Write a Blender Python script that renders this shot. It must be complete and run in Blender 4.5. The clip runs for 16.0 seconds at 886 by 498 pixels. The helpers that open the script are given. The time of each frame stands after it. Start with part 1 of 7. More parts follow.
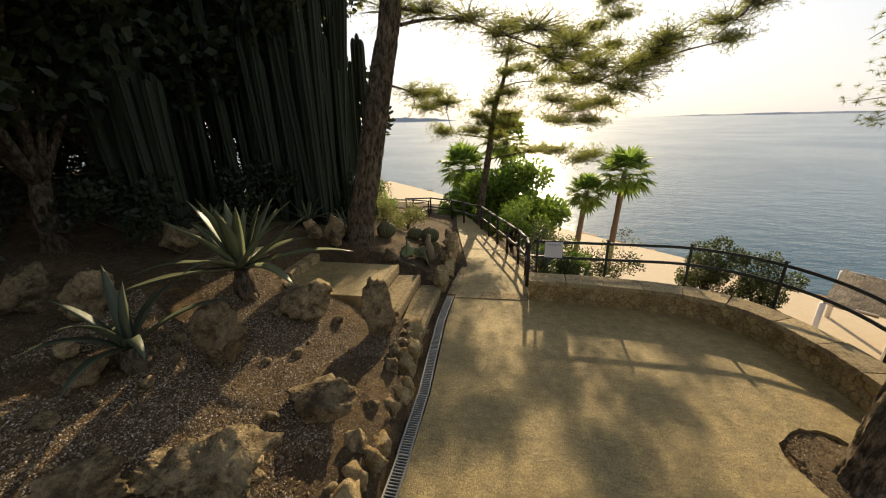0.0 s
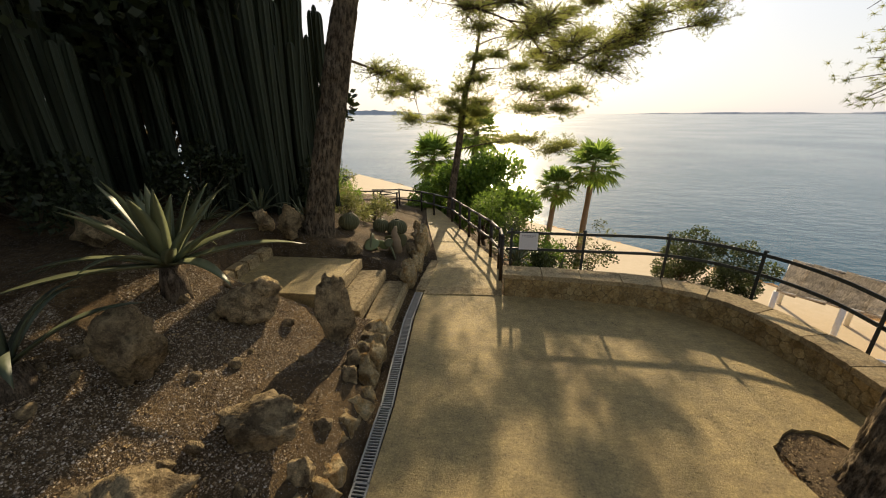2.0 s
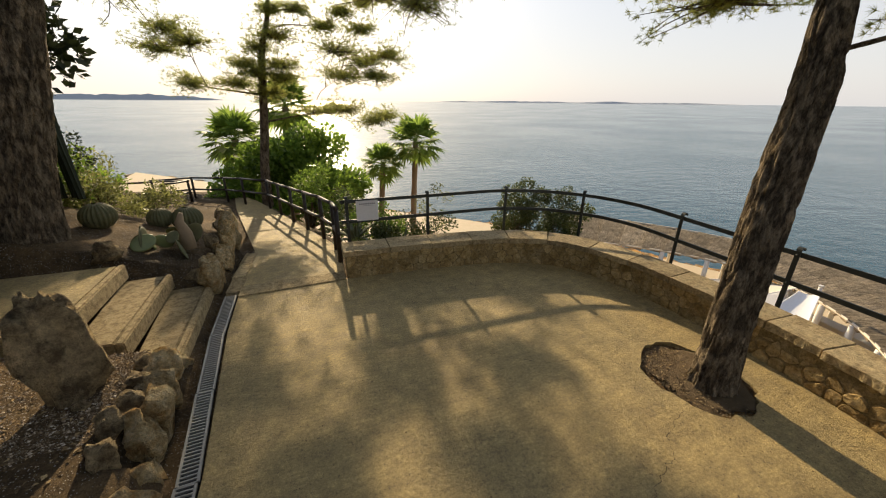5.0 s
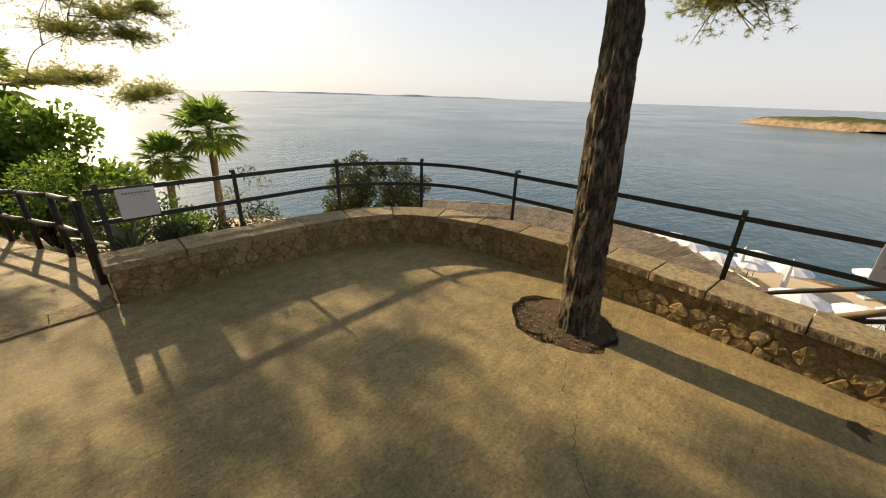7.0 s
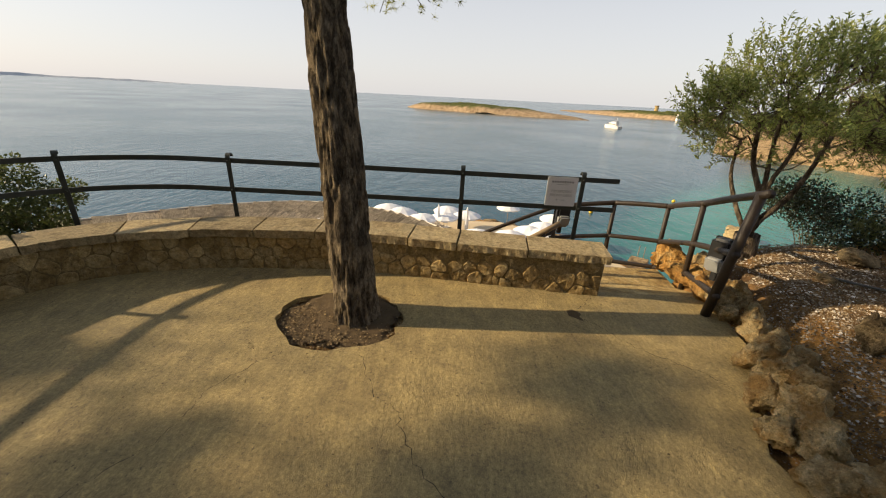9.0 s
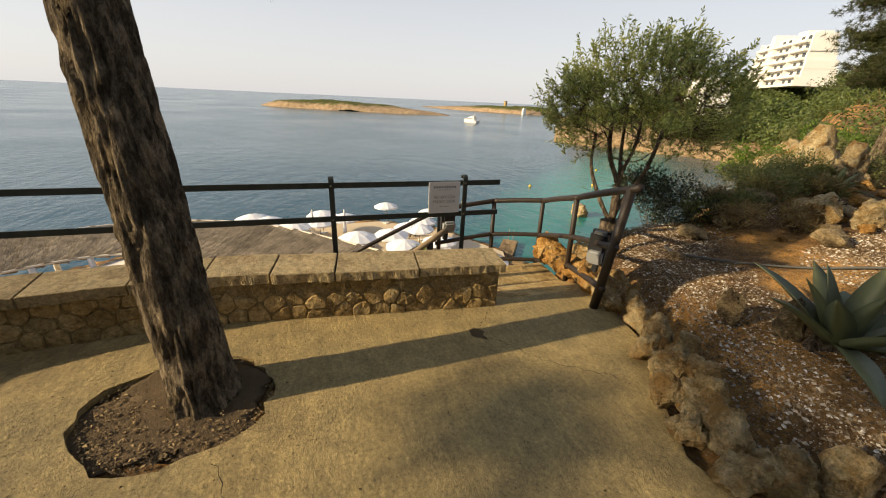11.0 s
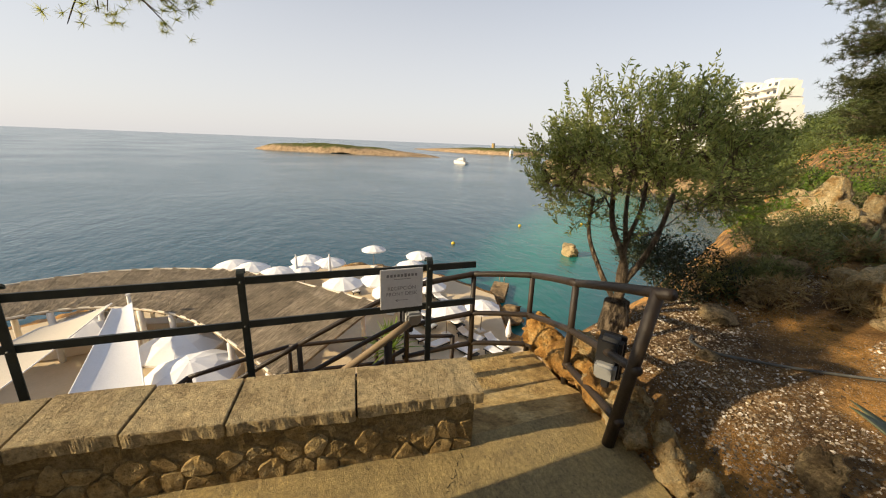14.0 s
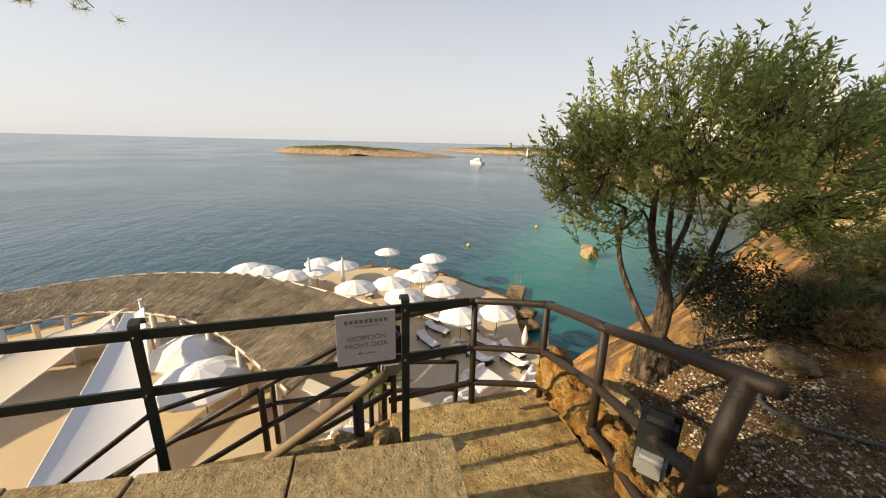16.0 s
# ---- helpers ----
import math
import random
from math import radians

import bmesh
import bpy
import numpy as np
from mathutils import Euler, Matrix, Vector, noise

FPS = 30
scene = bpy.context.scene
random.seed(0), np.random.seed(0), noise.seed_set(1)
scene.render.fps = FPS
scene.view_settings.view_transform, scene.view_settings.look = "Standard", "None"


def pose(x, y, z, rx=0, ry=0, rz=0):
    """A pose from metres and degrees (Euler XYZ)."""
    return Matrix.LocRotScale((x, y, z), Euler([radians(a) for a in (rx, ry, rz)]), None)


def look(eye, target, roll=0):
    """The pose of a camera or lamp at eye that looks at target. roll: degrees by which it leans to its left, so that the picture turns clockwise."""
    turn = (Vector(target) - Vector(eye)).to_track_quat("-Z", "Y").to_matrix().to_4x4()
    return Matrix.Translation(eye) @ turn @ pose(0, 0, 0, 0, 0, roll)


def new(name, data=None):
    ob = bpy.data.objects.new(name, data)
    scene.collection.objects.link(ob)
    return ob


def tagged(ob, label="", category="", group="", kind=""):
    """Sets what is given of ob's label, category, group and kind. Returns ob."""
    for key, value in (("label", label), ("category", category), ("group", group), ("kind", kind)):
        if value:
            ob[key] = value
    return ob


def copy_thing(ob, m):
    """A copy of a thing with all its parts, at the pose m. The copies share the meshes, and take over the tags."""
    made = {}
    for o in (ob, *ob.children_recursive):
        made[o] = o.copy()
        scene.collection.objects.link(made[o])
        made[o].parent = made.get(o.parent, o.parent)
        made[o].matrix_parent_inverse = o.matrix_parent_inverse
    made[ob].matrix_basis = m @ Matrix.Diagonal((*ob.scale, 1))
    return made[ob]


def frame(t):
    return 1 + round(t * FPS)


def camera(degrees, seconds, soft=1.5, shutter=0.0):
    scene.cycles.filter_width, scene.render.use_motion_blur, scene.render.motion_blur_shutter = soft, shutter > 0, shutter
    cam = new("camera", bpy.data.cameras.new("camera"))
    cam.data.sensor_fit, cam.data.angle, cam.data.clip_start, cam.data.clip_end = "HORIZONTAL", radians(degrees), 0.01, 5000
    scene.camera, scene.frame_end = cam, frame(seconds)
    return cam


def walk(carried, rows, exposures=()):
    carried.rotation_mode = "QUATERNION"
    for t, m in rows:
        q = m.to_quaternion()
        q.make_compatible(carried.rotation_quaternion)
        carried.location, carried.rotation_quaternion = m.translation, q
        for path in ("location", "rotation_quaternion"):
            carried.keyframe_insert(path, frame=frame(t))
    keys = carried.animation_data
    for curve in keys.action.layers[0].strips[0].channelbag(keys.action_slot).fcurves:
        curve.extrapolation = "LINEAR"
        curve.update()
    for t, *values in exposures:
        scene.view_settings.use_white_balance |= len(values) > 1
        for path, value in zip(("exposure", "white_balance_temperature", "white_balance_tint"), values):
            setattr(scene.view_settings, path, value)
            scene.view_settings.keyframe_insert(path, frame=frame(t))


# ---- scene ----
cam = camera(99.9, 16.0, soft=1.1)
PATH = [
    (0, (0.977, -1.986, 3.489), (0.605, -0.134, 2.832), -1.2),
    (0.5, (0.984, -1.882, 3.473), (0.608, -0.033, 2.81), -1.3),
    (1, (0.978, -1.732, 3.424), (0.616, 0.117, 2.754), -1.0),
    (1.5, (0.952, -1.584, 3.35), (0.643, 0.272, 2.672), -0.5),
    (2, (0.939, -1.408, 3.241), (0.72, 0.458, 2.554), -0.1),
    (2.5, (0.931, -1.255, 3.163), (0.827, 0.616, 2.463), 0.2),
    (3, (0.931, -1.069, 3.038), (0.948, 0.803, 2.332), 0.1),
    (5.5, (0.963, -0.217, 2.458), (1.773, 1.45, 1.708), 0.8),
    (6, (1.046, -0.019, 2.329), (2.036, 1.546, 1.574), 1.1),
    (6.5, (1.096, 0.148, 2.205), (2.271, 1.582, 1.455), 1.7),
    (7, (1.168, 0.287, 2.096), (2.526, 1.545, 1.337), 1.8),
    (7.5, (1.205, 0.425, 2.012), (2.753, 1.434, 1.246), 2.5),
    (8, (1.334, 0.568, 1.905), (3.053, 1.245, 1.139), 3.0),
    (8.5, (1.452, 0.636, 1.876), (3.266, 0.988, 1.11), 2.9),
    (9, (1.606, 0.718, 1.851), (3.456, 0.721, 1.09), 3.0),
    (9.5, (1.756, 0.76, 1.847), (3.588, 0.486, 1.092), 2.9),
    (12, (2.516, 0.52, 1.912), (4.262, -0.139, 1.193), 2.9),
    (12.5, (2.689, 0.438, 1.964), (4.454, -0.229, 1.299), 2.9),
    (13, (2.844, 0.328, 1.994), (4.629, -0.342, 1.387), 2.8),
    (13.5, (2.984, 0.201, 1.997), (4.782, -0.466, 1.429), 2.6),
    (14, (3.141, 0.061, 2.031), (4.945, -0.604, 1.48), 2.3),
    (14.5, (3.303, -0.054, 2.035), (5.106, -0.721, 1.485), 2.3),
    (15, (3.476, -0.185, 2.017), (5.286, -0.837, 1.469), 1.9),
    (15.5, (3.661, -0.295, 2.018), (5.481, -0.916, 1.469), 1.8),
    (16, (3.838, -0.425, 2.021), (5.671, -1.005, 1.469), 1.4),
]
walk(cam, [(t, look(e, g, r)) for t, e, g, r in PATH])

# ---- world and sun ----
SUN_AZ, SUN_EL = radians(2), radians(22)      # azimuth from +y towards +x
world = bpy.data.worlds.new("world")
scene.world = world
world.use_nodes = True
wn = world.node_tree
sky = wn.nodes.new("ShaderNodeTexSky")
sky.sky_type = "NISHITA"
sky.sun_disc = False
sky.sun_elevation, sky.sun_rotation = SUN_EL, SUN_AZ
sky.altitude, sky.air_density, sky.dust_density, sky.ozone_density = 0, 1.0, 1.6, 2.0
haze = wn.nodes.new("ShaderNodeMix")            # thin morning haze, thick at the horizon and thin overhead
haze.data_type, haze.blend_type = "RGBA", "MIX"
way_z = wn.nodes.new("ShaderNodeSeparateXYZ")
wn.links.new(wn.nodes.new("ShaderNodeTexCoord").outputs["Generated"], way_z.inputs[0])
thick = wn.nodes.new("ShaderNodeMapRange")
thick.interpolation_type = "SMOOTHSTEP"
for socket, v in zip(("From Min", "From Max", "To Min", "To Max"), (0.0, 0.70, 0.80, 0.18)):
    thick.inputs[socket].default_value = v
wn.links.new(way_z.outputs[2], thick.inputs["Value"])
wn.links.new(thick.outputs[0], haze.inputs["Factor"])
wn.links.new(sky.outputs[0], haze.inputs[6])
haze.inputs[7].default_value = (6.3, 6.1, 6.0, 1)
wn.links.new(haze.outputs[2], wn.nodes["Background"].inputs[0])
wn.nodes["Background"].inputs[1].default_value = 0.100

sun = new("sun", bpy.data.lights.new("sun", "SUN"))
sun.data.energy, sun.data.angle, sun.data.color = 5.0, radians(0.6), (1.0, 0.80, 0.52)
to_sun = Vector((math.sin(SUN_AZ) * math.cos(SUN_EL), math.cos(SUN_AZ) * math.cos(SUN_EL), math.sin(SUN_EL)))
sun.matrix_world = look((0, 60, 40), Vector((0, 60, 40)) - to_sun)
scene.view_settings.exposure = 0.50

# ---- helpers of this scene ----


def part(name, bm, material, parent=None, label="", smooth=False):
    """Links a bmesh, or a list of vertices and a list of faces, as one mesh object under a thing."""
    me = bpy.data.meshes.new(name)
    if isinstance(bm, tuple):
        me.from_pydata(bm[0], [], bm[1])
    else:
        bm.to_mesh(me)
        bm.free()
    if smooth:
        me.shade_smooth()
    me.materials.append(material)
    ob = new(name, me)
    if parent is not None:
        ob.parent = parent
    if label:
        ob["label"] = label
    return ob


def thing(name, label, category, m=None, group="", kind=""):
    ob = new(name)
    ob.empty_display_size = 0.1
    if m is not None:
        ob.matrix_basis = m
    return tagged(ob, label, category, group, kind)


def structure(name, bm, material, label, category, smooth=False):
    return tagged(part(name, bm, material, smooth=smooth), label, category, kind="structure")


def box(bm, c, s, m=None, bevel=0.0):
    r = bmesh.ops.create_cube(bm, size=1.0)
    mat = Matrix.Translation(c) @ (m or Matrix()) @ Matrix.Diagonal((*s, 1))
    bmesh.ops.transform(bm, matrix=mat, verts=r["verts"])
    if bevel:
        es = list({e for v in r["verts"] for e in v.link_edges})
        bmesh.ops.bevel(bm, geom=es, offset=bevel, segments=2, affect="EDGES")
    return bm


def cbox(c, s, m=None, bevel=0.0):
    return box(bmesh.new(), c, s, m, bevel)


def tube(verts, faces, pts, radii, sides=8, cap=True, wob=0.0, rng=None):
    """A tapering tube along points, added to lists of vertices and faces."""
    base = len(verts)
    n = len(pts)
    pts = [Vector(p) for p in pts]
    up = Vector((0.31, 0.17, 0.93))
    for i, p in enumerate(pts):
        d = (pts[min(i + 1, n - 1)] - pts[max(i - 1, 0)])
        d = d.normalized() if d.length > 1e-9 else Vector((0, 0, 1))
        a = d.cross(up if abs(d.dot(up)) < 0.95 else Vector((1, 0, 0))).normalized()
        b = d.cross(a)
        for k in range(sides):
            w = 2 * math.pi * k / sides
            r = radii[i] * (1 + (wob * rng.uniform(-1, 1) if rng else 0))
            verts.append(p + (a * math.cos(w) + b * math.sin(w)) * r)
    for i in range(n - 1):
        for k in range(sides):
            k2 = (k + 1) % sides
            faces.append((base + i * sides + k, base + i * sides + k2, base + (i + 1) * sides + k2, base + (i + 1) * sides + k))
    if cap:
        faces.append(tuple(base + k for k in range(sides))[::-1])
        faces.append(tuple(base + (n - 1) * sides + k for k in range(sides)))


def tubes(list_of, sides=8):
    v, f = [], []
    for pts, radii in list_of:
        if not isinstance(radii, (list, tuple)):
            radii = [radii] * len(pts)
        tube(v, f, pts, radii, sides)
    return v, f


def spline(pts, n):
    """n points of a smooth curve through pts."""
    pts = [Vector(p) for p in pts]
    out = []
    for i in range(n):
        s = i / (n - 1) * (len(pts) - 1)
        k = min(int(s), len(pts) - 2)
        t = s - k
        p0, p1, p2, p3 = pts[max(k - 1, 0)], pts[k], pts[k + 1], pts[min(k + 2, len(pts) - 1)]
        out.append(0.5 * (2 * p1 + (p2 - p0) * t + (2 * p0 - 5 * p1 + 4 * p2 - p3) * t * t + (3 * p1 - p0 - 3 * p2 + p3) * t ** 3))
    return out


def rock_mesh(size, seed, sub=3, rough=0.35, flat=0.6):
    """A weathered limestone boulder, its base at z = 0, facetted by planes and roughened by noise."""
    rng = random.Random(seed)
    bm = bmesh.new()
    bmesh.ops.create_icosphere(bm, subdivisions=sub, radius=1.0)
    cuts = []
    for _ in range(13):
        n = Vector((rng.gauss(0, 1), rng.gauss(0, 1), rng.gauss(0, 0.8))).normalized()
        cuts.append((n, rng.uniform(0.5, 0.85)))
    off = Vector((seed * 3.7, seed * 1.3, seed * 2.1))
    for v in bm.verts:
        p = v.co.copy()
        for n, d in cuts:
            e = p.dot(n) - d
            if e > 0:
                p -= n * e * 0.985
        p += v.co * (noise.noise(p * 1.7 + off) * rough * 0.5 + noise.noise(p * 4.5 + off) * rough * 0.34 - abs(noise.noise(p * 3.1 - off)) * rough * 0.42 - abs(noise.noise(p * 8 + off)) * rough * 0.34 + noise.noise(p * 19 + off) * rough * 0.22 - max(0, 0.22 - abs(noise.noise(p * 2.3 + off * 0.5))) * rough * 0.9)
        v.co = Vector((p.x * size[0], p.y * size[1], p.z * size[2]))
    lo = min(v.co.z for v in bm.verts)
    for v in bm.verts:
        v.co.z -= lo
    return bm


# ---- materials ----


class Mat:
    """A small builder of node materials."""

    def __init__(self, name, rough=0.85, metal=0.0, spec=0.4):
        self.m = bpy.data.materials.new(name)
        self.m.use_nodes = True
        self.t = self.m.node_tree
        self.b = self.t.nodes["Principled BSDF"]
        self.b.inputs["Roughness"].default_value = rough
        self.b.inputs["Metallic"].default_value = metal
        self.b.inputs["Specular IOR Level"].default_value = spec
        self.pos = self.t.nodes.new("ShaderNodeTexCoord").outputs["Object"]

    def node(self, kind, **inputs):
        n = self.t.nodes.new(kind)
        for k, v in inputs.items():
            self.put(n.inputs[k.replace("_", " ")], v)
        return n

    def put(self, socket, v):
        if isinstance(v, bpy.types.NodeSocket):
            self.t.links.new(v, socket)
        else:
            socket.default_value = v

    def noise(self, scale, detail=4, rough=0.55, vec=None):
        return self.node("ShaderNodeTexNoise", Scale=scale, Detail=detail, Roughness=rough, Vector=vec or self.pos).outputs["Fac"]

    def voronoi(self, scale, feature="F1", vec=None, out="Distance"):
        n = self.node("ShaderNodeTexVoronoi", Scale=scale, Vector=vec or self.pos)
        n.feature = feature
        return n.outputs[out]

    def stretch(self, s):
        return self.node("ShaderNodeMapping", Vector=self.pos, Scale=s).outputs["Vector"]

    def ramp(self, fac, *stops):
        n = self.node("ShaderNodeValToRGB", Fac=fac)
        r = n.color_ramp
        while len(r.elements) < len(stops):
            r.elements.new(0.5)
        for e, (p, c) in zip(r.elements, stops):
            e.position = p
            e.color = (*c, 1) if len(c) == 3 else c
        return n.outputs["Color"]

    def grey(self, fac, a, b, va=0.0, vb=1.0):
        n = self.node("ShaderNodeMapRange", Value=fac, From_Min=a, From_Max=b, To_Min=va, To_Max=vb)
        return n.outputs["Result"]

    def mix(self, fac, a, b, mode="MIX"):
        n = self.t.nodes.new("ShaderNodeMix")
        n.data_type, n.blend_type = "RGBA", mode
        self.put(n.inputs["Factor"], fac)
        self.put(n.inputs[6], (*a, 1) if isinstance(a, tuple) else a)
        self.put(n.inputs[7], (*b, 1) if isinstance(b, tuple) else b)
        return n.outputs[2]

    def math(self, op, a, b=0.0):
        n = self.t.nodes.new("ShaderNodeMath")
        n.operation = op
        self.put(n.inputs[0], a)
        self.put(n.inputs[1], b)
        return n.outputs[0]

    def random(self):
        return self.t.nodes.new("ShaderNodeObjectInfo").outputs["Random"]

    def island(self):
        return self.t.nodes.new("ShaderNodeNewGeometry").outputs["Random Per Island"]

    def color(self, c):
        self.put(self.b.inputs["Base Color"], (*c, 1) if isinstance(c, tuple) else c)
        return self

    def rough(self, v):
        self.put(self.b.inputs["Roughness"], v)
        return self

    def bump(self, h, strength=0.5, dist=0.01, prev=None):
        n = self.node("ShaderNodeBump", Strength=strength, Distance=dist, Height=h)
        if prev is not None:
            self.put(n.inputs["Normal"], prev)
        self.put(self.b.inputs["Normal"], n.outputs["Normal"])
        return n.outputs["Normal"]

    def vary(self, color, fac, lo=0.75, hi=1.25):
        """Multiplies a colour by a grey between lo and hi."""
        g = self.grey(fac, 0, 1, lo, hi)
        n = self.t.nodes.new("ShaderNodeVectorMath")
        n.operation = "SCALE"
        self.put(n.inputs[0], color)
        self.put(n.inputs["Scale"], g)
        return n.outputs[0]


def leaf_mat(name, dark, light, trans=0.35, rough=0.5):
    k = Mat(name, rough)
    c = k.mix(k.island(), dark, light)
    c = k.vary(c, k.noise(1.3, 2), 0.7, 1.3)
    k.color(c)
    tr = k.node("ShaderNodeBsdfTranslucent", Color=c)
    mx = k.node("ShaderNodeMixShader", Fac=trans)
    k.t.links.new(k.b.outputs[0], mx.inputs[1])
    k.t.links.new(tr.outputs[0], mx.inputs[2])
    k.t.links.new(mx.outputs[0], k.t.nodes["Material Output"].inputs[0])
    return k.m


def warm(c):
    """Puts into a colour the ochre cast that the paler sun lamp leaves out."""
    return (c[0], c[1] * 0.97, c[2] * 0.84)


def concrete():
    k = Mat("terrace_concrete", 0.72, spec=0.45)
    big, mid, grit, fine = k.noise(0.55, 5, 0.6), k.noise(6, 9, 0.78), k.noise(38, 7, 0.8), k.noise(130, 4, 0.7)
    c = k.ramp(big, (0.3, warm((0.27, 0.20, 0.095))), (0.46, warm((0.41, 0.31, 0.145))), (0.58, warm((0.33, 0.255, 0.125))), (0.75, warm((0.42, 0.32, 0.15))))
    c = k.vary(c, k.grey(mid, 0.3, 0.7), 0.62, 1.38)
    c = k.vary(c, k.grey(grit, 0.34, 0.66), 0.62, 1.38)
    c = k.vary(c, k.grey(fine, 0.3, 0.7), 0.72, 1.28)
    # grit laid bare where the skin of the screed has worn off
    worn = k.grey(k.noise(1.5, 6, 0.65), 0.44, 0.58)
    pale = k.grey(k.noise(58, 3, 0.5), 0.62, 0.70)
    dark = k.grey(k.noise(44, 3, 0.5, k.warp(0.05, 9)), 0.36, 0.29)
    c = k.mix(k.math("MULTIPLY", k.math("MULTIPLY", pale, worn), 0.65), c, warm((0.47, 0.38, 0.25)))
    c = k.mix(k.math("MULTIPLY", dark, 0.6), c, (0.07, 0.05, 0.03))
    stain = k.grey(k.noise(2.3, 7, 0.7), 0.60, 0.68)
    c = k.mix(k.math("MULTIPLY", stain, 0.4), c, (0.13, 0.095, 0.05))
    # broom sweeps
    sweep = k.noise(5, 5, 0.7, k.node("ShaderNodeMapping", Vector=k.warp(0.6, 0.8), Scale=(0.5, 7.0, 1.0)).outputs["Vector"])
    c = k.vary(c, k.grey(sweep, 0.3, 0.7), 0.86, 1.14)
    k.color(c).rough(k.grey(mid, 0.2, 0.8, 0.6, 0.9))
    h = k.math("ADD", k.math("MULTIPLY", grit, 1.3), k.math("ADD", k.math("MULTIPLY", mid, 1.3), k.math("MULTIPLY", fine, 0.5)))
    k.bump(k.math("ADD", h, k.math("MULTIPLY", k.math("MULTIPLY", pale, worn), 0.3)), 1.0, 0.014)
    return k.m


def warp(self, amount, scale=2.2):
    n = self.node("ShaderNodeTexNoise", Scale=scale, Detail=4.0, Vector=self.pos)
    v = self.t.nodes.new("ShaderNodeVectorMath")
    v.operation = "MULTIPLY_ADD"
    self.put(v.inputs[0], n.outputs["Color"])
    v.inputs[1].default_value = (amount,) * 3
    self.put(v.inputs[2], self.pos)
    return v.outputs[0]


Mat.warp = warp


def stone(name, a, b, c3, scale=4.0, depth=0.02, rnd=True):
    k = Mat(name, 0.88, spec=0.25)
    n1, n2, n3 = k.noise(scale, 8, 0.68), k.noise(scale * 5, 7, 0.75), k.noise(scale * 22, 4)
    c = k.ramp(n1, (0.40, warm(a)), (0.50, warm(b)), (0.60, warm(c3)))
    c = k.vary(c, k.grey(n2, 0.28, 0.72), 0.45, 1.45)
    if rnd:
        c = k.vary(c, k.random(), 0.78, 1.22)
    pit = k.grey(k.voronoi(scale * 6, vec=k.warp(0.1)), 0.05, 0.3)
    k.color(k.vary(k.vary(c, pit, 0.7, 1.05), n3, 0.75, 1.25))
    h = k.math("ADD", k.math("MULTIPLY", n2, 1.6), k.math("ADD", k.math("MULTIPLY", pit, 0.5), k.math("MULTIPLY", n3, 0.5)))
    k.bump(h, 1.0, depth)
    return k.m


def soil():
    k = Mat("soil_and_gravel", 0.95, spec=0.2)
    n1, n2 = k.noise(0.8, 5), k.noise(9, 5, 0.7)
    dark = k.ramp(n1, (0.3, (0.07, 0.048, 0.025)), (0.55, (0.125, 0.083, 0.04)), (0.75, (0.25, 0.16, 0.068)))
    rust = k.ramp(n1, (0.36, (0.11, 0.065, 0.03)), (0.50, (0.25, 0.14, 0.052)), (0.60, (0.54, 0.28, 0.075)))
    c = k.mix(k.grey(k.node("ShaderNodeSeparateXYZ", Vector=k.pos).outputs[0], 2.0, 4.5), dark, rust)
    c = k.vary(c, k.grey(n2, 0.28, 0.72), 0.45, 1.5)
    c = k.vary(c, k.grey(k.noise(45, 5, 0.8), 0.3, 0.7), 0.5, 1.5)
    cell = k.node("ShaderNodeTexVoronoi", Scale=85.0, Vector=k.pos)
    g = k.grey(cell.outputs["Distance"], 0.30, 0.42, 1.0, 0.0)
    pick = k.node("ShaderNodeSeparateColor", Color=cell.outputs["Color"]).outputs[0]
    g = k.math("MULTIPLY", g, k.grey(pick, 0.78, 0.80))
    g = k.math("MULTIPLY", g, k.grey(k.noise(1.1, 3), 0.36, 0.5))
    c = k.mix(g, c, k.ramp(pick, (0.7, (0.22, 0.19, 0.15)), (1.0, (0.62, 0.56, 0.47))))
    k.color(c)
    k.bump(k.math("ADD", k.math("ADD", n2, k.noise(60, 5, 0.8)), k.math("MULTIPLY", g, 0.8)), 1.0, 0.03)
    return k.m


def bark(name, a, b, scale=9.0):
    k = Mat(name, 0.95, spec=0.15)
    v = k.stretch((1.0, 1.0, 0.33))
    n1 = k.noise(scale, 7, 0.7, v)
    n2 = k.noise(scale * 5, 6, 0.75, k.stretch((1.0, 1.0, 0.4)))
    plate = k.grey(n1, 0.40, 0.56)
    c = k.mix(plate, tuple(x * 0.4 for x in a), k.mix(k.noise(3, 3), a, b))
    k.color(k.vary(c, k.grey(n2, 0.3, 0.7), 0.5, 1.5))
    k.bump(k.math("ADD", plate, k.math("MULTIPLY", n2, 0.7)), 1.0, 0.03)
    return k.m


def plain(name, a, b, scale=8.0, rough=0.6, metal=0.0, bump=0.15, rnd=False, dist=0.004):
    k = Mat(name, rough, metal)
    n1, n2 = k.noise(scale, 5, 0.6), k.noise(scale * 7, 4, 0.7)
    c = k.vary(k.mix(n1, a, b), n2, 0.85, 1.15)
    if rnd:
        c = k.vary(c, k.random(), 0.8, 1.2)
    k.color(c).rough(k.grey(n2, 0.2, 0.8, max(rough - 0.12, 0), min(rough + 0.12, 1)))
    k.bump(n2, bump, dist)
    return k.m


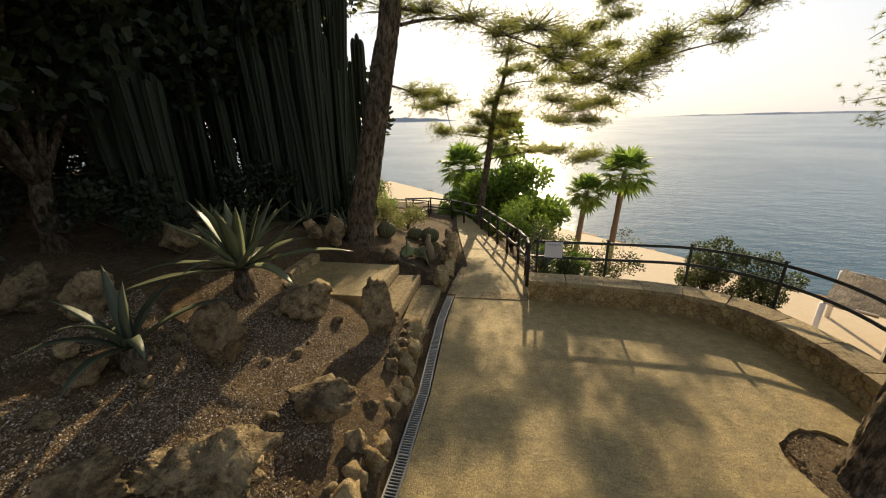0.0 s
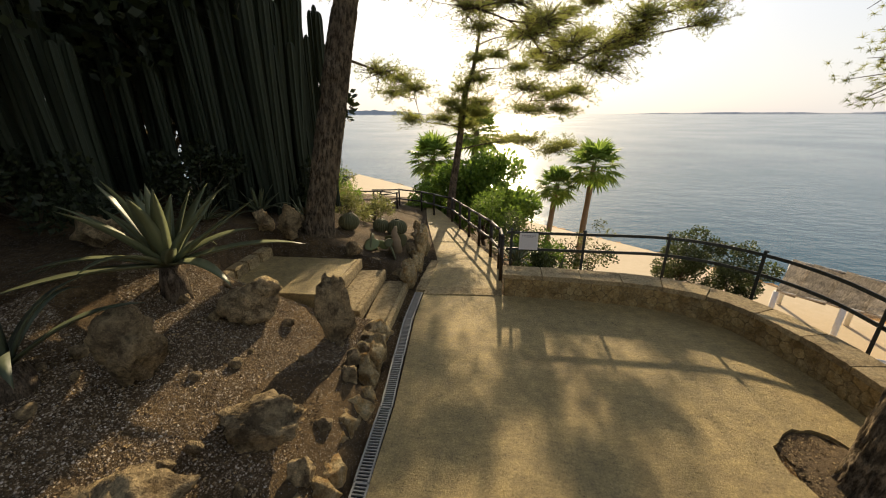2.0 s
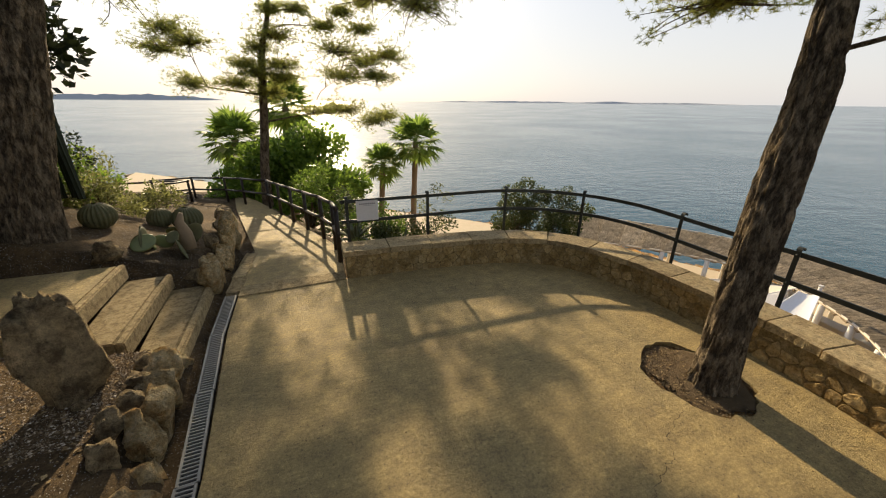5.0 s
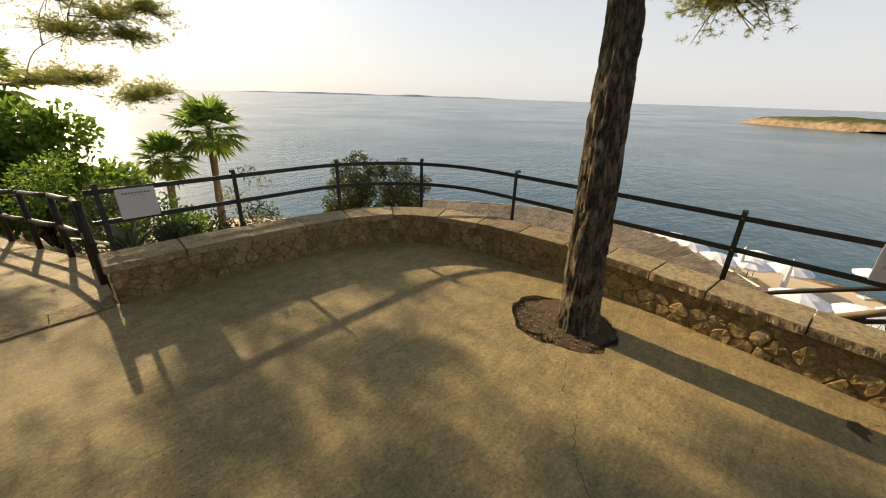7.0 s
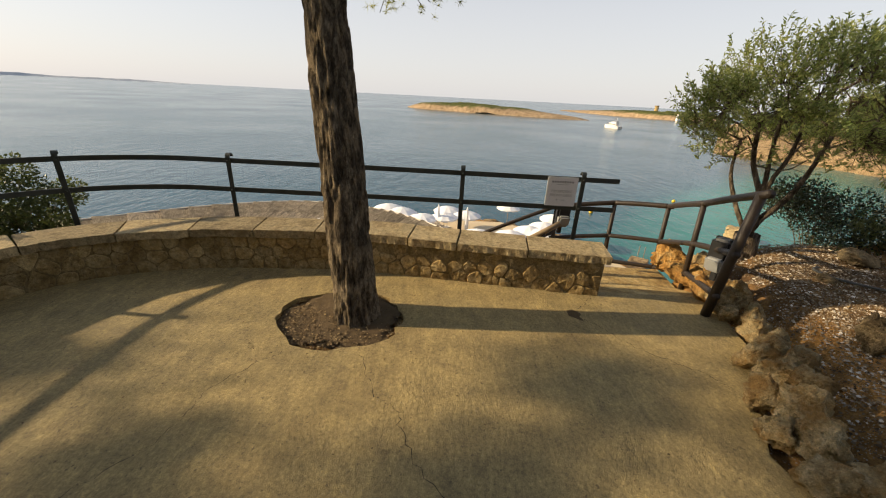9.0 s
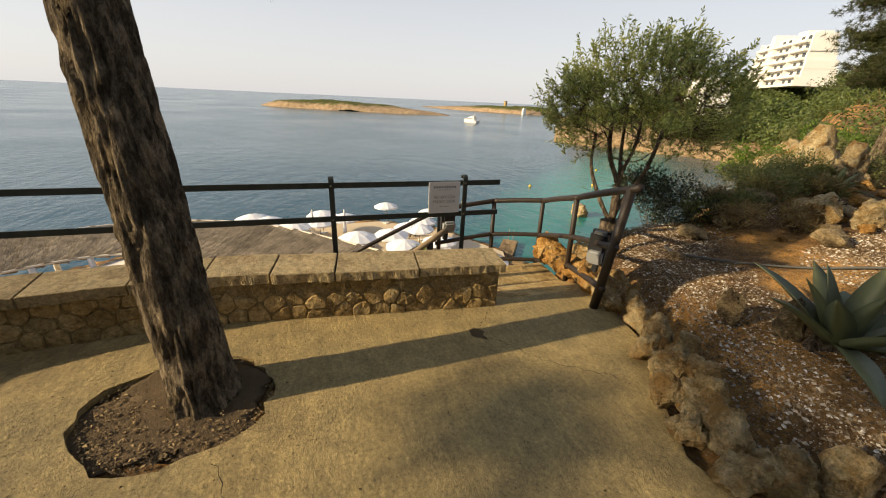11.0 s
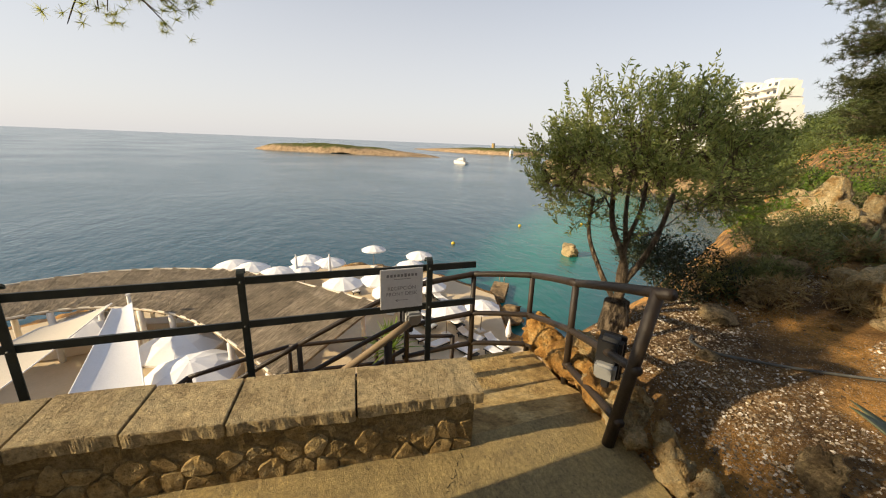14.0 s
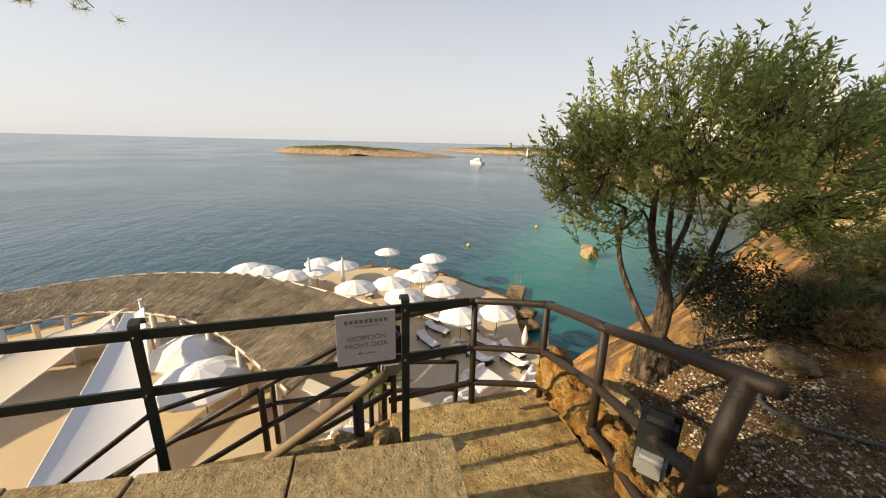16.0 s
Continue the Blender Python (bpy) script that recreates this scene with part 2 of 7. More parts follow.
def water():
    k = Mat("sea_water", 0.15, spec=0.5)
    p = k.node("ShaderNodeSeparateXYZ", Vector=k.pos)
    # shallow sand under the cove shows turquoise, deep water dark blue
    dx = k.math("SUBTRACT", p.outputs[0], 70.0)
    dy = k.math("ADD", p.outputs[1], 62.0)
    # along and across the cove
    al = k.math("ADD", k.math("MULTIPLY", dx, 0.64), k.math("MULTIPLY", dy, -0.77))
    ac = k.math("ADD", k.math("MULTIPLY", dx, 0.77), k.math("MULTIPLY", dy, 0.64))
    q = k.math("ADD", k.math("POWER", k.math("DIVIDE", al, 75.0), 2.0), k.math("POWER", k.math("DIVIDE", ac, 12.0), 2.0))
    q = k.math("ADD", q, k.math("MULTIPLY", k.math("SUBTRACT", k.noise(0.05, 4, 0.6), 0.5), 1.0))
    c = k.ramp(k.grey(q, 0.0, 2.2), (0.0, (0.035, 0.235, 0.175)), (0.3, (0.020, 0.15, 0.135)), (0.55, (0.014, 0.085, 0.105)), (1.0, (0.014, 0.066, 0.09)))
    k.color(c)
    v1 = k.stretch((0.5, 0.9, 1.0))
    w = k.math("ADD", k.noise(1.4, 5, 0.6, v1), k.math("MULTIPLY", k.noise(0.45, 3, 0.5, v1), 2.4))
    k.bump(w, 1.0, 0.085)
    k.b.inputs["IOR"].default_value = 1.33
    k.rough(k.grey(k.noise(0.02, 4), 0.35, 0.65, 0.15, 0.22))
    return k.m


def thatch():
    k = Mat("reed_thatch", 0.95, spec=0.1)
    g = k.noise(16, 6, 0.75, k.stretch((1.0, 0.05, 1.0)))
    big = k.noise(0.8, 6, 0.7)
    c = k.ramp(big, (0.35, (0.15, 0.12, 0.08)), (0.5, (0.25, 0.20, 0.135)), (0.66, (0.36, 0.29, 0.20)))
    c = k.vary(k.vary(c, k.grey(g, 0.32, 0.68), 0.4, 1.6), k.noise(25, 4), 0.6, 1.4)
    k.color(k.vary(c, k.random(), 0.72, 1.28))
    k.bump(g, 1.0, 0.08)
    return k.m


M_CONCRETE = concrete()
M_COPING = stone("coping_stone", (0.25, 0.19, 0.11), (0.37, 0.29, 0.175), (0.31, 0.25, 0.155), 5, 0.008)
M_WALLSTONE = stone("rubble_stone", (0.27, 0.185, 0.08), (0.37, 0.265, 0.125), (0.43, 0.33, 0.18), 5, 0.02)
M_MORTAR = stone("lime_mortar", (0.18, 0.13, 0.062), (0.25, 0.185, 0.092), (0.30, 0.225, 0.125), 9, 0.012, False)
M_ROCK = stone("limestone_boulder", (0.17, 0.125, 0.075), (0.42, 0.325, 0.20), (0.56, 0.43, 0.26), 4.2, 0.07)
M_BORDER = stone("border_limestone", (0.42, 0.26, 0.105), (0.58, 0.44, 0.245), (0.68, 0.57, 0.38), 5, 0.06)
M_CLIFF = stone("coast_rock", (0.18, 0.13, 0.08), (0.36, 0.25, 0.14), (0.45, 0.33, 0.20), 0.8, 0.2, False)
M_PAVING = stone("exposed_aggregate", (0.25, 0.19, 0.11), (0.38, 0.295, 0.17), (0.46, 0.37, 0.23), 16, 0.01)
M_EARTH = stone("orange_earth_rock", (0.34, 0.175, 0.05), (0.48, 0.27, 0.085), (0.56, 0.38, 0.17), 4, 0.05)
M_LANDING = stone("worn_landing_stone", (0.30, 0.205, 0.09), (0.44, 0.32, 0.15), (0.48, 0.37, 0.20), 3, 0.015, False)
M_SOIL = soil()
M_BARK = bark("pine_bark", (0.17, 0.13, 0.085), (0.34, 0.265, 0.17), 17.0)
M_BARK2 = bark("grey_bark", (0.16, 0.12, 0.08), (0.27, 0.21, 0.145), 18.0)
M_PINE = leaf_mat("pine_needles", (0.20, 0.22, 0.055), (0.46, 0.47, 0.13), 0.74)
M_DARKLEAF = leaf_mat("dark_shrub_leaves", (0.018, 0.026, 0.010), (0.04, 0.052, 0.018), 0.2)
M_BROADLEAF = leaf_mat("bright_leaves", (0.09, 0.16, 0.022), (0.24, 0.34, 0.05), 0.65)
M_OLIVE = leaf_mat("olive_leaves", (0.18, 0.23, 0.06), (0.52, 0.54, 0.18), 0.66)
M_WOODS = leaf_mat("hillside_foliage", (0.05, 0.075, 0.016), (0.13, 0.16, 0.035), 0.25)
M_BUSH = leaf_mat("lentisk_leaves", (0.05, 0.068, 0.018), (0.13, 0.15, 0.045), 0.4)
M_STRAW = leaf_mat("dry_straw", (0.20, 0.13, 0.05), (0.40, 0.29, 0.12), 0.4)
M_DARKPINE = leaf_mat("dark_pine_needles", (0.05, 0.06, 0.022), (0.12, 0.13, 0.045), 0.5)
M_SHRUB = leaf_mat("shrub_leaves", (0.12, 0.135, 0.04), (0.29, 0.29, 0.10), 0.55)
M_PALM = leaf_mat("palm_leaves", (0.13, 0.21, 0.035), (0.30, 0.40, 0.08), 0.65)
# agave skin with the garden's shade put into its darker colour
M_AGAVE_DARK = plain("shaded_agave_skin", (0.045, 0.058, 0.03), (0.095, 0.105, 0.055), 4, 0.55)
M_AGAVE = plain("agave_skin", (0.085, 0.10, 0.045), (0.15, 0.16, 0.08), 5, 0.5)
M_AGAVE_YELLOW = plain("agave_striped_skin", (0.24, 0.25, 0.09), (0.10, 0.14, 0.06), 14, 0.45)
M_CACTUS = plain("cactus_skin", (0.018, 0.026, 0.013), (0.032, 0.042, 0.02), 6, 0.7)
M_BARREL = plain("barrel_cactus_skin", (0.05, 0.065, 0.025), (0.16, 0.14, 0.06), 16, 0.7)
M_RAIL = plain("dark_green_iron", (0.012, 0.017, 0.016), (0.060, 0.066, 0.055), 11, 0.5, 0.2, 0.6)
M_WOOD = plain("dark_stained_wood", (0.014, 0.010, 0.007), (0.040, 0.027, 0.017), 9, 0.5, 0.0, 0.6, False, 0.006)
M_LOG = plain("bare_log", (0.19, 0.135, 0.075), (0.30, 0.22, 0.13), 9, 0.8, 0.0, 0.4)
M_GRATE = plain("galvanised_grate", (0.27, 0.26, 0.23), (0.40, 0.38, 0.33), 9, 0.55, 0.5)
# near-black standing in for the drain's inner shade; the floor cracks share it
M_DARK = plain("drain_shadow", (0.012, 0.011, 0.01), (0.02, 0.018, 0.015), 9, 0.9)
M_SIGN = plain("sign_board", (0.62, 0.60, 0.57), (0.68, 0.66, 0.63), 5, 0.5)
M_INK = plain("sign_ink", (0.20, 0.19, 0.18), (0.26, 0.25, 0.24), 5, 0.6)
M_CANVAS = plain("white_canvas", (0.80, 0.79, 0.77), (0.86, 0.85, 0.83), 3, 0.85)
M_SAIL = plain("cream_sailcloth", (0.66, 0.58, 0.45), (0.72, 0.64, 0.51), 3, 0.85)
M_WHITE = plain("white_plaster", (0.72, 0.69, 0.63), (0.80, 0.77, 0.71), 2, 0.85)
M_DECK = plain("sand_coloured_paving", (0.56, 0.44, 0.27), (0.66, 0.54, 0.37), 1.5, 0.85)
M_PLASTIC = plain("black_plastic", (0.012, 0.012, 0.013), (0.022, 0.022, 0.023), 7, 0.4)
M_LENS = plain("milky_lamp_glass", (0.24, 0.25, 0.25), (0.32, 0.32, 0.31), 5, 0.35)
M_HOSE = plain("grey_hose", (0.07, 0.07, 0.06), (0.11, 0.11, 0.10), 9, 0.6)
M_LITTER = plain("pine_litter", (0.09, 0.06, 0.03), (0.18, 0.12, 0.055), 20, 0.95, 0.0, 1.0, False, 0.02)
M_THATCH = thatch()
M_WATER = water()
M_GLASS = plain("window_glass_dark", (0.04, 0.05, 0.055), (0.08, 0.09, 0.10), 2, 0.15)

# ---- ground ----
SEA = -12.2
DECK = -11.2
COAST = [(-55, 104), (-32, 92), (-18, 79), (8, 52), (19.5, 42.5), (26.5, 35), (35, 22), (44, 6), (44.5, -6), (40, -12.5),
         (33, -16.5), (25.5, -14), (21, -15.5), (20, -20), (24, -32), (36, -62), (60, -112)]
C_AZ = [math.degrees(math.atan2(x - 5, y)) for x, y in COAST]
C_R = [math.hypot(x - 5, y) for x, y in COAST]


def smooth(a, b, x):
    t = min(max((x - a) / (b - a), 0), 1)
    return t * t * (3 - 2 * t)


def path_z(y):
    return -0.105 * max(y - 5.4, 0) - 0.02 * max(y - 14, 0) ** 1.5


def drain_x(y):
    """The line of the drain's middle."""
    return float(np.interp(y, (1.8, 2.9, 4.0), (-0.115, -0.20, -0.275)))


def bed_edge(y):
    """Where the western bed begins."""
    return drain_x(y) - 0.28 if y < 7 else -0.555 - (y - 7) * 0.165


def east_edge(y):
    """Where the ground falls away east of the terrace."""
    if y > 5.6:
        return max(1.55 - (y - 7) * 0.30, -4)
    if y > -1.2:
        return 6.05 + 0.9 * smooth(1.5, -1.0, y)
    return 6.05 + max(-4.9 - y, 0) * 0.46


def bed_line(y):
    """Inner edge of the eastern bed, x at a given y south of the wall's end."""
    return 4.75 + (y + 1.95) * -2.1


def land(x, y):
    az, r = math.degrees(math.atan2(x - 5, y)), math.hypot(x - 5, y)
    n = noise.noise(Vector((x * 0.35, y * 0.35, 3.1))) * 0.35 + noise.noise(Vector((x * 1.1, y * 1.1, 7.7))) * 0.12
    rc = np.interp(az, C_AZ, C_R) if C_AZ[0] < az < C_AZ[-1] else 400
    inside = rc - r
    # top surface
    z = path_z(y) - 0.06
    s = bed_edge(y) - x
    if s > 0:
        hill = (0.30 + 0.30 * min(s, 3.2) + 0.13 * max(s - 3.2, 0)) * (1 - 0.72 * smooth(7.5, 11.5, y)) + n * 0.5 * smooth(0, 1, s)
        z += hill
        stair = smooth(3.35, 3.65, y) * (1 - smooth(5.1, 5.4, y)) * (1 - smooth(2.6, 3.0, s))
        z = z * (1 - stair) + (0.05 + 0.02 * s) * stair
    # eastern bed, beyond the rim of stones
    e = max(0, np.interp(x, (2.6, 3.2, 3.7, 4.2, 4.8, 5.3, 5.35), (-1.45, -1.42, -1.70, -2.02, -2.14, -2.2, -2.42)) - y) if y < -1.0 else 0
    if e > 0 and x > 2.2:
        z += 0.30 * smooth(0.1, 0.6, e) + 0.16 * min(max(e - 0.5, 0), 2.5) + 0.02 * max(e - 3, 0) + n * 0.5 * smooth(0.2, 2, e)
    d = x - east_edge(y)
    if az < 118:
        slope = 0.75 if y > 6 else 1.9 if y > -1.0 else 4.5
        if d > 0:
            z = max(z - slope * d - 0.25 * smooth(0, 0.4, d) + n * 2.0 * smooth(0, 2, d), DECK - 0.25)
        if inside < 3:
            z = min(z, DECK - 0.2 - 0.9 * max(1.2 - inside, 0) + n * 1.3)
    else:
        if d > 0:
            z -= (1.1 + 3.4 * smooth(-7.0, -4.0, y)) * d + 0.2 * smooth(0, 0.4, d) - n * 1.2 * smooth(0, 2, d)
            z = max(z, SEA + 0.5)
        k = smooth(118, 135, az)
        z = min(z, SEA + 0.2 + 0.85 * max(inside, -3) + n * (1 + min(max(inside, 0), 6) * 0.3) + k * 0.5)
        far = max(r - 30, 0) * smooth(140, 160, az)
        z += min(far * 0.10, 6) * smooth(2, 20, inside)
    if 5.10 < x < 7.3 and -2.22 < y < -0.85:
        z = min(z, -0.75)
    if 5.72 < x < 7.3 and -2.25 < y < 4.6:
        z = min(z, -0.75 - 0.55 * max(y + 0.9, 0))
    if inside < -2:
        z = min(z, SEA - 1.5)
    return z


def ground_sheet():
    n, half = 380, 130.0
    cx, cy = 2.5, 1.5

    def axis(i, c):
        u = i / (n - 1) * 2 - 1
        return c + math.copysign(abs(u) ** 2.3 * half + abs(u) * 6, u)
    xs, ys = [axis(i, cx) for i in range(n)], [axis(i, cy) for i in range(n)]
    verts = [(x, y, land(x, y)) for y in ys for x in xs]
    faces = [(j * n + i, j * n + i + 1, (j + 1) * n + i + 1, (j + 1) * n + i) for j in range(n - 1) for i in range(n - 1)]
    return verts, faces


structure("ground", ground_sheet(), M_SOIL, "brown stony soil with pale gravel and pine litter", "ground", True)

R = 4900
structure("sea", ([(-R, -R, SEA), (R, -R, SEA), (R, R, SEA), (-R, R, SEA)], [(0, 1, 2, 3)]), M_WATER,
          "calm blue-green sea with small ripples", "sea")

# railing's line: north leg, rounded corner, east leg
WALL_N, WALL_E, CORNER = 4.87, 5.14, 1.25
RAIL_LEN = (WALL_E - CORNER - 1.15) + CORNER * math.pi / 2 + (WALL_N - CORNER + 0.94)


def rail_line(s, off=0.0):
    """Point and outward direction at s metres along the railing's guide line, from its western end; off goes outwards."""
    a = WALL_E - CORNER - 1.15
    arc = CORNER * math.pi / 2
    if s < a:
        return Vector((1.15 + s, WALL_N + off, 0)), Vector((0, 1, 0))
    if s < a + arc:
        w = (s - a) / CORNER
        d = Vector((math.sin(w), math.cos(w), 0))
        return Vector((WALL_E - CORNER, WALL_N - CORNER, 0)) + d * (CORNER + off), d
    y = WALL_N - CORNER - (s - a - arc)
    return Vector((WALL_E + off - 0.018 * max(1.6 - y, 0), y, 0)), Vector((1, 0, 0))


# the bench wall's inner face: straight in the north, a wide bend, then a slightly bowed east leg
WALL_RUN = spline([(1.32, 4.98, 0), (2.6, 4.93, 0), (3.85, 4.77, 0), (4.72, 4.33, 0), (5.16, 3.45, 0), (5.31, 2.4, 0), (5.32, 1.5, 0), (5.2, 0.45, 0), (5.04, -0.93, 0)], 200)
WALL_S = [0.0]
for p0, p1 in zip(WALL_RUN, WALL_RUN[1:]):
    WALL_S.append(WALL_S[-1] + (p1 - p0).length)
WALL_LEN = WALL_S[-1]


def wall_line(s, off=0.0):
    """Point and outward direction at s metres along the wall's inner face, from its western end; off goes outwards."""
    i = min(max(int(np.searchsorted(WALL_S, s)) - 1, 0), len(WALL_RUN) - 2)
    p0, p1 = WALL_RUN[i], WALL_RUN[i + 1]
    d = (WALL_RUN[min(i + 3, len(WALL_RUN) - 1)] - WALL_RUN[max(i - 2, 0)]).normalized()
    out = Vector((-d.y, d.x, 0))
    return p0 + (p1 - p0).normalized() * (s - WALL_S[i]) + out * off, out


def terrace():
    """The concrete floor, with a hole round the pine."""
    outer = [(0.0, -9.0), (-0.04, 2.0)] + [(drain_x(y) + 0.10, y) for y in (3.0, 4.0, 4.98)]
    outer += [(1.30, 5.0)] + [tuple(wall_line(WALL_LEN * i / 40, 0.1)[0][:2]) for i in range(1, 41)]
    outer += [(5.14, -1.0), (5.13, -2.0), (4.75, -2.02), (4.2, -1.9), (3.7, -1.55), (3.2, -1.25), (2.9, -1.3), (2.6, -1.7), (2.5, -3), (2.5, -9.0)]
    bm = bmesh.new()
    ov = [bm.verts.new((x, y, 0)) for x, y in outer]
    oe = [bm.edges.new((ov[i], ov[(i + 1) % len(ov)])) for i in range(len(ov))]
    rng = random.Random(4)
    hv = []
    for i in range(36):
        w = 2 * math.pi * i / 36
        r = 0.445 + 0.03 * math.cos(w - 2.2) + rng.uniform(-0.03, 0.03)
        hv.append(bm.verts.new((4.43 + r * 1.04 * math.cos(w), 1.57 + r * 1.24 * math.sin(w), 0)))
    he = [bm.edges.new((hv[i], hv[(i + 1) % 36])) for i in range(36)]
    bmesh.ops.triangle_fill(bm, edges=oe + he, use_beauty=True)
    r = bmesh.ops.extrude_face_region(bm, geom=bm.faces[:])
    bmesh.ops.translate(bm, vec=(0, 0, -0.05), verts=[v for v in r["geom"] if isinstance(v, bmesh.types.BMVert)])
    bmesh.ops.recalc_face_normals(bm, faces=bm.faces[:])
    return bm


structure("terrace_floor", terrace(), M_CONCRETE, "worn ochre concrete terrace with sweeping marks and cracks", "floor")


def crack_strip(points, width, seed):
    """A thin ragged crack, as a sunken-looking dark strip."""
    rng = random.Random(seed)
    pts = spline([(x, y, 0) for x, y in points], 40)
    v, f = [], []
    for i, p in enumerate(pts):
        d = (pts[min(i + 1, 39)] - pts[max(i - 1, 0)]).normalized()
        s = Vector((-d.y, d.x, 0))
        o = s * rng.uniform(-0.02, 0.02)
        w = width * rng.uniform(0.15, 1.0)
        v += [p + o + s * w + Vector((0, 0, 0.004)), p + o - s * w + Vector((0, 0, 0.004))]
    for i in range(39):
        f.append((2 * i, 2 * i + 1, 2 * i + 3, 2 * i + 2))
    return v, f


for i, (pts, w) in enumerate((([(4.62, -0.54), (4.45, -0.72), (4.2, -0.9), (3.92, -1.27), (3.75, -1.4)], 0.0032), ([(3.9, 1.3), (3.5, 1.12), (3.42, 0.98), (3.2, 0.9), (2.9, 0.7), (2.5, 0.2)], 0.0026),
                              ([(5.05, -0.85), (4.85, -0.70), (4.7, -0.56)], 0.003), ([(3.0, 4.3), (3.3, 3.9), (3.75, 3.85)], 0.0026), ([(3.95, 1.85), (3.5, 2.2), (3.1, 2.25), (2.6, 2.6)], 0.0025))):
    structure("floor_crack", crack_strip(pts, w, i), M_DARK, "dark ragged crack in the concrete", "crack")
chip = [(4.71, -0.49), (4.735, -0.55), (4.66, -0.62), (4.62, -0.585), (4.53, -0.60), (4.58, -0.54), (4.62, -0.485)]
structure("floor_crack", ([(x, y, 0.005) for x, y in chip], [tuple(range(len(chip)))]), M_LITTER, "small broken-out hole in the concrete", "hole")


def scraps(count, seed, keep, box4, size, mats, name, label):
    """Dry leaf bits and pine needles lying about."""
    rng = random.Random(seed)
    v, f = [], []
    while count:
        x, y = rng.uniform(box4[0], box4[1]), rng.uniform(box4[2], box4[3])
        z = keep(x, y)
        if z is None:
            continue
        count -= 1
        a, l = rng.uniform(0, 6.28), size * rng.uniform(0.4, 1.4)
        d, s = Vector((math.cos(a), math.sin(a), 0)), Vector((-math.sin(a), math.cos(a), 0))
        w = l * rng.uniform(0.08, 0.4)
        p = Vector((x, y, z + 0.003))
        b = len(v)
        v += [p, p + d * l * 0.5 + s * w + Vector((0, 0, rng.uniform(0, 0.4) * l)), p + d * l, p + d * l * 0.5 - s * w + Vector((0, 0, rng.uniform(0, 0.3) * l))]
        f.append((b, b + 1, b + 2, b + 3))
    return tagged(part(name, (v, f), mats), label, "litter", kind="stuff")


def scrap_mat():
    k = Mat("dry_leaf_bits", 0.9)
    k.color(k.ramp(k.island(), (0.0, (0.06, 0.04, 0.02)), (0.6, (0.21, 0.14, 0.065)), (1.0, (0.42, 0.30, 0.14))))
    return k.m


M_SCRAP = scrap_mat()


def on_floor(x, y):
    return 0.0 if drain_x(y) + 0.12 < x and not (x > 2.3 and y < -1.0) else None


scraps(700, 1, on_floor, (-0.1, 5.0, -1.5, 4.8), 0.016, M_SCRAP, "leaf_litter", "scattered dry leaf bits on the terrace")
scraps(2600, 2, lambda x, y: -0.04 + 0.02 * random.Random(x).random() if math.hypot((x - 4.43) / 0.47, (y - 1.57) / 0.56) < 1.0 else None, (3.8, 5.0, 0.8, 2.4), 0.024, M_SCRAP, "leaf_litter", "brown pine needles heaped round the trunk")
scraps(500, 3, lambda x, y: 0.0 if math.hypot((x - 4.4) / 0.75, (y - 1.5) / 0.95) < 1.0 else None, (3.5, 5.1, 0.4, 2.6), 0.014, M_SCRAP, "leaf_litter", "pine litter spilling over the rim of the tree pit")
scraps(6000, 4, lambda x, y: land(x, y) + 0.004, (-4.5, -0.7, -1.4, 3.4), 0.035, M_SCRAP, "leaf_litter", "dry leaves and needles on the western bed")
scraps(3500, 5, lambda x, y: land(x, y) + 0.004 if y < -2.0 else None, (2.6, 8.0, -7.5, -1.8), 0.035, M_SCRAP, "leaf_litter", "dry needles on the eastern bed")

# ---- stone bench wall with railing ----


def strip_block(s0, s1, off0, off1, z0, z1, n, bevel=0.0, rng=None, rough=0.0, line=wall_line):
    """A block that follows the wall's line from s0 to s1."""
    bm = bmesh.new()
    rows = []
    for i in range(n + 1):
        s = s0 + (s1 - s0) * i / n
        p0, p1 = line(s, off0)[0], line(s, off1)[0]
        ring = [Vector((p0.x, p0.y, z0)), Vector((p1.x, p1.y, z0)), Vector((p1.x, p1.y, z1)), Vector((p0.x, p0.y, z1))]
        if rng:
            d = line(s)[1]
            a, b = (abs(noise.noise(Vector((s * 7, k, 0.5)))) + 0.5 * noise.noise(Vector((s * 19, k, 4.5))) for k in (1.3, 6.7))
            ring[0] += d * rough * 1.6 * a + Vector((0, 0, rough * 0.9 * b))
            ring[3] += d * rough * 0.9 * b + Vector((0, 0, -rough * 0.35 * abs(a)))
        rows.append([bm.verts.new(p) for p in ring])
    for a, b in zip(rows, rows[1:]):
        for k in range(4):
            bm.faces.new((a[k], a[(k + 1) % 4], b[(k + 1) % 4], b[k]))
    bm.faces.new(rows[0][::-1])
    bm.faces.new(rows[-1])
    bmesh.ops.recalc_face_normals(bm, faces=bm.faces[:])
    if bevel:
        es = [e for e in bm.edges if e.calc_face_angle(0) > 0.9]
        bmesh.ops.bevel(bm, geom=es, offset=bevel, segments=2, affect="EDGES")
    return bm


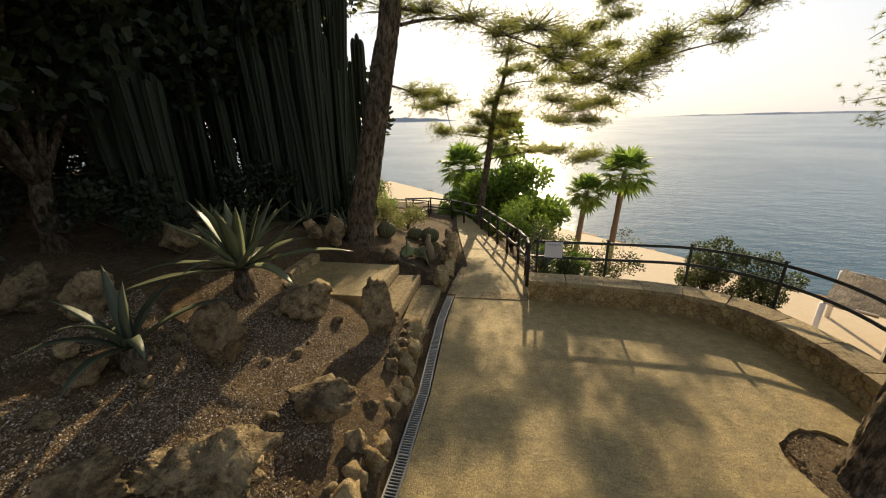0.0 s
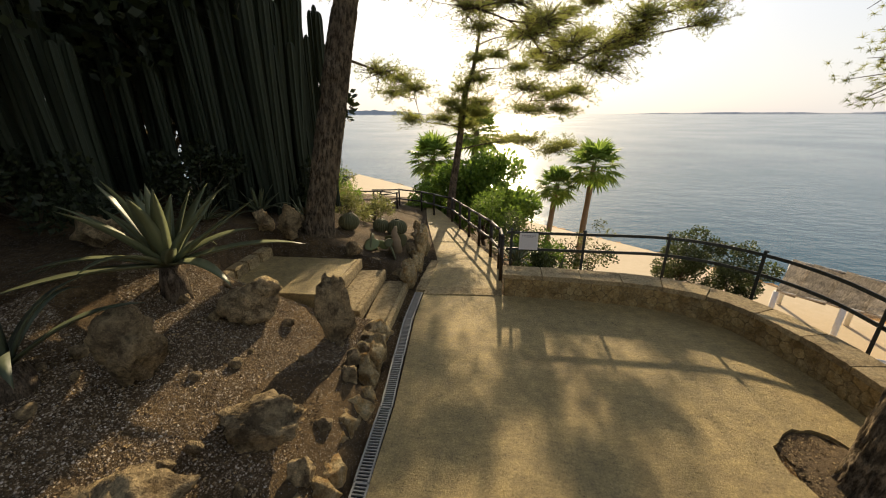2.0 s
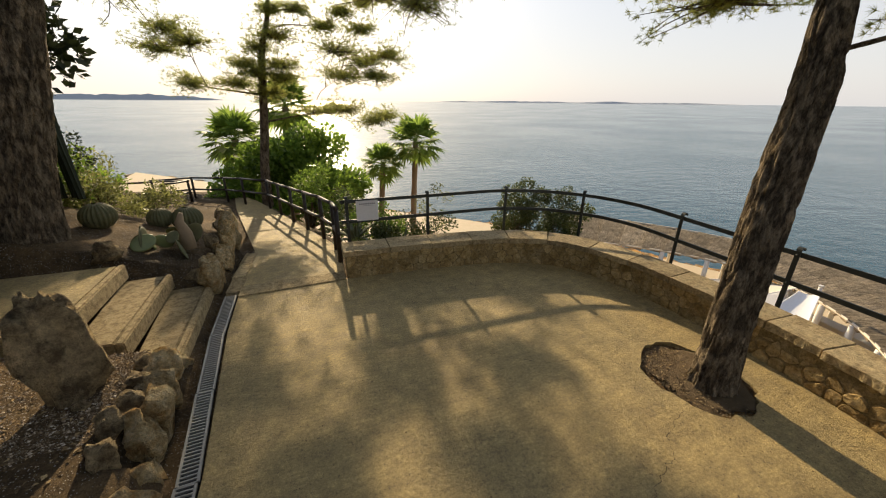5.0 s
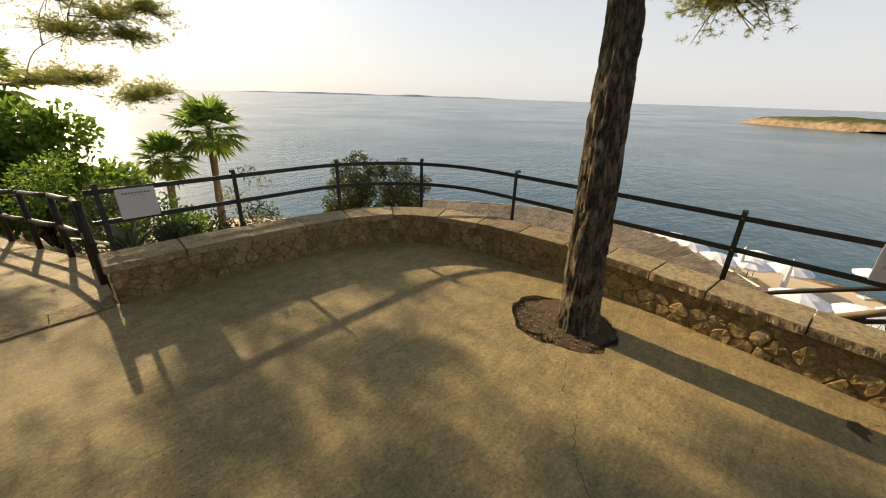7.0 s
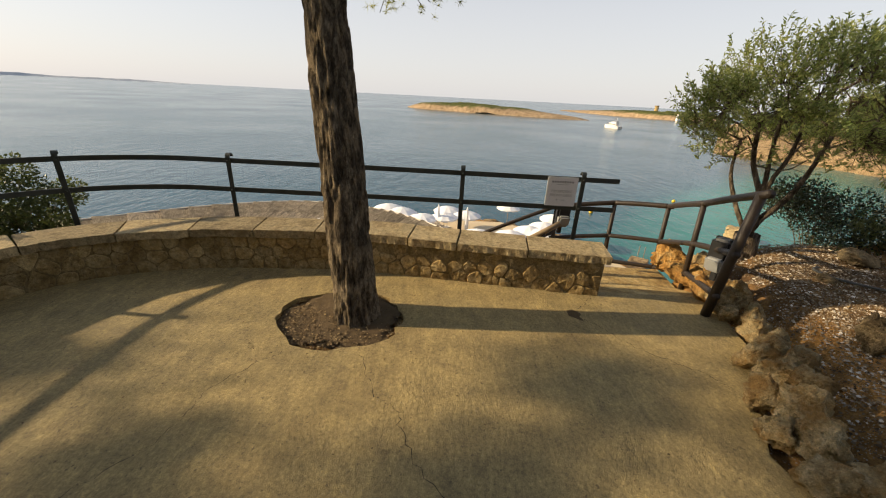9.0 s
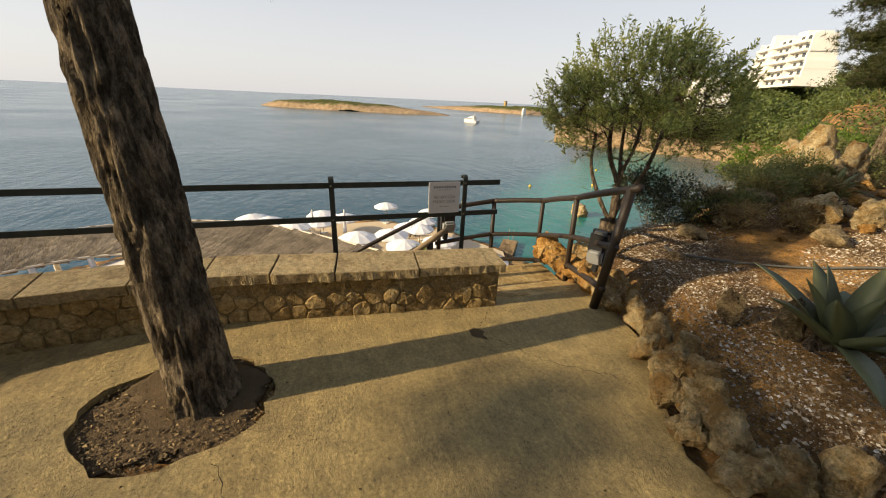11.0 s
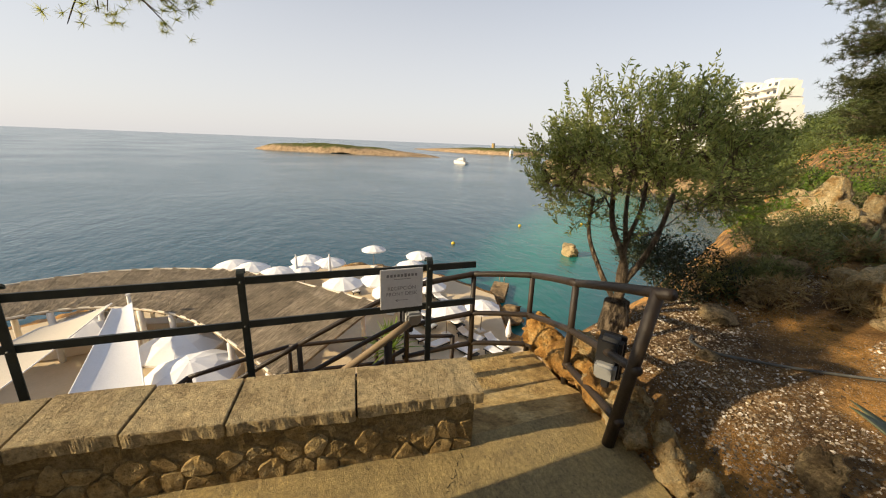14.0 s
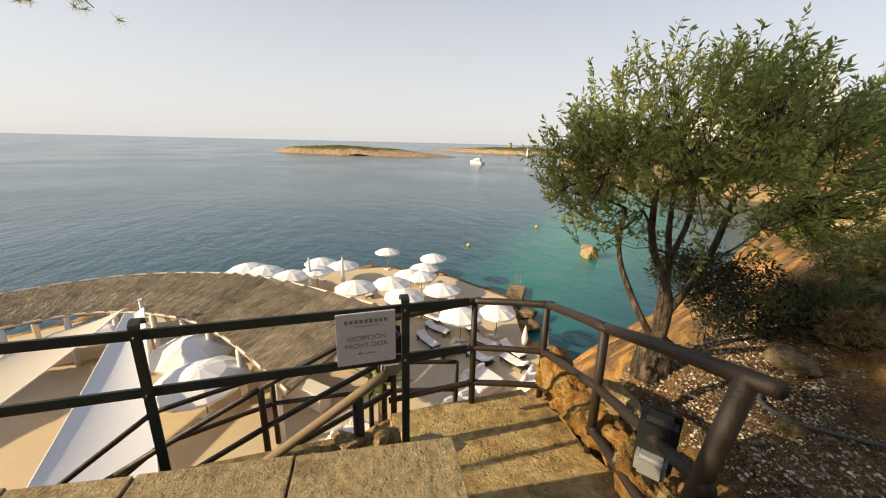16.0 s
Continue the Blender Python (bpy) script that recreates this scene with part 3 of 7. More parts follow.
wall = thing("stone_wall", "low ochre rubble-stone bench wall with slab coping round the terrace", "wall", kind="structure")
part("core", strip_block(0.02, WALL_LEN - 0.02, 0.008, 0.385, -0.05, 0.36, 60), M_MORTAR, wall)
rng = random.Random(11)
slab_ends = [-0.03, 0.69, 1.37, 2.06]
while slab_ends[-1] < WALL_LEN - 3.2:
    slab_ends.append(slab_ends[-1] + rng.uniform(0.58, 0.68))
slab_ends += [WALL_LEN - 2.55, WALL_LEN - 2.04, WALL_LEN - 1.52, WALL_LEN - 0.79, WALL_LEN + 0.04]
for s0, s1 in zip(slab_ends, slab_ends[1:]):
    dz = rng.uniform(-0.006, 0.006)
    part("coping_slab", strip_block(s0 + 0.006, s1 - 0.006, -0.035 + rng.uniform(-0.008, 0.008), 0.405 + rng.uniform(-0.01, 0.01), 0.362, 0.455 + dz, 34, 0.004, rng, 0.018), M_COPING, wall)


def cells(width, height, step, rng):
    """Voronoi cells of a jittered lattice, as polygons in the plane of the wall."""
    pts = []
    rows = max(int(round(height / (step * 0.82))), 1)
    for j in range(rows):
        n = int(width / (step * 1.25))
        for i in range(n):
            pts.append(((i + 0.5 + 0.5 * (j % 2) + rng.uniform(-0.36, 0.36)) * width / n, (j + 0.5 + rng.uniform(-0.32, 0.32)) * height / rows))
    for x, y in pts:
        poly = [(max(x - 0.3, 0), 0), (min(x + 0.3, width), 0), (min(x + 0.3, width), height), (max(x - 0.3, 0), height)]
        for u, w in pts:
            if (u, w) == (x, y) or abs(u - x) > 0.6:
                continue
            nx, ny = u - x, w - y
            lim = (u * u + w * w - x * x - y * y) / 2
            out = []
            for (ax, ay), (bx, by) in zip(poly, poly[1:] + poly[:1]):
                da, db = ax * nx + ay * ny - lim, bx * nx + by * ny - lim
                if da <= 0:
                    out.append((ax, ay))
                if da * db < 0:
                    t = da / (da - db)
                    out.append((ax + (bx - ax) * t, ay + (by - ay) * t))
            poly = out
            if len(poly) < 3:
                break
        if len(poly) >= 3:
            yield x, y, poly


rg = random.Random(5)
for cs, cz, poly in cells(WALL_LEN - 0.04, 0.385, 0.135, rg):
    # soften the corners: each corner becomes two points
    pp = []
    for (ax, ay), (bx, by) in zip(poly, poly[1:] + poly[:1]):
        if math.hypot(bx - ax, by - ay) > 0.012:
            pp += [(ax + (bx - ax) * 0.2, ay + (by - ay) * 0.2), (ax + (bx - ax) * 0.8, ay + (by - ay) * 0.8)]
    if len(pp) < 5:
        continue
    mx, mz = sum(p[0] for p in pp) / len(pp), sum(p[1] for p in pp) / len(pp)
    out = rg.uniform(0.0, 0.009)
    if mx > WALL_LEN - 2.6:
        out = rg.uniform(-0.004, 0.013) if mz < 0.24 else rg.uniform(-0.016, -0.006)
    bm = bmesh.new()
    outer, inner = [], []
    for x, z in pp:
        g = max(1 - 0.0035 / max(math.hypot(x - mx, z - mz), 0.03), 0.5)
        for ring, q, o in ((outer, g, 0.012), (inner, g * rg.uniform(0.84, 0.97), -out + rg.uniform(-0.006, 0.006))):
            p = wall_line(min(max(0.02 + mx + (x - mx) * q, 0), WALL_LEN), o)[0]
            ring.append(bm.verts.new((p.x, p.y, mz + (z - mz) * q - 0.02)))
    p = wall_line(0.02 + mx, -out - rg.uniform(0.0, 0.008))[0]
    mid = bm.verts.new((p.x, p.y, mz - 0.02))
    k = len(pp)
    for i in range(k):
        j = (i + 1) % k
        bm.faces.new((outer[i], inner[i], inner[j], outer[j]))
        bm.faces.new((inner[i], mid, inner[j]))
    bmesh.ops.recalc_face_normals(bm, faces=bm.faces[:])
    part("stone", bm, M_WALLSTONE, wall)
# the two ends of the wall
for end, ss in (("west", 0.0), ("east", WALL_LEN)):
    rg = random.Random(ss)
    for i in range(2):
        for j in range(3):
            p = wall_line(ss, 0.10 + i * 0.18)[0]
            side = Vector((-1, 0, 0)) if end == "west" else Vector((0, -1, 0))
            bm = rock_mesh((0.08, 0.08, 0.06), 40 + i * 3 + j + (20 if end == "east" else 0), 2, 0.25)
            bmesh.ops.translate(bm, vec=p + side * -0.06 + Vector((0, 0, 0.0 + j * 0.118)), verts=bm.verts[:])
            part("stone", bm, M_WALLSTONE, wall)


def rail_bar(s0, s1, z, off, h, t, n):
    return strip_block(s0, s1, off, off + t, z - h / 2, z + h / 2, n, line=rail_line)


railing = thing("metal_railing", "dark green flat-bar iron railing fixed behind the stone bench wall", "railing")
OFF = 0.80
part("top_rail", rail_bar(0.22, RAIL_LEN + 0.32, 1.035, OFF, 0.055, 0.018, 90), M_RAIL, railing)
part("lower_rail", rail_bar(0.22, RAIL_LEN + 0.32, 0.695, OFF, 0.055, 0.018, 90), M_RAIL, railing)


def s_at(x=None, y=None):
    """Distance along the wall at which a place x on the north leg or y on the east leg lies."""
    a = WALL_E - CORNER - 1.15
    return x - 1.15 if x is not None else a + CORNER * math.pi / 2 + (WALL_N - CORNER - y)


a_ = WALL_E - CORNER - 1.15
post_s = [0.32, s_at(x=2.85), a_ + 0.29, a_ + 1.15, s_at(y=3.26), s_at(y=1.84), s_at(y=0.54), s_at(y=-0.84)]
for ss in post_s:
    p, d = rail_line(ss, OFF - 0.02)
    bm = bmesh.new()
    turn = Matrix.Rotation(math.atan2(d.y, d.x), 4, "Z")
    box(bm, (p.x, p.y, 0.53), (0.016, 0.05, 1.10), turn, 0.003)
    # the post's head curls outwards
    prev = None
    for j in range(7):
        w = math.pi * j / 6
        c = p + d * (0.035 - 0.035 * math.cos(w)) + Vector((0, 0, 1.08 + 0.035 * math.sin(w)))
        ring = [bm.verts.new(c + turn.to_3x3() @ Vector((ex * 0.008 * -math.cos(w), ey * 0.025, ex * 0.008 * math.sin(w)))) for ex, ey in ((-1, -1), (1, -1), (1, 1), (-1, 1))]
        if prev:
            for q in range(4):
                bm.faces.new((prev[q], prev[(q + 1) % 4], ring[(q + 1) % 4], ring[q]))
        prev = ring
    bm.faces.new(prev)
    post = part("post", bm, M_RAIL, railing)
    for z in (1.035, 0.695):
        bm = bmesh.new()
        bmesh.ops.create_uvsphere(bm, u_segments=8, v_segments=5, radius=0.012)
        bmesh.ops.translate(bm, vec=p + d * -0.012 + Vector((0, 0, z)), verts=bm.verts[:])
        part("bolt", bm, M_RAIL, post)

# ---- trees ----


def grow(rng, start, way, length, radius, depth, limbs, tips, bend=0.35, split=(2, 3), lift=0.05, shrink=0.68, droop=0.0):
    """Branches by steps; limbs gets (points, radii), tips gets ends with their direction."""
    p, d = Vector(start), Vector(way).normalized()
    n = 5
    pts, radii = [p.copy()], [radius]
    for i in range(n):
        d = (d + Vector((rng.gauss(0, bend * 0.35), rng.gauss(0, bend * 0.35), rng.gauss(0, bend * 0.25) + lift - droop * i / n))).normalized()
        p = p + d * length / n
        pts.append(p.copy())
        radii.append(radius * (1 - 0.45 * (i + 1) / n))
        if depth <= 1 and i >= 1:
            tips.append((p.copy(), d.copy()))
    limbs.append((pts, radii))
    if depth <= 0:
        tips.append((p, d))
        return
    for k in range(rng.randint(*split)):
        j = rng.randint(2, n)
        side = Vector((rng.gauss(0, 1), rng.gauss(0, 1), rng.gauss(0, 0.45))).normalized()
        nd = (d * 0.75 + side * 0.8).normalized()
        grow(rng, pts[j], nd, length * shrink * rng.uniform(0.75, 1.15), radii[j] * 0.62, depth - 1, limbs, tips, bend, split, lift, shrink, droop)


def needles(tips, rng, per=16, length=0.15, width=0.007, spread=0.09, clumps=3):
    """Tufts of thin blades round the ends of the twigs."""
    verts, faces = [], []
    for p, d in tips:
        for c in range(clumps):
            q = p + Vector((rng.gauss(0, spread), rng.gauss(0, spread), rng.gauss(0, spread * 0.6)))
            for _ in range(per):
                w = (d * 0.5 + Vector((rng.gauss(0, 1), rng.gauss(0, 1), rng.gauss(0.25, 0.8)))).normalized()
                side = w.cross(Vector((rng.gauss(0, 1), rng.gauss(0, 1), rng.gauss(0, 1)))).normalized() * width
                l = length * rng.uniform(0.6, 1.15)
                b = len(verts)
                verts += [q + side, q - side, q + w * l]
                faces.append((b, b + 1, b + 2))
    return verts, faces


def leaves(places, rng, length, width, up=0.3, fold=0.0):
    """Pointed leaves, each two triangles; places are pairs of a point and a direction."""
    verts, faces = [], []
    for p, d in places:
        w = (d * 0.6 + Vector((rng.gauss(0, 0.8), rng.gauss(0, 0.8), rng.gauss(up, 0.6)))).normalized()
        side = w.cross(Vector((rng.gauss(0, 1), rng.gauss(0, 1), rng.gauss(0, 1)))).normalized()
        l, wd = length * rng.uniform(0.65, 1.2), width * rng.uniform(0.7, 1.2)
        b = len(verts)
        verts += [p, p + w * l * 0.45 + side * wd, p + w * l, p + w * l * 0.45 - side * wd]
        faces.append((b, b + 1, b + 2, b + 3))
    return verts, faces


def scatter(tips, rng, per, spread):
    out = []
    for p, d in tips:
        for _ in range(per):
            out.append((p + Vector((rng.gauss(0, spread), rng.gauss(0, spread), rng.gauss(0, spread))), d))
    return out


def pine(label, trunk, radii, pads, seed, needle=0.13, per=14, width=0.005, mat=None, twigs=16, bare=0.45, furrow=0.0, leaf=None, limb_r=1.0):
    """A pine: trunk through points, and flat pads of foliage (x, y, z, radius), each on a limb of its own."""
    rng = random.Random(seed)
    tree = thing("pine_tree", label, "tree")
    pts = spline(trunk, 22)
    rr = [np.interp(i / 21, np.linspace(0, 1, len(radii)), radii) for i in range(22)]
    v, f = [], []
    if furrow:
        # deep upright furrows between plates of bark
        pts2, sides = spline(trunk, 150), 90
        rad = [np.interp(i / 149, np.linspace(0, 1, len(radii)), radii) for i in range(150)]
        for i, p in enumerate(pts2):
            for k in range(sides):
                w = 2 * math.pi * k / sides
                q = Vector((math.cos(w) * 3.4, math.sin(w) * 3.4, p.z * 1.9))
                q += Vector((noise.noise(q * 1.1), noise.noise(q * 1.1 + Vector((9, 0, 0))), 0)) * 0.55
                ridge = abs(noise.noise(q * 1.25)) + 0.5 * abs(noise.noise(q * 2.7 + Vector((5, 5, 5))))
                rr_ = rad[i] * (1 + furrow * (min(ridge, 0.5) - 0.25) + 0.05 * noise.noise(Vector((math.cos(w) * 1.2, math.sin(w) * 1.2, p.z * 0.9))) + 0.03 * noise.noise(q * 6))
                v.append((p.x + rr_ * math.cos(w), p.y + rr_ * math.sin(w), p.z))
        for i in range(149):
            for k in range(sides):
                k2 = (k + 1) % sides
                f.append((i * sides + k, i * sides + k2, (i + 1) * sides + k2, (i + 1) * sides + k))
    else:
        tube(v, f, pts, rr, 22, True, 0.03, rng)
    part("trunk", (v, f), mat or M_BARK, tree, smooth=True)
    tufts = []
    axis = pts[-1] * 0.3 + pts[int(bare * 21)] * 0.7
    skeleton = [(p, rr[i]) for i, p in enumerate(pts) if i >= bare * 21]
    for x, y, z, r in sorted(pads, key=lambda q: (Vector(q[:3]) - axis).length):
        c = Vector((x, y, z))
        # the nearest wood that lies further in and somewhat lower
        p, pr = min(skeleton, key=lambda q: (q[0] - c).length + 0.9 * max(q[0].z - c.z + 0.1 * (q[0] - c).xy.length, 0) + 0.012 / q[1])
        run = (c - p).length
        mid = p.lerp(c, 0.5) + Vector((rng.gauss(0, 0.09), rng.gauss(0, 0.09), rng.uniform(-0.12, 0.10))) * run
        line = spline([p, mid, c], 9)
        r0 = max(min(pr * 0.75, 0.022 + 0.014 * run), 0.014 + 0.006 * run) * limb_r
        limb = [(line, [r0 * (1 - 0.7 * k / 8) for k in range(9)])]
        skeleton += [(line[k], r0 * (1 - 0.7 * k / 8)) for k in range(2, 9)]
        for _ in range(int(twigs * (0.6 + r))):
            base = c.lerp(line[7 if run < 1.5 else 8], rng.random())
            d = Vector((rng.gauss(0, 1), rng.gauss(0, 1), rng.gauss(0.08, 0.32)))
            d = d.normalized() * r * rng.uniform(0.35, 1.9)
            end = c + d
            bend = base.lerp(end, 0.5) + Vector((rng.gauss(0, 0.06), rng.gauss(0, 0.06), rng.gauss(0.02, 0.06)))
            tw = spline([base, bend, end], 6)
            limb.append((tw, [0.010, 0.009, 0.008, 0.006, 0.005, 0.003]))
            for k in (2, 3, 4, 5, 5):
                w = (tw[k] - tw[k - 1]).normalized()
                tufts.append((tw[k] + Vector((rng.gauss(0, 0.08), rng.gauss(0, 0.08), rng.gauss(0.02, 0.05))), w))
        part("branch", tubes(limb, 6), M_BARK2, tree, smooth=True)
    part("crown", needles(tufts, rng, per, needle, width, 0.055, 2), leaf or M_PINE, tree)
    return tree


# pine in the floor of the terrace
pine("leaning pine with deeply furrowed bark in a terrace tree pit",
     [(4.48, 1.46, -0.12), (4.51, 1.48, 0.2), (4.60, 1.54, 0.8), (4.72, 1.61, 1.4), (4.88, 1.69, 2.0), (5.06, 1.77, 2.7), (5.2, 1.9, 3.6), (5.35, 1.95, 5.2)],
     [0.22, 0.172, 0.168, 0.166, 0.165, 0.152, 0.115, 0.06],
     [(5.87, 3.40, 3.72, 0.50), (5.75, 1.15, 3.25, 0.42), (7.3, 1.45, 3.3, 0.40), (5.3, 2.7, 4.7, 0.6), (5.5, 1.4, 5.4, 0.7), (4.4, 1.3, 4.7, 0.5)],
     3, 0.08, 26, 0.0025, None, 90, 0.62, 0.45, None, 0.4)
# big pine beside the bed of cacti
pine("tall pine with a dark trunk beside the cactus bed",
     [(-2.62, 5.85, 0.75), (-2.5, 5.88, 1.4), (-2.15, 5.98, 3.0), (-1.85, 6.05, 4.4), (-1.6, 6.12, 5.6), (-1.45, 6.2, 7.2), (-1.5, 6.3, 9.0)],
     [0.36, 0.27, 0.25, 0.23, 0.20, 0.15, 0.08],
     [(-0.92, 6.45, 5.55, 0.47), (-0.16, 6.81, 5.43, 0.51), (0.53, 7.17, 5.21, 0.46), (1.24, 6.54, 5.16, 0.51), (1.96, 6.9, 4.9, 0.45), (0.7, 7.26, 4.85, 0.38), (1.6, 6.63, 4.6, 0.34), (2.53, 6.99, 4.48, 0.46),
      (3.2, 7.35, 4.42, 0.5), (3.43, 6.72, 4.48, 0.38), (2.36, 7.08, 4.19, 0.38), (2.88, 6.45, 3.99, 0.36), (3.3, 5.9, 4.5, 0.34), (5.5, 8.9, 5.5, 0.42), (3.4, 5.7, 4.7, 0.28), (6.0, 8.6, 5.75, 0.36),
      # the last three pads carry the crown on above view to cast shade
      (6.5, 9.0, 6.3, 0.34), (5.4, 8.2, 5.0, 0.30), (-1.73, 6.99, 5.72, 0.49), (-1.42, 7.35, 4.06, 0.31), (-2.6, 5.4, 6.2, 0.7), (-2.6, 5.2, 7.4, 1.1), (-1.6, 6.2, 9.3, 1.2), (-3.6, 6.6, 6.6, 1.0)],
     8, 0.08, 10, 0.0028, None, 62, 0.45, 0.4)
# pine beside the path
pine("slender pine with open spreading crown beside the path railing",
     [(-0.58, 14.45, -1.15), (-0.5, 14.46, 0.2), (-0.33, 14.48, 1.4), (-0.15, 14.5, 2.9), (0.0, 14.5, 4.1), (0.3, 14.5, 5.0), (0.5, 14.5, 6.4)],
     [0.20, 0.155, 0.14, 0.125, 0.105, 0.075, 0.04],
     [(-1.89, 13.82, 4.12, 0.51), (-2.54, 14.28, 4.48, 0.38), (-2.95, 14.75, 3.98, 0.5), (0.5, 13.93, 4.42, 0.64), (2.3, 14.4, 4.14, 0.66), (3.35, 14.87, 3.82, 0.57), (3.59, 14.05, 3.31, 0.49), (2.47, 14.52, 3.31, 0.67),
      (4.04, 13.82, 3.96, 0.52), (-2.17, 14.28, 2.97, 0.36), (1.65, 14.75, 2.14, 0.51), (2.42, 13.93, 2.2, 0.5), (3.46, 14.4, 1.82, 0.34),
      (4.04, 14.87, 1.94, 0.4)] +
     # most of these pads are added to dapple the path and terrace with shade
     [(-0.9, 14.2, 3.0, 0.42), (0.1, 14.5, 2.75, 0.42), (0.5, 14.4, 3.6, 0.4), (-0.2, 14.1, 3.3, 0.4), 
      (1.15, 14.98, 5.33, 0.42), (2.6, 14.4, 5.25, 0.34), (3.4, 14.5, 5.6, 0.3), (0.4, 14.3, 5.15, 0.22), (2.0, 14.6, 4.85, 0.34), (3.2, 14.2, 4.75, 0.3), (1.9, 14.4, 5.9, 0.4), (3.0, 14.4, 6.2, 0.4), (4.2, 14.3, 5.9, 0.36), (3.6, 14.5, 6.6, 0.38), (2.4, 14.5, 6.4, 0.36), (4.4, 14.4, 6.9, 0.42), (3.9, 14.2, 7.3, 0.42), (-0.6, 14.3, 3.6, 0.35), (-0.1, 14.6, 4.1, 0.35), (0.6, 14.3, 3.2, 0.35), (0.4, 14.63, 6.9, 0.4)],
     21, 0.105, 11, 0.0048, M_BARK2, 62, 0.34, 0.0, None, 0.75)

# ---- western bed: drain, steps, stones, succulents ----


def drain_channel():
    d = thing("drain_channel", "narrow steel slot drain along the foot of the stone rim", "drain")
    rng = random.Random(2)
    ys = [-3.0, -2.0, -1.0, 0.0, 1.0, 1.95, 2.95, 3.95, 4.93]
    for y0, y1 in zip(ys, ys[1:]):
        a, b = Vector((drain_x(y0), y0, 0)), Vector((drain_x(y1), y1, 0))
        w = (b - a).normalized()
        turn = Matrix.Rotation(math.atan2(w.y, w.x), 4, "Z")
        m = Matrix.Translation(a) @ turn @ Matrix.Rotation(radians(rng.uniform(-0.6, 0.6)), 4, "Z")
        l = (b - a).length - 0.012
        bm = bmesh.new()
        for side in (-1, 1):
            box(bm, (l / 2, side * 0.066, 0.004), (l, 0.018, 0.022))
        n = int(l / 0.036)
        for i in range(n + 1):
            box(bm, (l * i / n, 0, 0.002), (0.013, 0.12, 0.016))
        bmesh.ops.transform(bm, matrix=m, verts=bm.verts[:])
        part("grate", bm, M_GRATE, d)
        # the hollow's shade, painted as a near-black block below the bars
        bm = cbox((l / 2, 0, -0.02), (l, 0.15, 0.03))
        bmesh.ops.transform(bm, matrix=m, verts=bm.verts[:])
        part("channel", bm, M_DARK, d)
    for y0, y1 in ((5.02, 5.55), (5.57, 6.25), (6.27, 7.0)):
        bm = bmesh.new()
        z0, z1 = path_z(y0), path_z(y1)
        x0, x1 = drain_x(y0) + 0.02, drain_x(y1) + 0.04
        for side in (-1, 1):
            vs = [bm.verts.new(p) for p in ((x0 + side * 0.075 - 0.02, y0, z0 + 0.02), (x0 + side * 0.075 + 0.02, y0, z0 + 0.02), (x1 + side * 0.075 + 0.02, y1, z1 + 0.02), (x1 + side * 0.075 - 0.02, y1, z1 + 0.02))]
            bm.faces.new(vs)
        vs = [bm.verts.new(p) for p in ((x0 - 0.06, y0, z0 + 0.008), (x0 + 0.06, y0, z0 + 0.008), (x1 + 0.06, y1, z1 + 0.008), (x1 - 0.06, y1, z1 + 0.008))]
        bm.faces.new(vs)
        r = bmesh.ops.extrude_face_region(bm, geom=bm.faces[:])
        bmesh.ops.translate(bm, vec=(0, 0, -0.06), verts=[v for v in r["geom"] if isinstance(v, bmesh.types.BMVert)])
        bmesh.ops.recalc_face_normals(bm, faces=bm.faces[:])
        part("concrete_gutter", bm, M_PAVING, d)


drain_channel()


def slab(corners, z, h, bevel=0.012):
    bm = bmesh.new()
    vs = [bm.verts.new((x, y, z)) for x, y in corners]
    bm.faces.new(vs)
    r = bmesh.ops.extrude_face_region(bm, geom=bm.faces[:])
    bmesh.ops.translate(bm, vec=(0, 0, -h), verts=[v for v in r["geom"] if isinstance(v, bmesh.types.BMVert)])
    bmesh.ops.recalc_face_normals(bm, faces=bm.faces[:])
    if bevel:
        bmesh.ops.bevel(bm, geom=[e for e in bm.edges if e.calc_face_angle(0) > 0.8], offset=bevel, segments=2, affect="EDGES")
    return bm


steps = thing("garden_steps", "three broad exposed-aggregate steps with pale edging beside the drain", "steps", kind="structure")
EDGE = [(-0.50, 0.15), (-0.95, 0.36), (-1.42, 0.57)]
for i, (x, z) in enumerate(EDGE):
    back = EDGE[i + 1][0] - 0.05 if i < 2 else -3.5
    y0 = 3.45 + 0.05 * i
    part("tread", slab([(x - 0.07, y0), (x - 0.07, 5.10), (back, 5.06), (back + 0.1, y0)], z, 0.24), M_PAVING if i < 2 else M_CONCRETE, steps)
    part("edging", slab([(x + 0.02, y0 - 0.02), (x - 0.0, 5.13), (x - 0.075, 5.13), (x - 0.06, y0 - 0.02)], z + 0.004, 0.2, 0.014), M_PAVING, steps)
upper = thing("upper_steps", "rough stone block steps climbing into the shaded garden", "steps", kind="structure")
rng = random.Random(9)
for i in range(3):
    for j in range(4):
        x, y, z = -3.45 - i * 0.42, 3.75 + j * 0.38 + rng.uniform(-0.03, 0.03), 0.57 + 0.17 * i
        part("stone_block", cbox((x, y, z + 0.08), (0.44, 0.36, 0.2), Matrix.Rotation(rng.uniform(-0.06, 0.06), 4, "Z"), 0.02), M_PAVING, upper)
far_steps = thing("far_steps", "long dark stone steps deep in the shaded garden", "steps", kind="structure")
for i in range(4):
    part("stone_block", cbox((-7.0 - i * 0.45, 5.1 + i * 0.1, 1.42 + i * 0.16), (0.5, 1.9, 0.2), Matrix.Rotation(0.2, 4, "Z"), 0.02), M_PAVING, far_steps)

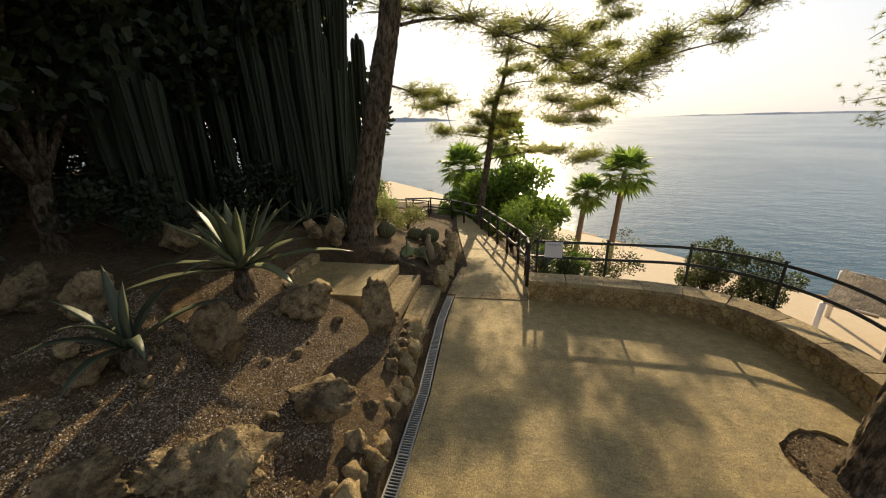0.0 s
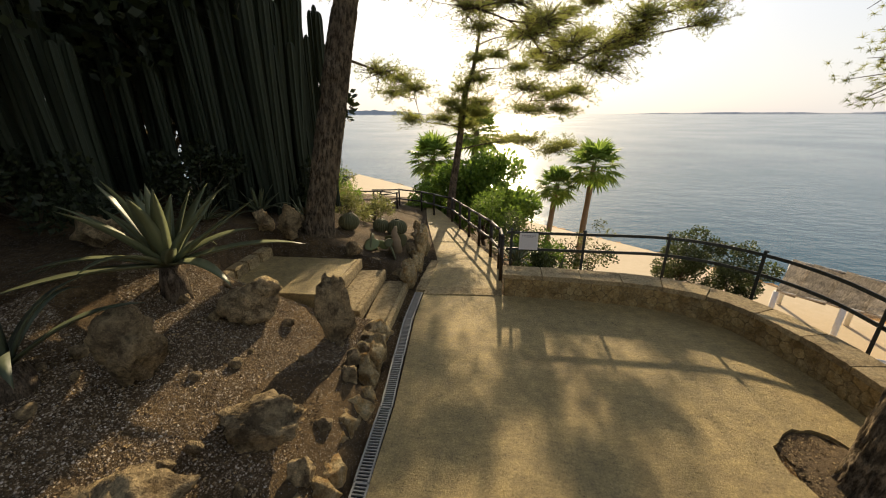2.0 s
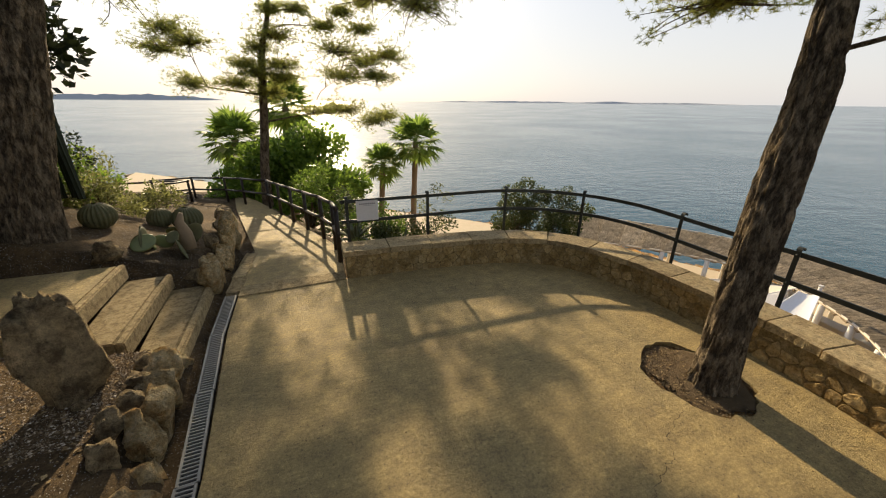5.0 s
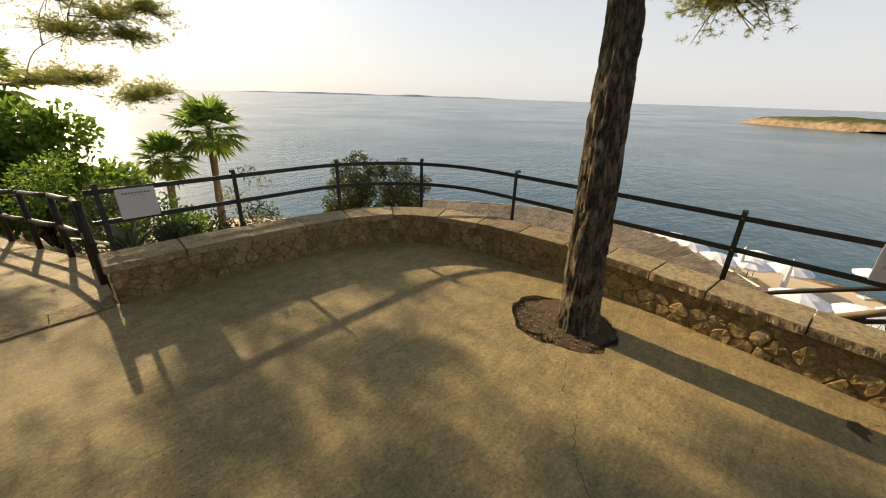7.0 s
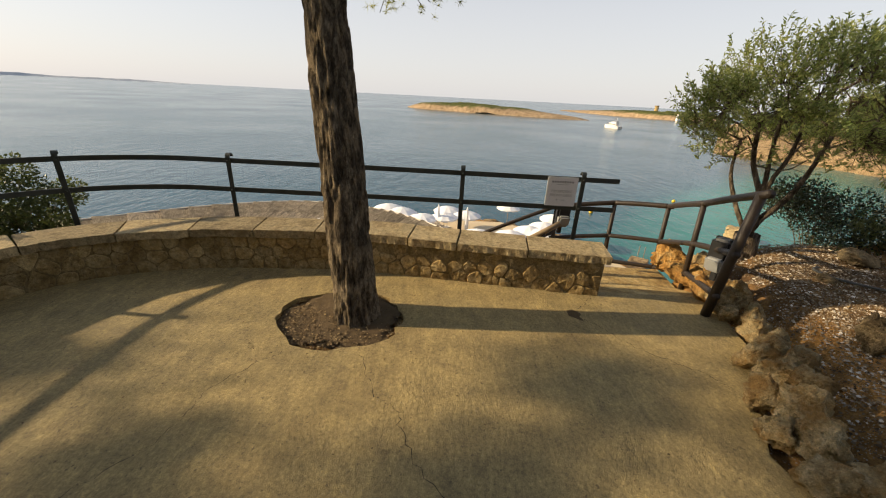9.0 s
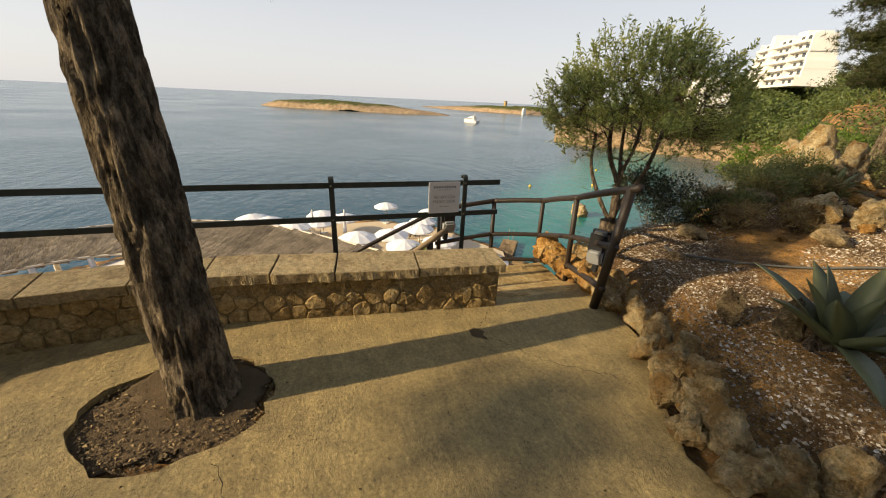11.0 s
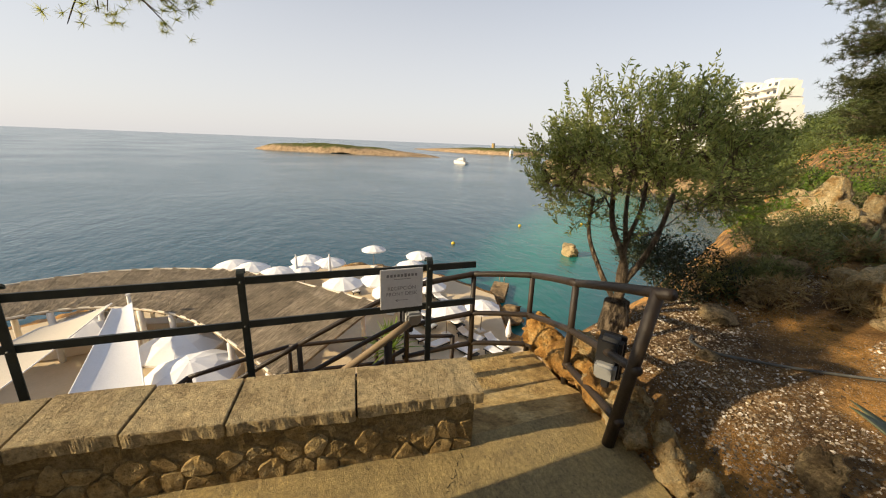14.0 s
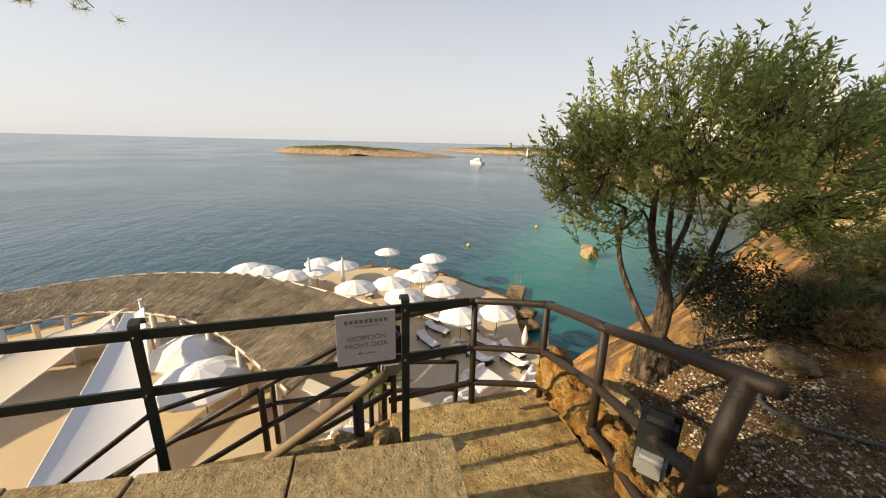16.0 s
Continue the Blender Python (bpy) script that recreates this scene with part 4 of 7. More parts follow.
# path that slopes away to the north
pts = []
n = 26
for i in range(n):
    y = 5.2 + i * 0.5
    left = drain_x(y) + 0.10 if y < 7 else bed_edge(y) + 0.38 - 0.04 * min(y - 7, 6)
    right = 1.32 if y < 7 else 1.30 - (y - 7) * 0.29
    pts.append((left, right, y, path_z(y)))
v, f = [], []
for l, r, y, z in pts:
    v += [(l, y, z), ((l + r) / 2, y, z + 0.012), (r, y, z)]
for i in range(n - 1):
    for k in range(2):
        f.append((3 * i + k, 3 * i + k + 1, 3 * i + k + 4, 3 * i + k + 3))
structure("garden_path", (v, f), M_CONCRETE, "sloping concrete garden path in dappled shade", "path", True)
for i in range(3):
    x = -0.17 + i * 0.495
    structure("threshold_1", slab([(x, 4.86 + 0.03 * i), (x + 0.488, 4.89 + 0.03 * i), (x + 0.488, 5.21 + 0.02 * i), (x, 5.19 + 0.02 * i)], 0.016, 0.07, 0.006), M_PAVING,
              "strip of pebbled slabs across the start of the path", "threshold")


def boulder(x, y, size, seed, rz=0, tilt=0, label="rough ochre limestone boulder half sunk in the bed", mat=None, sink=0.25, sub=4, z=None, name="boulder"):
    ob = part(name, rock_mesh(size, seed, sub), mat or M_ROCK, smooth=True)
    zz = land(x, y) if z is None else z
    ob.matrix_basis = pose(x, y, zz - sink * size[2], tilt, tilt * 0.4, rz)
    return tagged(ob, label, "rock", group="boulders in the garden beds")


boulder(-0.93, 2.78, (0.27, 0.22, 0.64), 1, 25, -10, "tall upright ochre limestone standing beside the steps", sink=0.2, z=0.28)
boulder(-2.34, 1.22, (0.36, 0.29, 0.50), 2, 20, 4, "blocky pale limestone boulder standing in the gravel bed", sink=0.15)
boulder(-2.10, 2.72, (0.46, 0.34, 0.36), 3, 60, 0, "low weathered boulder beside the steps")
boulder(-1.48, -0.08, (0.80, 0.52, 0.38), 4, -12, 0, "large flat-topped boulder covered in pine litter", sink=0.35, sub=5)
boulder(-2.15, -0.55, (0.42, 0.26, 0.22), 24, 40, 0, "grey fissured boulder at the edge of the bed", sink=0.4, sub=5)
boulder(-1.05, 1.02, (0.46, 0.32, 0.27), 55, 25, 0, "low rounded boulder sunk in the gravel")
boulder(-4.95, 1.15, (0.42, 0.36, 0.40), 6, 70, 0, "dark boulder in deep shade")
boulder(-4.20, 1.30, (0.40, 0.34, 0.36), 7, 10, 0, "round boulder in the shaded bed")
boulder(-4.70, 3.20, (0.38, 0.32, 0.36), 8, 30, 0, "weathered boulder below the agave")
boulder(-3.25, 0.42, (0.28, 0.22, 0.22), 9, 0, 0, "small pitted stone beside the long agave leaf")
boulder(-3.70, 0.62, (0.15, 0.12, 0.11), 10, 0, 0, "small white stone on the dark soil", M_COPING)
boulder(-2.95, 5.42, (0.34, 0.28, 0.40), 11, 15, 0, "pointed boulder at the foot of the pine")
boulder(-3.45, 5.28, (0.26, 0.22, 0.28), 12, 50, 0, "grey boulder above the upper steps")
boulder(-1.70, 5.40, (0.24, 0.16, 0.20), 13, 10, 0, "squared stone behind the landing", z=0.5)
boulder(-0.72, 5.35, (0.24, 0.2, 0.18), 14, 10, 0, "flat stone beside the gutter", z=0.05)
rng = random.Random(31)
for i in range(26):
    x, y = rng.uniform(-3.2, -0.9), rng.uniform(-0.2, 3.4)
    s_ = rng.uniform(0.05, 0.13)
    boulder(x, y, (s_, s_ * 0.8, s_ * 0.7), 60 + i, rng.uniform(0, 180), 0, "small loose stone on the gravel", sub=2, name="loose_stone")
# stones that line the bed along the drain, and those north of the steps
for y0, y1, n, hh in ((-3.2, 3.6, 26, 0.30), (5.2, 9.5, 15, 0.5)):
    for i in range(n):
        y = y0 + (y1 - y0) * (i + rng.uniform(-0.2, 0.2)) / n
        x = bed_edge(y) + rng.uniform(-0.05, 0.03)
        s_ = rng.uniform(0.14, 0.24)
        boulder(x, y, (0.15 + 0.07 * rng.random(), s_ * 1.15, hh * rng.uniform(0.55, 1.0)), 100 + i + int(n), rng.uniform(-15, 15), rng.uniform(-6, 6),
                "rough honey-coloured stone of the bed's rim", M_BORDER, 0.2, 3, path_z(y) - 0.03, "border_stone")
        if rng.random() < 0.75:
            s2 = rng.uniform(0.09, 0.16)
            boulder(x - 0.16, y + 0.05, (s2, s2, s2), 140 + i, rng.uniform(0, 90), 0, "stone wedged behind the bed's rim", M_ROCK, 0.3, 3, path_z(y) + hh * 0.75, "border_stone")


def succulent_leaf(length, width, thick, lift, curl, rng, twist=0.0):
    """A solid tapering leaf that leaves the axis at an angle (lift) and arches outwards (curl)."""
    n = 9
    verts, faces = [], []
    p, a = Vector((0.05, 0, 0)), lift
    for i in range(n + 1):
        t = i / n
        w = width * (0.75 + 1.1 * t - 1.0 * t * t) * (1 - t ** 3.2) + 0.001
        th = thick * (1 - 0.85 * t)
        up = Vector((-math.sin(a), 0, math.cos(a)))
        side = Vector((0, 1, 0))
        verts += [p + side * w + up * w * 0.35, p - up * th, p - side * w + up * w * 0.35, p + up * th * 0.25]
        p = p + Vector((math.cos(a), 0, math.sin(a))) * length / n
        a -= curl / n * (0.4 + 1.4 * t)
    for i in range(n):
        for k in range(4):
            k2 = (k + 1) % 4
            faces.append((4 * i + k, 4 * i + k2, 4 * i + 4 + k2, 4 * i + 4 + k))
    faces.append((0, 3, 2, 1))
    faces.append(tuple(4 * n + k for k in range(4)))
    return verts, faces


def agave(x, y, z, count, length, label, seed, mat=None, stump=0.0, width=0.055, curl=0.9):
    rng = random.Random(seed)
    ob = thing("agave_plant", label, "plant", pose(x, y, z))
    if stump:
        v, f = [], []
        tube(v, f, [(0, 0, -0.1), (0.02, 0, stump * 0.5), (0, 0.02, stump)], [0.17, 0.15, 0.12], 14, True, 0.15, rng)
        part("stump", (v, f), M_BARK2, ob, "grey stump clad in old leaf bases", True)
    for i in range(count):
        t = i / count
        leaf = part("leaf", succulent_leaf(length * rng.uniform(0.72, 1.1) * (0.8 + 0.25 * t), width * rng.uniform(0.8, 1.15), width * 0.35, radians(78 - 66 * t + rng.uniform(-8, 8)), curl * rng.uniform(0.2, 1.2) * (0.35 + t), rng), mat or M_AGAVE, ob, smooth=True)
        leaf.matrix_basis = pose(0, 0, stump + 0.03, 0, 0, i * 137.5 + rng.uniform(-10, 10))
    return ob


agave(-3.0, 2.5, land(-3.0, 2.5) - 0.02, 30, 1.42, "large grey-green agave on a short stump in the bed", 1, None, 0.42, 0.082, 0.75)
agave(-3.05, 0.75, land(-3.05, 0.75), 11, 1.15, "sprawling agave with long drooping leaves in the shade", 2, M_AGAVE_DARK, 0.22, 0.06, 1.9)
agave(-3.9, 5.9, land(-3.9, 5.9), 20, 0.7, "dark agave under the tall cacti", 3, M_AGAVE, 0.1, 0.04, 1.0)
agave(-5.3, 4.6, land(-5.3, 4.6), 18, 0.65, "spiky agave in deep shade", 4, M_AGAVE, 0.0, 0.04, 0.8)
agave(-4.4, 4.9, land(-4.4, 4.9), 22, 0.6, "small dark agave beside the upper steps", 5, M_AGAVE, 0.0, 0.03, 0.8)
agave(-3.1, 6.3, land(-3.1, 6.3), 24, 0.75, "narrow-leaved agave behind the pine's foot", 6, M_AGAVE, 0.0, 0.025, 1.2)


def barrel_cactus(x, y, r, seed):
    rng = random.Random(seed)
    ob = thing("barrel_cactus", "round ribbed barrel cactus with yellowish spines in dry soil", "cactus", pose(x, y, land(x, y) - 0.03), group="barrel cacti")
    ribs, rings = 22, 12
    v, f = [], []
    for j in range(rings + 1):
        w = math.pi * (0.06 + 0.92 * j / rings)
        for i in range(ribs * 4):
            u = 2 * math.pi * i / (ribs * 4)
            rr = r * math.sin(w) * (1 + 0.07 * math.cos(u * ribs))
            v.append((rr * math.cos(u), rr * math.sin(u), r * 0.92 + r * 0.92 * math.cos(w)))
    m = ribs * 4
    for j in range(rings):
        for i in range(m):
            f.append((j * m + i, (j + 1) * m + i, (j + 1) * m + (i + 1) % m, j * m + (i + 1) % m))
    part("body", (v, f), M_BARREL, ob, smooth=True)
    sv, sf = [], []
    for j in range(1, rings):
        for i in range(ribs):
            w, u = math.pi * (0.06 + 0.92 * j / rings), 2 * math.pi * i / ribs
            nrm = Vector((math.sin(w) * math.cos(u), math.sin(w) * math.sin(u), math.cos(w)))
            p = Vector((nrm.x * r * 1.06, nrm.y * r * 1.06, r * 0.92 + r * 0.92 * nrm.z))
            for _ in range(3):
                d = (nrm + Vector((rng.gauss(0, 0.5), rng.gauss(0, 0.5), rng.gauss(0, 0.5)))).normalized() * 0.035
                s2 = d.cross(Vector((0.3, 0.2, 0.9))).normalized() * 0.0018
                b = len(sv)
                sv += [p + s2, p - s2, p + d]
                sf.append((b, b + 1, b + 2))
    tagged(part("spine_cover", (sv, sf), M_LOG, ob, "straw-coloured spines"), kind="stuff")


for i, (x, y, r) in enumerate(((-2.25, 6.75, 0.23), (-1.75, 7.65, 0.20), (-1.35, 7.75, 0.25))):
    barrel_cactus(x, y, r, i)


def opuntia(x, y, z, seed):
    rng = random.Random(seed)
    ob = thing("prickly_pear", "heap of flat prickly-pear pads and driftwood behind the rim stones", "cactus", pose(x, y, z))
    for i in range(14):
        bm = bmesh.new()
        bmesh.ops.create_uvsphere(bm, u_segments=14, v_segments=8, radius=1.0)
        s_ = rng.uniform(0.09, 0.15)
        m = pose(rng.uniform(-0.4, 0.35), rng.uniform(-0.28, 0.28), rng.uniform(0.05, 0.28), rng.uniform(-60, 60), rng.uniform(-60, 60), rng.uniform(0, 180)) @ Matrix.Diagonal((s_, s_ * 0.16, s_ * 1.35, 1))
        bmesh.ops.transform(bm, matrix=m, verts=bm.verts[:])
        part("pad", bm, M_BARREL if i % 3 else M_AGAVE_YELLOW, ob, smooth=True)
    v, f = [], []
    tube(v, f, [(0.3, 0, 0.0), (0.28, 0.05, 0.25), (0.22, 0.1, 0.42), (0.26, 0.12, 0.56)], [0.11, 0.10, 0.07, 0.03], 10, True, 0.1, rng)
    part("dead_stem", (v, f), M_LOG, ob, "pale dead stem", True)


opuntia(-1.25, 6.1, land(-1.25, 6.1) - 0.02, 3)


def columnar_clump(x, y, count, height, seed):
    rng = random.Random(seed)
    ob = thing("columnar_cactus", "clump of very tall dark columnar cacti in deep shade", "cactus", pose(x, y, land(x, y) - 0.05), group="tall cacti above the bed")
    for i in range(count):
        w, rr = rng.uniform(0, 6.28), 0.85 * math.sqrt(rng.random())
        bx, by, r = rr * math.cos(w), rr * math.sin(w) * 0.8, rng.uniform(0.07, 0.115)
        h = height * rng.uniform(0.6, 1.0)
        v, f = [], []
        ribs = 7
        sides = ribs * 2
        steps = (0, 0.15, 0.3, 0.45, 0.6, 0.75, 0.88, 0.965, 0.988, 1.0)
        n = len(steps) - 1
        lean = Vector((rng.gauss(0, 0.028), rng.gauss(0, 0.028), 1))
        for j, t in enumerate(steps):
            q = Vector((bx, by, 0)) + lean * h * t + Vector((bx, by, 0)) * 0.15 * t * t
            taper = (0.85 + 0.2 * t) * (1 + 0.05 * math.sin(9 * t + i)) * (1, 1, 1, 1, 1, 1, 1, 0.92, 0.7, 0.28)[j]
            for k in range(sides):
                a = 2 * math.pi * k / sides
                rad = r * taper * (1.0 if k % 2 == 0 else 0.74)
                v.append(q + Vector((rad * math.cos(a), rad * math.sin(a), 0)))
        for j in range(n):
            for k in range(sides):
                k2 = (k + 1) % sides
                f.append((j * sides + k, j * sides + k2, (j + 1) * sides + k2, (j + 1) * sides + k))
        f.append(tuple(n * sides + k for k in range(sides)))
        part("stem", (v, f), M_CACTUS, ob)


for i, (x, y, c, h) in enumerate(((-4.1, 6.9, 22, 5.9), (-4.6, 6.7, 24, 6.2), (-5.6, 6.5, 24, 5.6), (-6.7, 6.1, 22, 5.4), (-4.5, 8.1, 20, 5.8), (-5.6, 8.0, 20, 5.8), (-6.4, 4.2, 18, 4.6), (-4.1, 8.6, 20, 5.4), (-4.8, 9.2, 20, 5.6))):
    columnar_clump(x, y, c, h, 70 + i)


def dense_tree(name, label, x, y, height, spread, count, seed, mat, leaf=0.13, width=0.035, trunk=0.16, low=0.35, z=None, category="tree", limb_mat=None, lobes=16, group=""):
    """A broad-leaved tree or shrub: forked trunk, limbs to each lobe of the crown, leaves in uneven lobes with gaps."""
    rng = random.Random(seed)
    zz = land(x, y) if z is None else z
    ob = thing(name, label, category, pose(x, y, zz - 0.05), group=group)
    tops, limbs = [], []
    for i in range(lobes):
        w, r = 2.39996 * i + rng.uniform(-0.5, 0.5), spread * math.sqrt((i + 0.5) / lobes) * rng.uniform(0.7, 1.0)
        h = height * (low + (1 - low) * rng.uniform(0.15, 0.92) * (1 - 0.35 * (r / spread) ** 2))
        tops.append(Vector((r * math.cos(w), r * math.sin(w), h)))
    v, f = [], []
    fork = height * low * 0.55
    tube(v, f, spline([(0, 0, 0), (0.05 * spread, -0.03 * spread, fork * 0.5), (0, 0.04 * spread, fork)], 6), [trunk * 1.4, trunk, trunk * 0.95, trunk * 0.9, trunk * 0.85, trunk * 0.8], 10, True, 0.08, rng)
    part("trunk", (v, f), limb_mat or M_BARK2, ob, smooth=True)
    for t in tops:
        mid = Vector((t.x * 0.45, t.y * 0.45, fork + (t.z - fork) * 0.6)) + Vector((rng.gauss(0, 0.08), rng.gauss(0, 0.08), 0)) * spread
        limbs.append((spline([(0, 0.03 * spread, fork * 0.9), mid, t], 6), [trunk * 0.5, trunk * 0.42, trunk * 0.32, trunk * 0.22, trunk * 0.14, trunk * 0.06]))
    part("branchwork", tubes(limbs, 6), limb_mat or M_BARK2, ob, smooth=True)
    places = []
    for i in range(count):
        t = tops[rng.randrange(lobes)]
        d = Vector((rng.gauss(0, 1), rng.gauss(0, 1), rng.gauss(0, 0.75))).normalized()
        q = t + d * spread * 0.36 * rng.uniform(0.25, 1.0) ** 0.6
        places.append((q, d))
    part("crown", leaves(places, rng, leaf, width), mat, ob)
    return ob


# trees out of view and the last two are added to block skylight
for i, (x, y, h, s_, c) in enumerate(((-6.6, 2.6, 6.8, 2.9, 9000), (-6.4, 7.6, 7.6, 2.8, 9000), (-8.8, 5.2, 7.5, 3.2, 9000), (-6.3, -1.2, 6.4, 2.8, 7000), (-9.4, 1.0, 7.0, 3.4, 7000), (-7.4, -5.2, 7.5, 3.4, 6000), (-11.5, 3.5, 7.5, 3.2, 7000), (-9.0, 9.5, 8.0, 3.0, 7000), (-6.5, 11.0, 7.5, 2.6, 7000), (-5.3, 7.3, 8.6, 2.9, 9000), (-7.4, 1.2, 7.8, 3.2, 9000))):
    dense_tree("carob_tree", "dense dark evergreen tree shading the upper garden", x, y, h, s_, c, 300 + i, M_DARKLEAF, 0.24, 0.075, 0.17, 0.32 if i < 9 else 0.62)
boulder(-9.6, 8.2, (1.3, 1.0, 2.0), 33, 0, 0, "ochre earth bank lit between the dark trees", M_BORDER, 0.1)
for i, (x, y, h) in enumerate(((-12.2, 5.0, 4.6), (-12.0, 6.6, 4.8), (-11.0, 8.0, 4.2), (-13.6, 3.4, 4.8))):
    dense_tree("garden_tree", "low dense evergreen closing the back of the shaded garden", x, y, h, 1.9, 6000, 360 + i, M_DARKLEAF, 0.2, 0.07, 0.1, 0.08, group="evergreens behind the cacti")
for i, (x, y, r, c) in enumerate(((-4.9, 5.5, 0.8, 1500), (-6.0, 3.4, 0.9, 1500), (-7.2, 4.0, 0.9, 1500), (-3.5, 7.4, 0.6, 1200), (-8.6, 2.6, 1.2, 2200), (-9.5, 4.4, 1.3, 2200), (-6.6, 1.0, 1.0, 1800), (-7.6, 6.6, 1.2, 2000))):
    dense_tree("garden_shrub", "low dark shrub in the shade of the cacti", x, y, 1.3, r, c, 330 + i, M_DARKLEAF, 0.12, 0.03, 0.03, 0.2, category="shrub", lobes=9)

# ---- path railing and planting to the north ----


def wooden_rail(name, label, posts, top, mid, radius=0.035, post_r=0.04, mat=None, low=None, extra=0.06):
    """Round posts with round rails from post to post; posts are (x, y, ground z)."""
    ob = thing(name, label, "railing")
    for x, y, z in posts:
        v, f = [], []
        tube(v, f, [(x, y, z - 0.15), (x, y, z + top * 0.5), (x, y, z + top)], [post_r * 1.05, post_r, post_r * 0.95], 10)
        part("post", (v, f), mat or M_WOOD, ob, smooth=True)
    for a, b in zip(posts, posts[1:]):
        for h in [top, mid] + ([low] if low else []):
            p, q = Vector(a) + Vector((0, 0, h)), Vector(b) + Vector((0, 0, h))
            d = (q - p).normalized() * extra
            m = (p + q) / 2 + Vector((0, 0, -0.01))
            v, f = [], []
            tube(v, f, [p - d, m, q + d], [radius, radius * 0.95, radius], 10)
            part("rail", (v, f), mat or M_WOOD, ob, smooth=True)
    return ob


posts = [(1.30, 5.75, 0.0)] + [(1.28 - 0.29 * (y - 7) if y > 7 else 1.29, y, path_z(y)) for y in (6.6, 7.6, 8.7, 9.9, 11.2, 12.6)] + [(-1.25, 14.0, path_z(14)), (-2.0, 15.2, path_z(15.2)), (-3.2, 15.9, path_z(15.6)), (-4.4, 15.7, path_z(15.7))]
wooden_rail("path_railing", "dark wooden post-and-rail fence along the garden path", posts, 0.92, 0.48, 0.036)
posts = [(-3.4, 13.4, path_z(13.4)), (-3.0, 14.6, path_z(14.6)), (-3.9, 15.2, path_z(15.2)), (-5.4, 15.0, path_z(15)), (-7.0, 14.6, path_z(14.6))]
wooden_rail("stair_railing", "dark wooden railing at the head of lower stairs", posts, 0.9, 0.5, 0.035)


def writing(text, size, m, parent, mat, name="lettering"):
    cu = bpy.data.curves.new(name, "FONT")
    cu.body, cu.size, cu.align_x, cu.align_y, cu.extrude = text, size, "CENTER", "CENTER", 0.0006
    tmp = bpy.data.objects.new(name, cu)
    scene.collection.objects.link(tmp)
    me = bpy.data.meshes.new_from_object(tmp.evaluated_get(bpy.context.evaluated_depsgraph_get()))
    bpy.data.objects.remove(tmp)
    me.materials.clear()
    me.materials.append(mat)
    ob = new(name, me)
    ob.parent = parent
    ob.matrix_basis = m
    return ob


def sign(m, w, h, full):
    """A thin board in the local xz plane that faces -y."""
    ob = thing("notice_sign", "pale grey notice board with dark lettering fixed to the railing" if full else "blank-looking pale notice board on the dark railing", "sign", m)
    part("board", cbox((0, 0, 0), (w, 0.012, h), None, 0.003), M_SIGN, ob)
    up = Matrix.Rotation(math.pi / 2, 4, "X")

    def at(x, z):
        return Matrix.Translation((x, -0.0075, z)) @ up
    # the maker's mark: plain bars
    bm = bmesh.new()
    for i in range(9):
        x = -0.33 * w + 0.66 * w * i / 8
        box(bm, (x, -0.0072, h * 0.34), (w * 0.055, 0.002, h * 0.065 if i not in (5,) else h * 0.085))
    part("mark", bm, M_INK, ob, "row of small dark bars")
    part("small_print", cbox((0.02 * w, -0.0072, h * 0.25), (w * 0.40, 0.002, h * 0.012)), M_INK, ob)
    if full:
        writing("RECEPCIÓN", w * 0.125, at(0, h * 0.015), ob, M_INK)
        writing("FRONT DESK", w * 0.125, at(0, -h * 0.125), ob, M_INK)
        bm = cbox((0, -0.0072, -h * 0.285), (w * 0.30, 0.002, h * 0.010))
        for sgn in (-1, 1):
            box(bm, (-w * 0.125, -0.0072, -h * 0.285 + sgn * h * 0.018), (w * 0.065, 0.002, h * 0.010), Matrix.Rotation(sgn * -0.7, 4, "Y"))
        part("arrow", bm, M_INK, ob)
    return ob


sign(pose(1.80, WALL_N + OFF - 0.02, 0.87), 0.36, 0.34, False)
sign(pose(WALL_E + OFF - 0.09, -0.60, 0.895, 0, 0, -90), 0.345, 0.335, True)


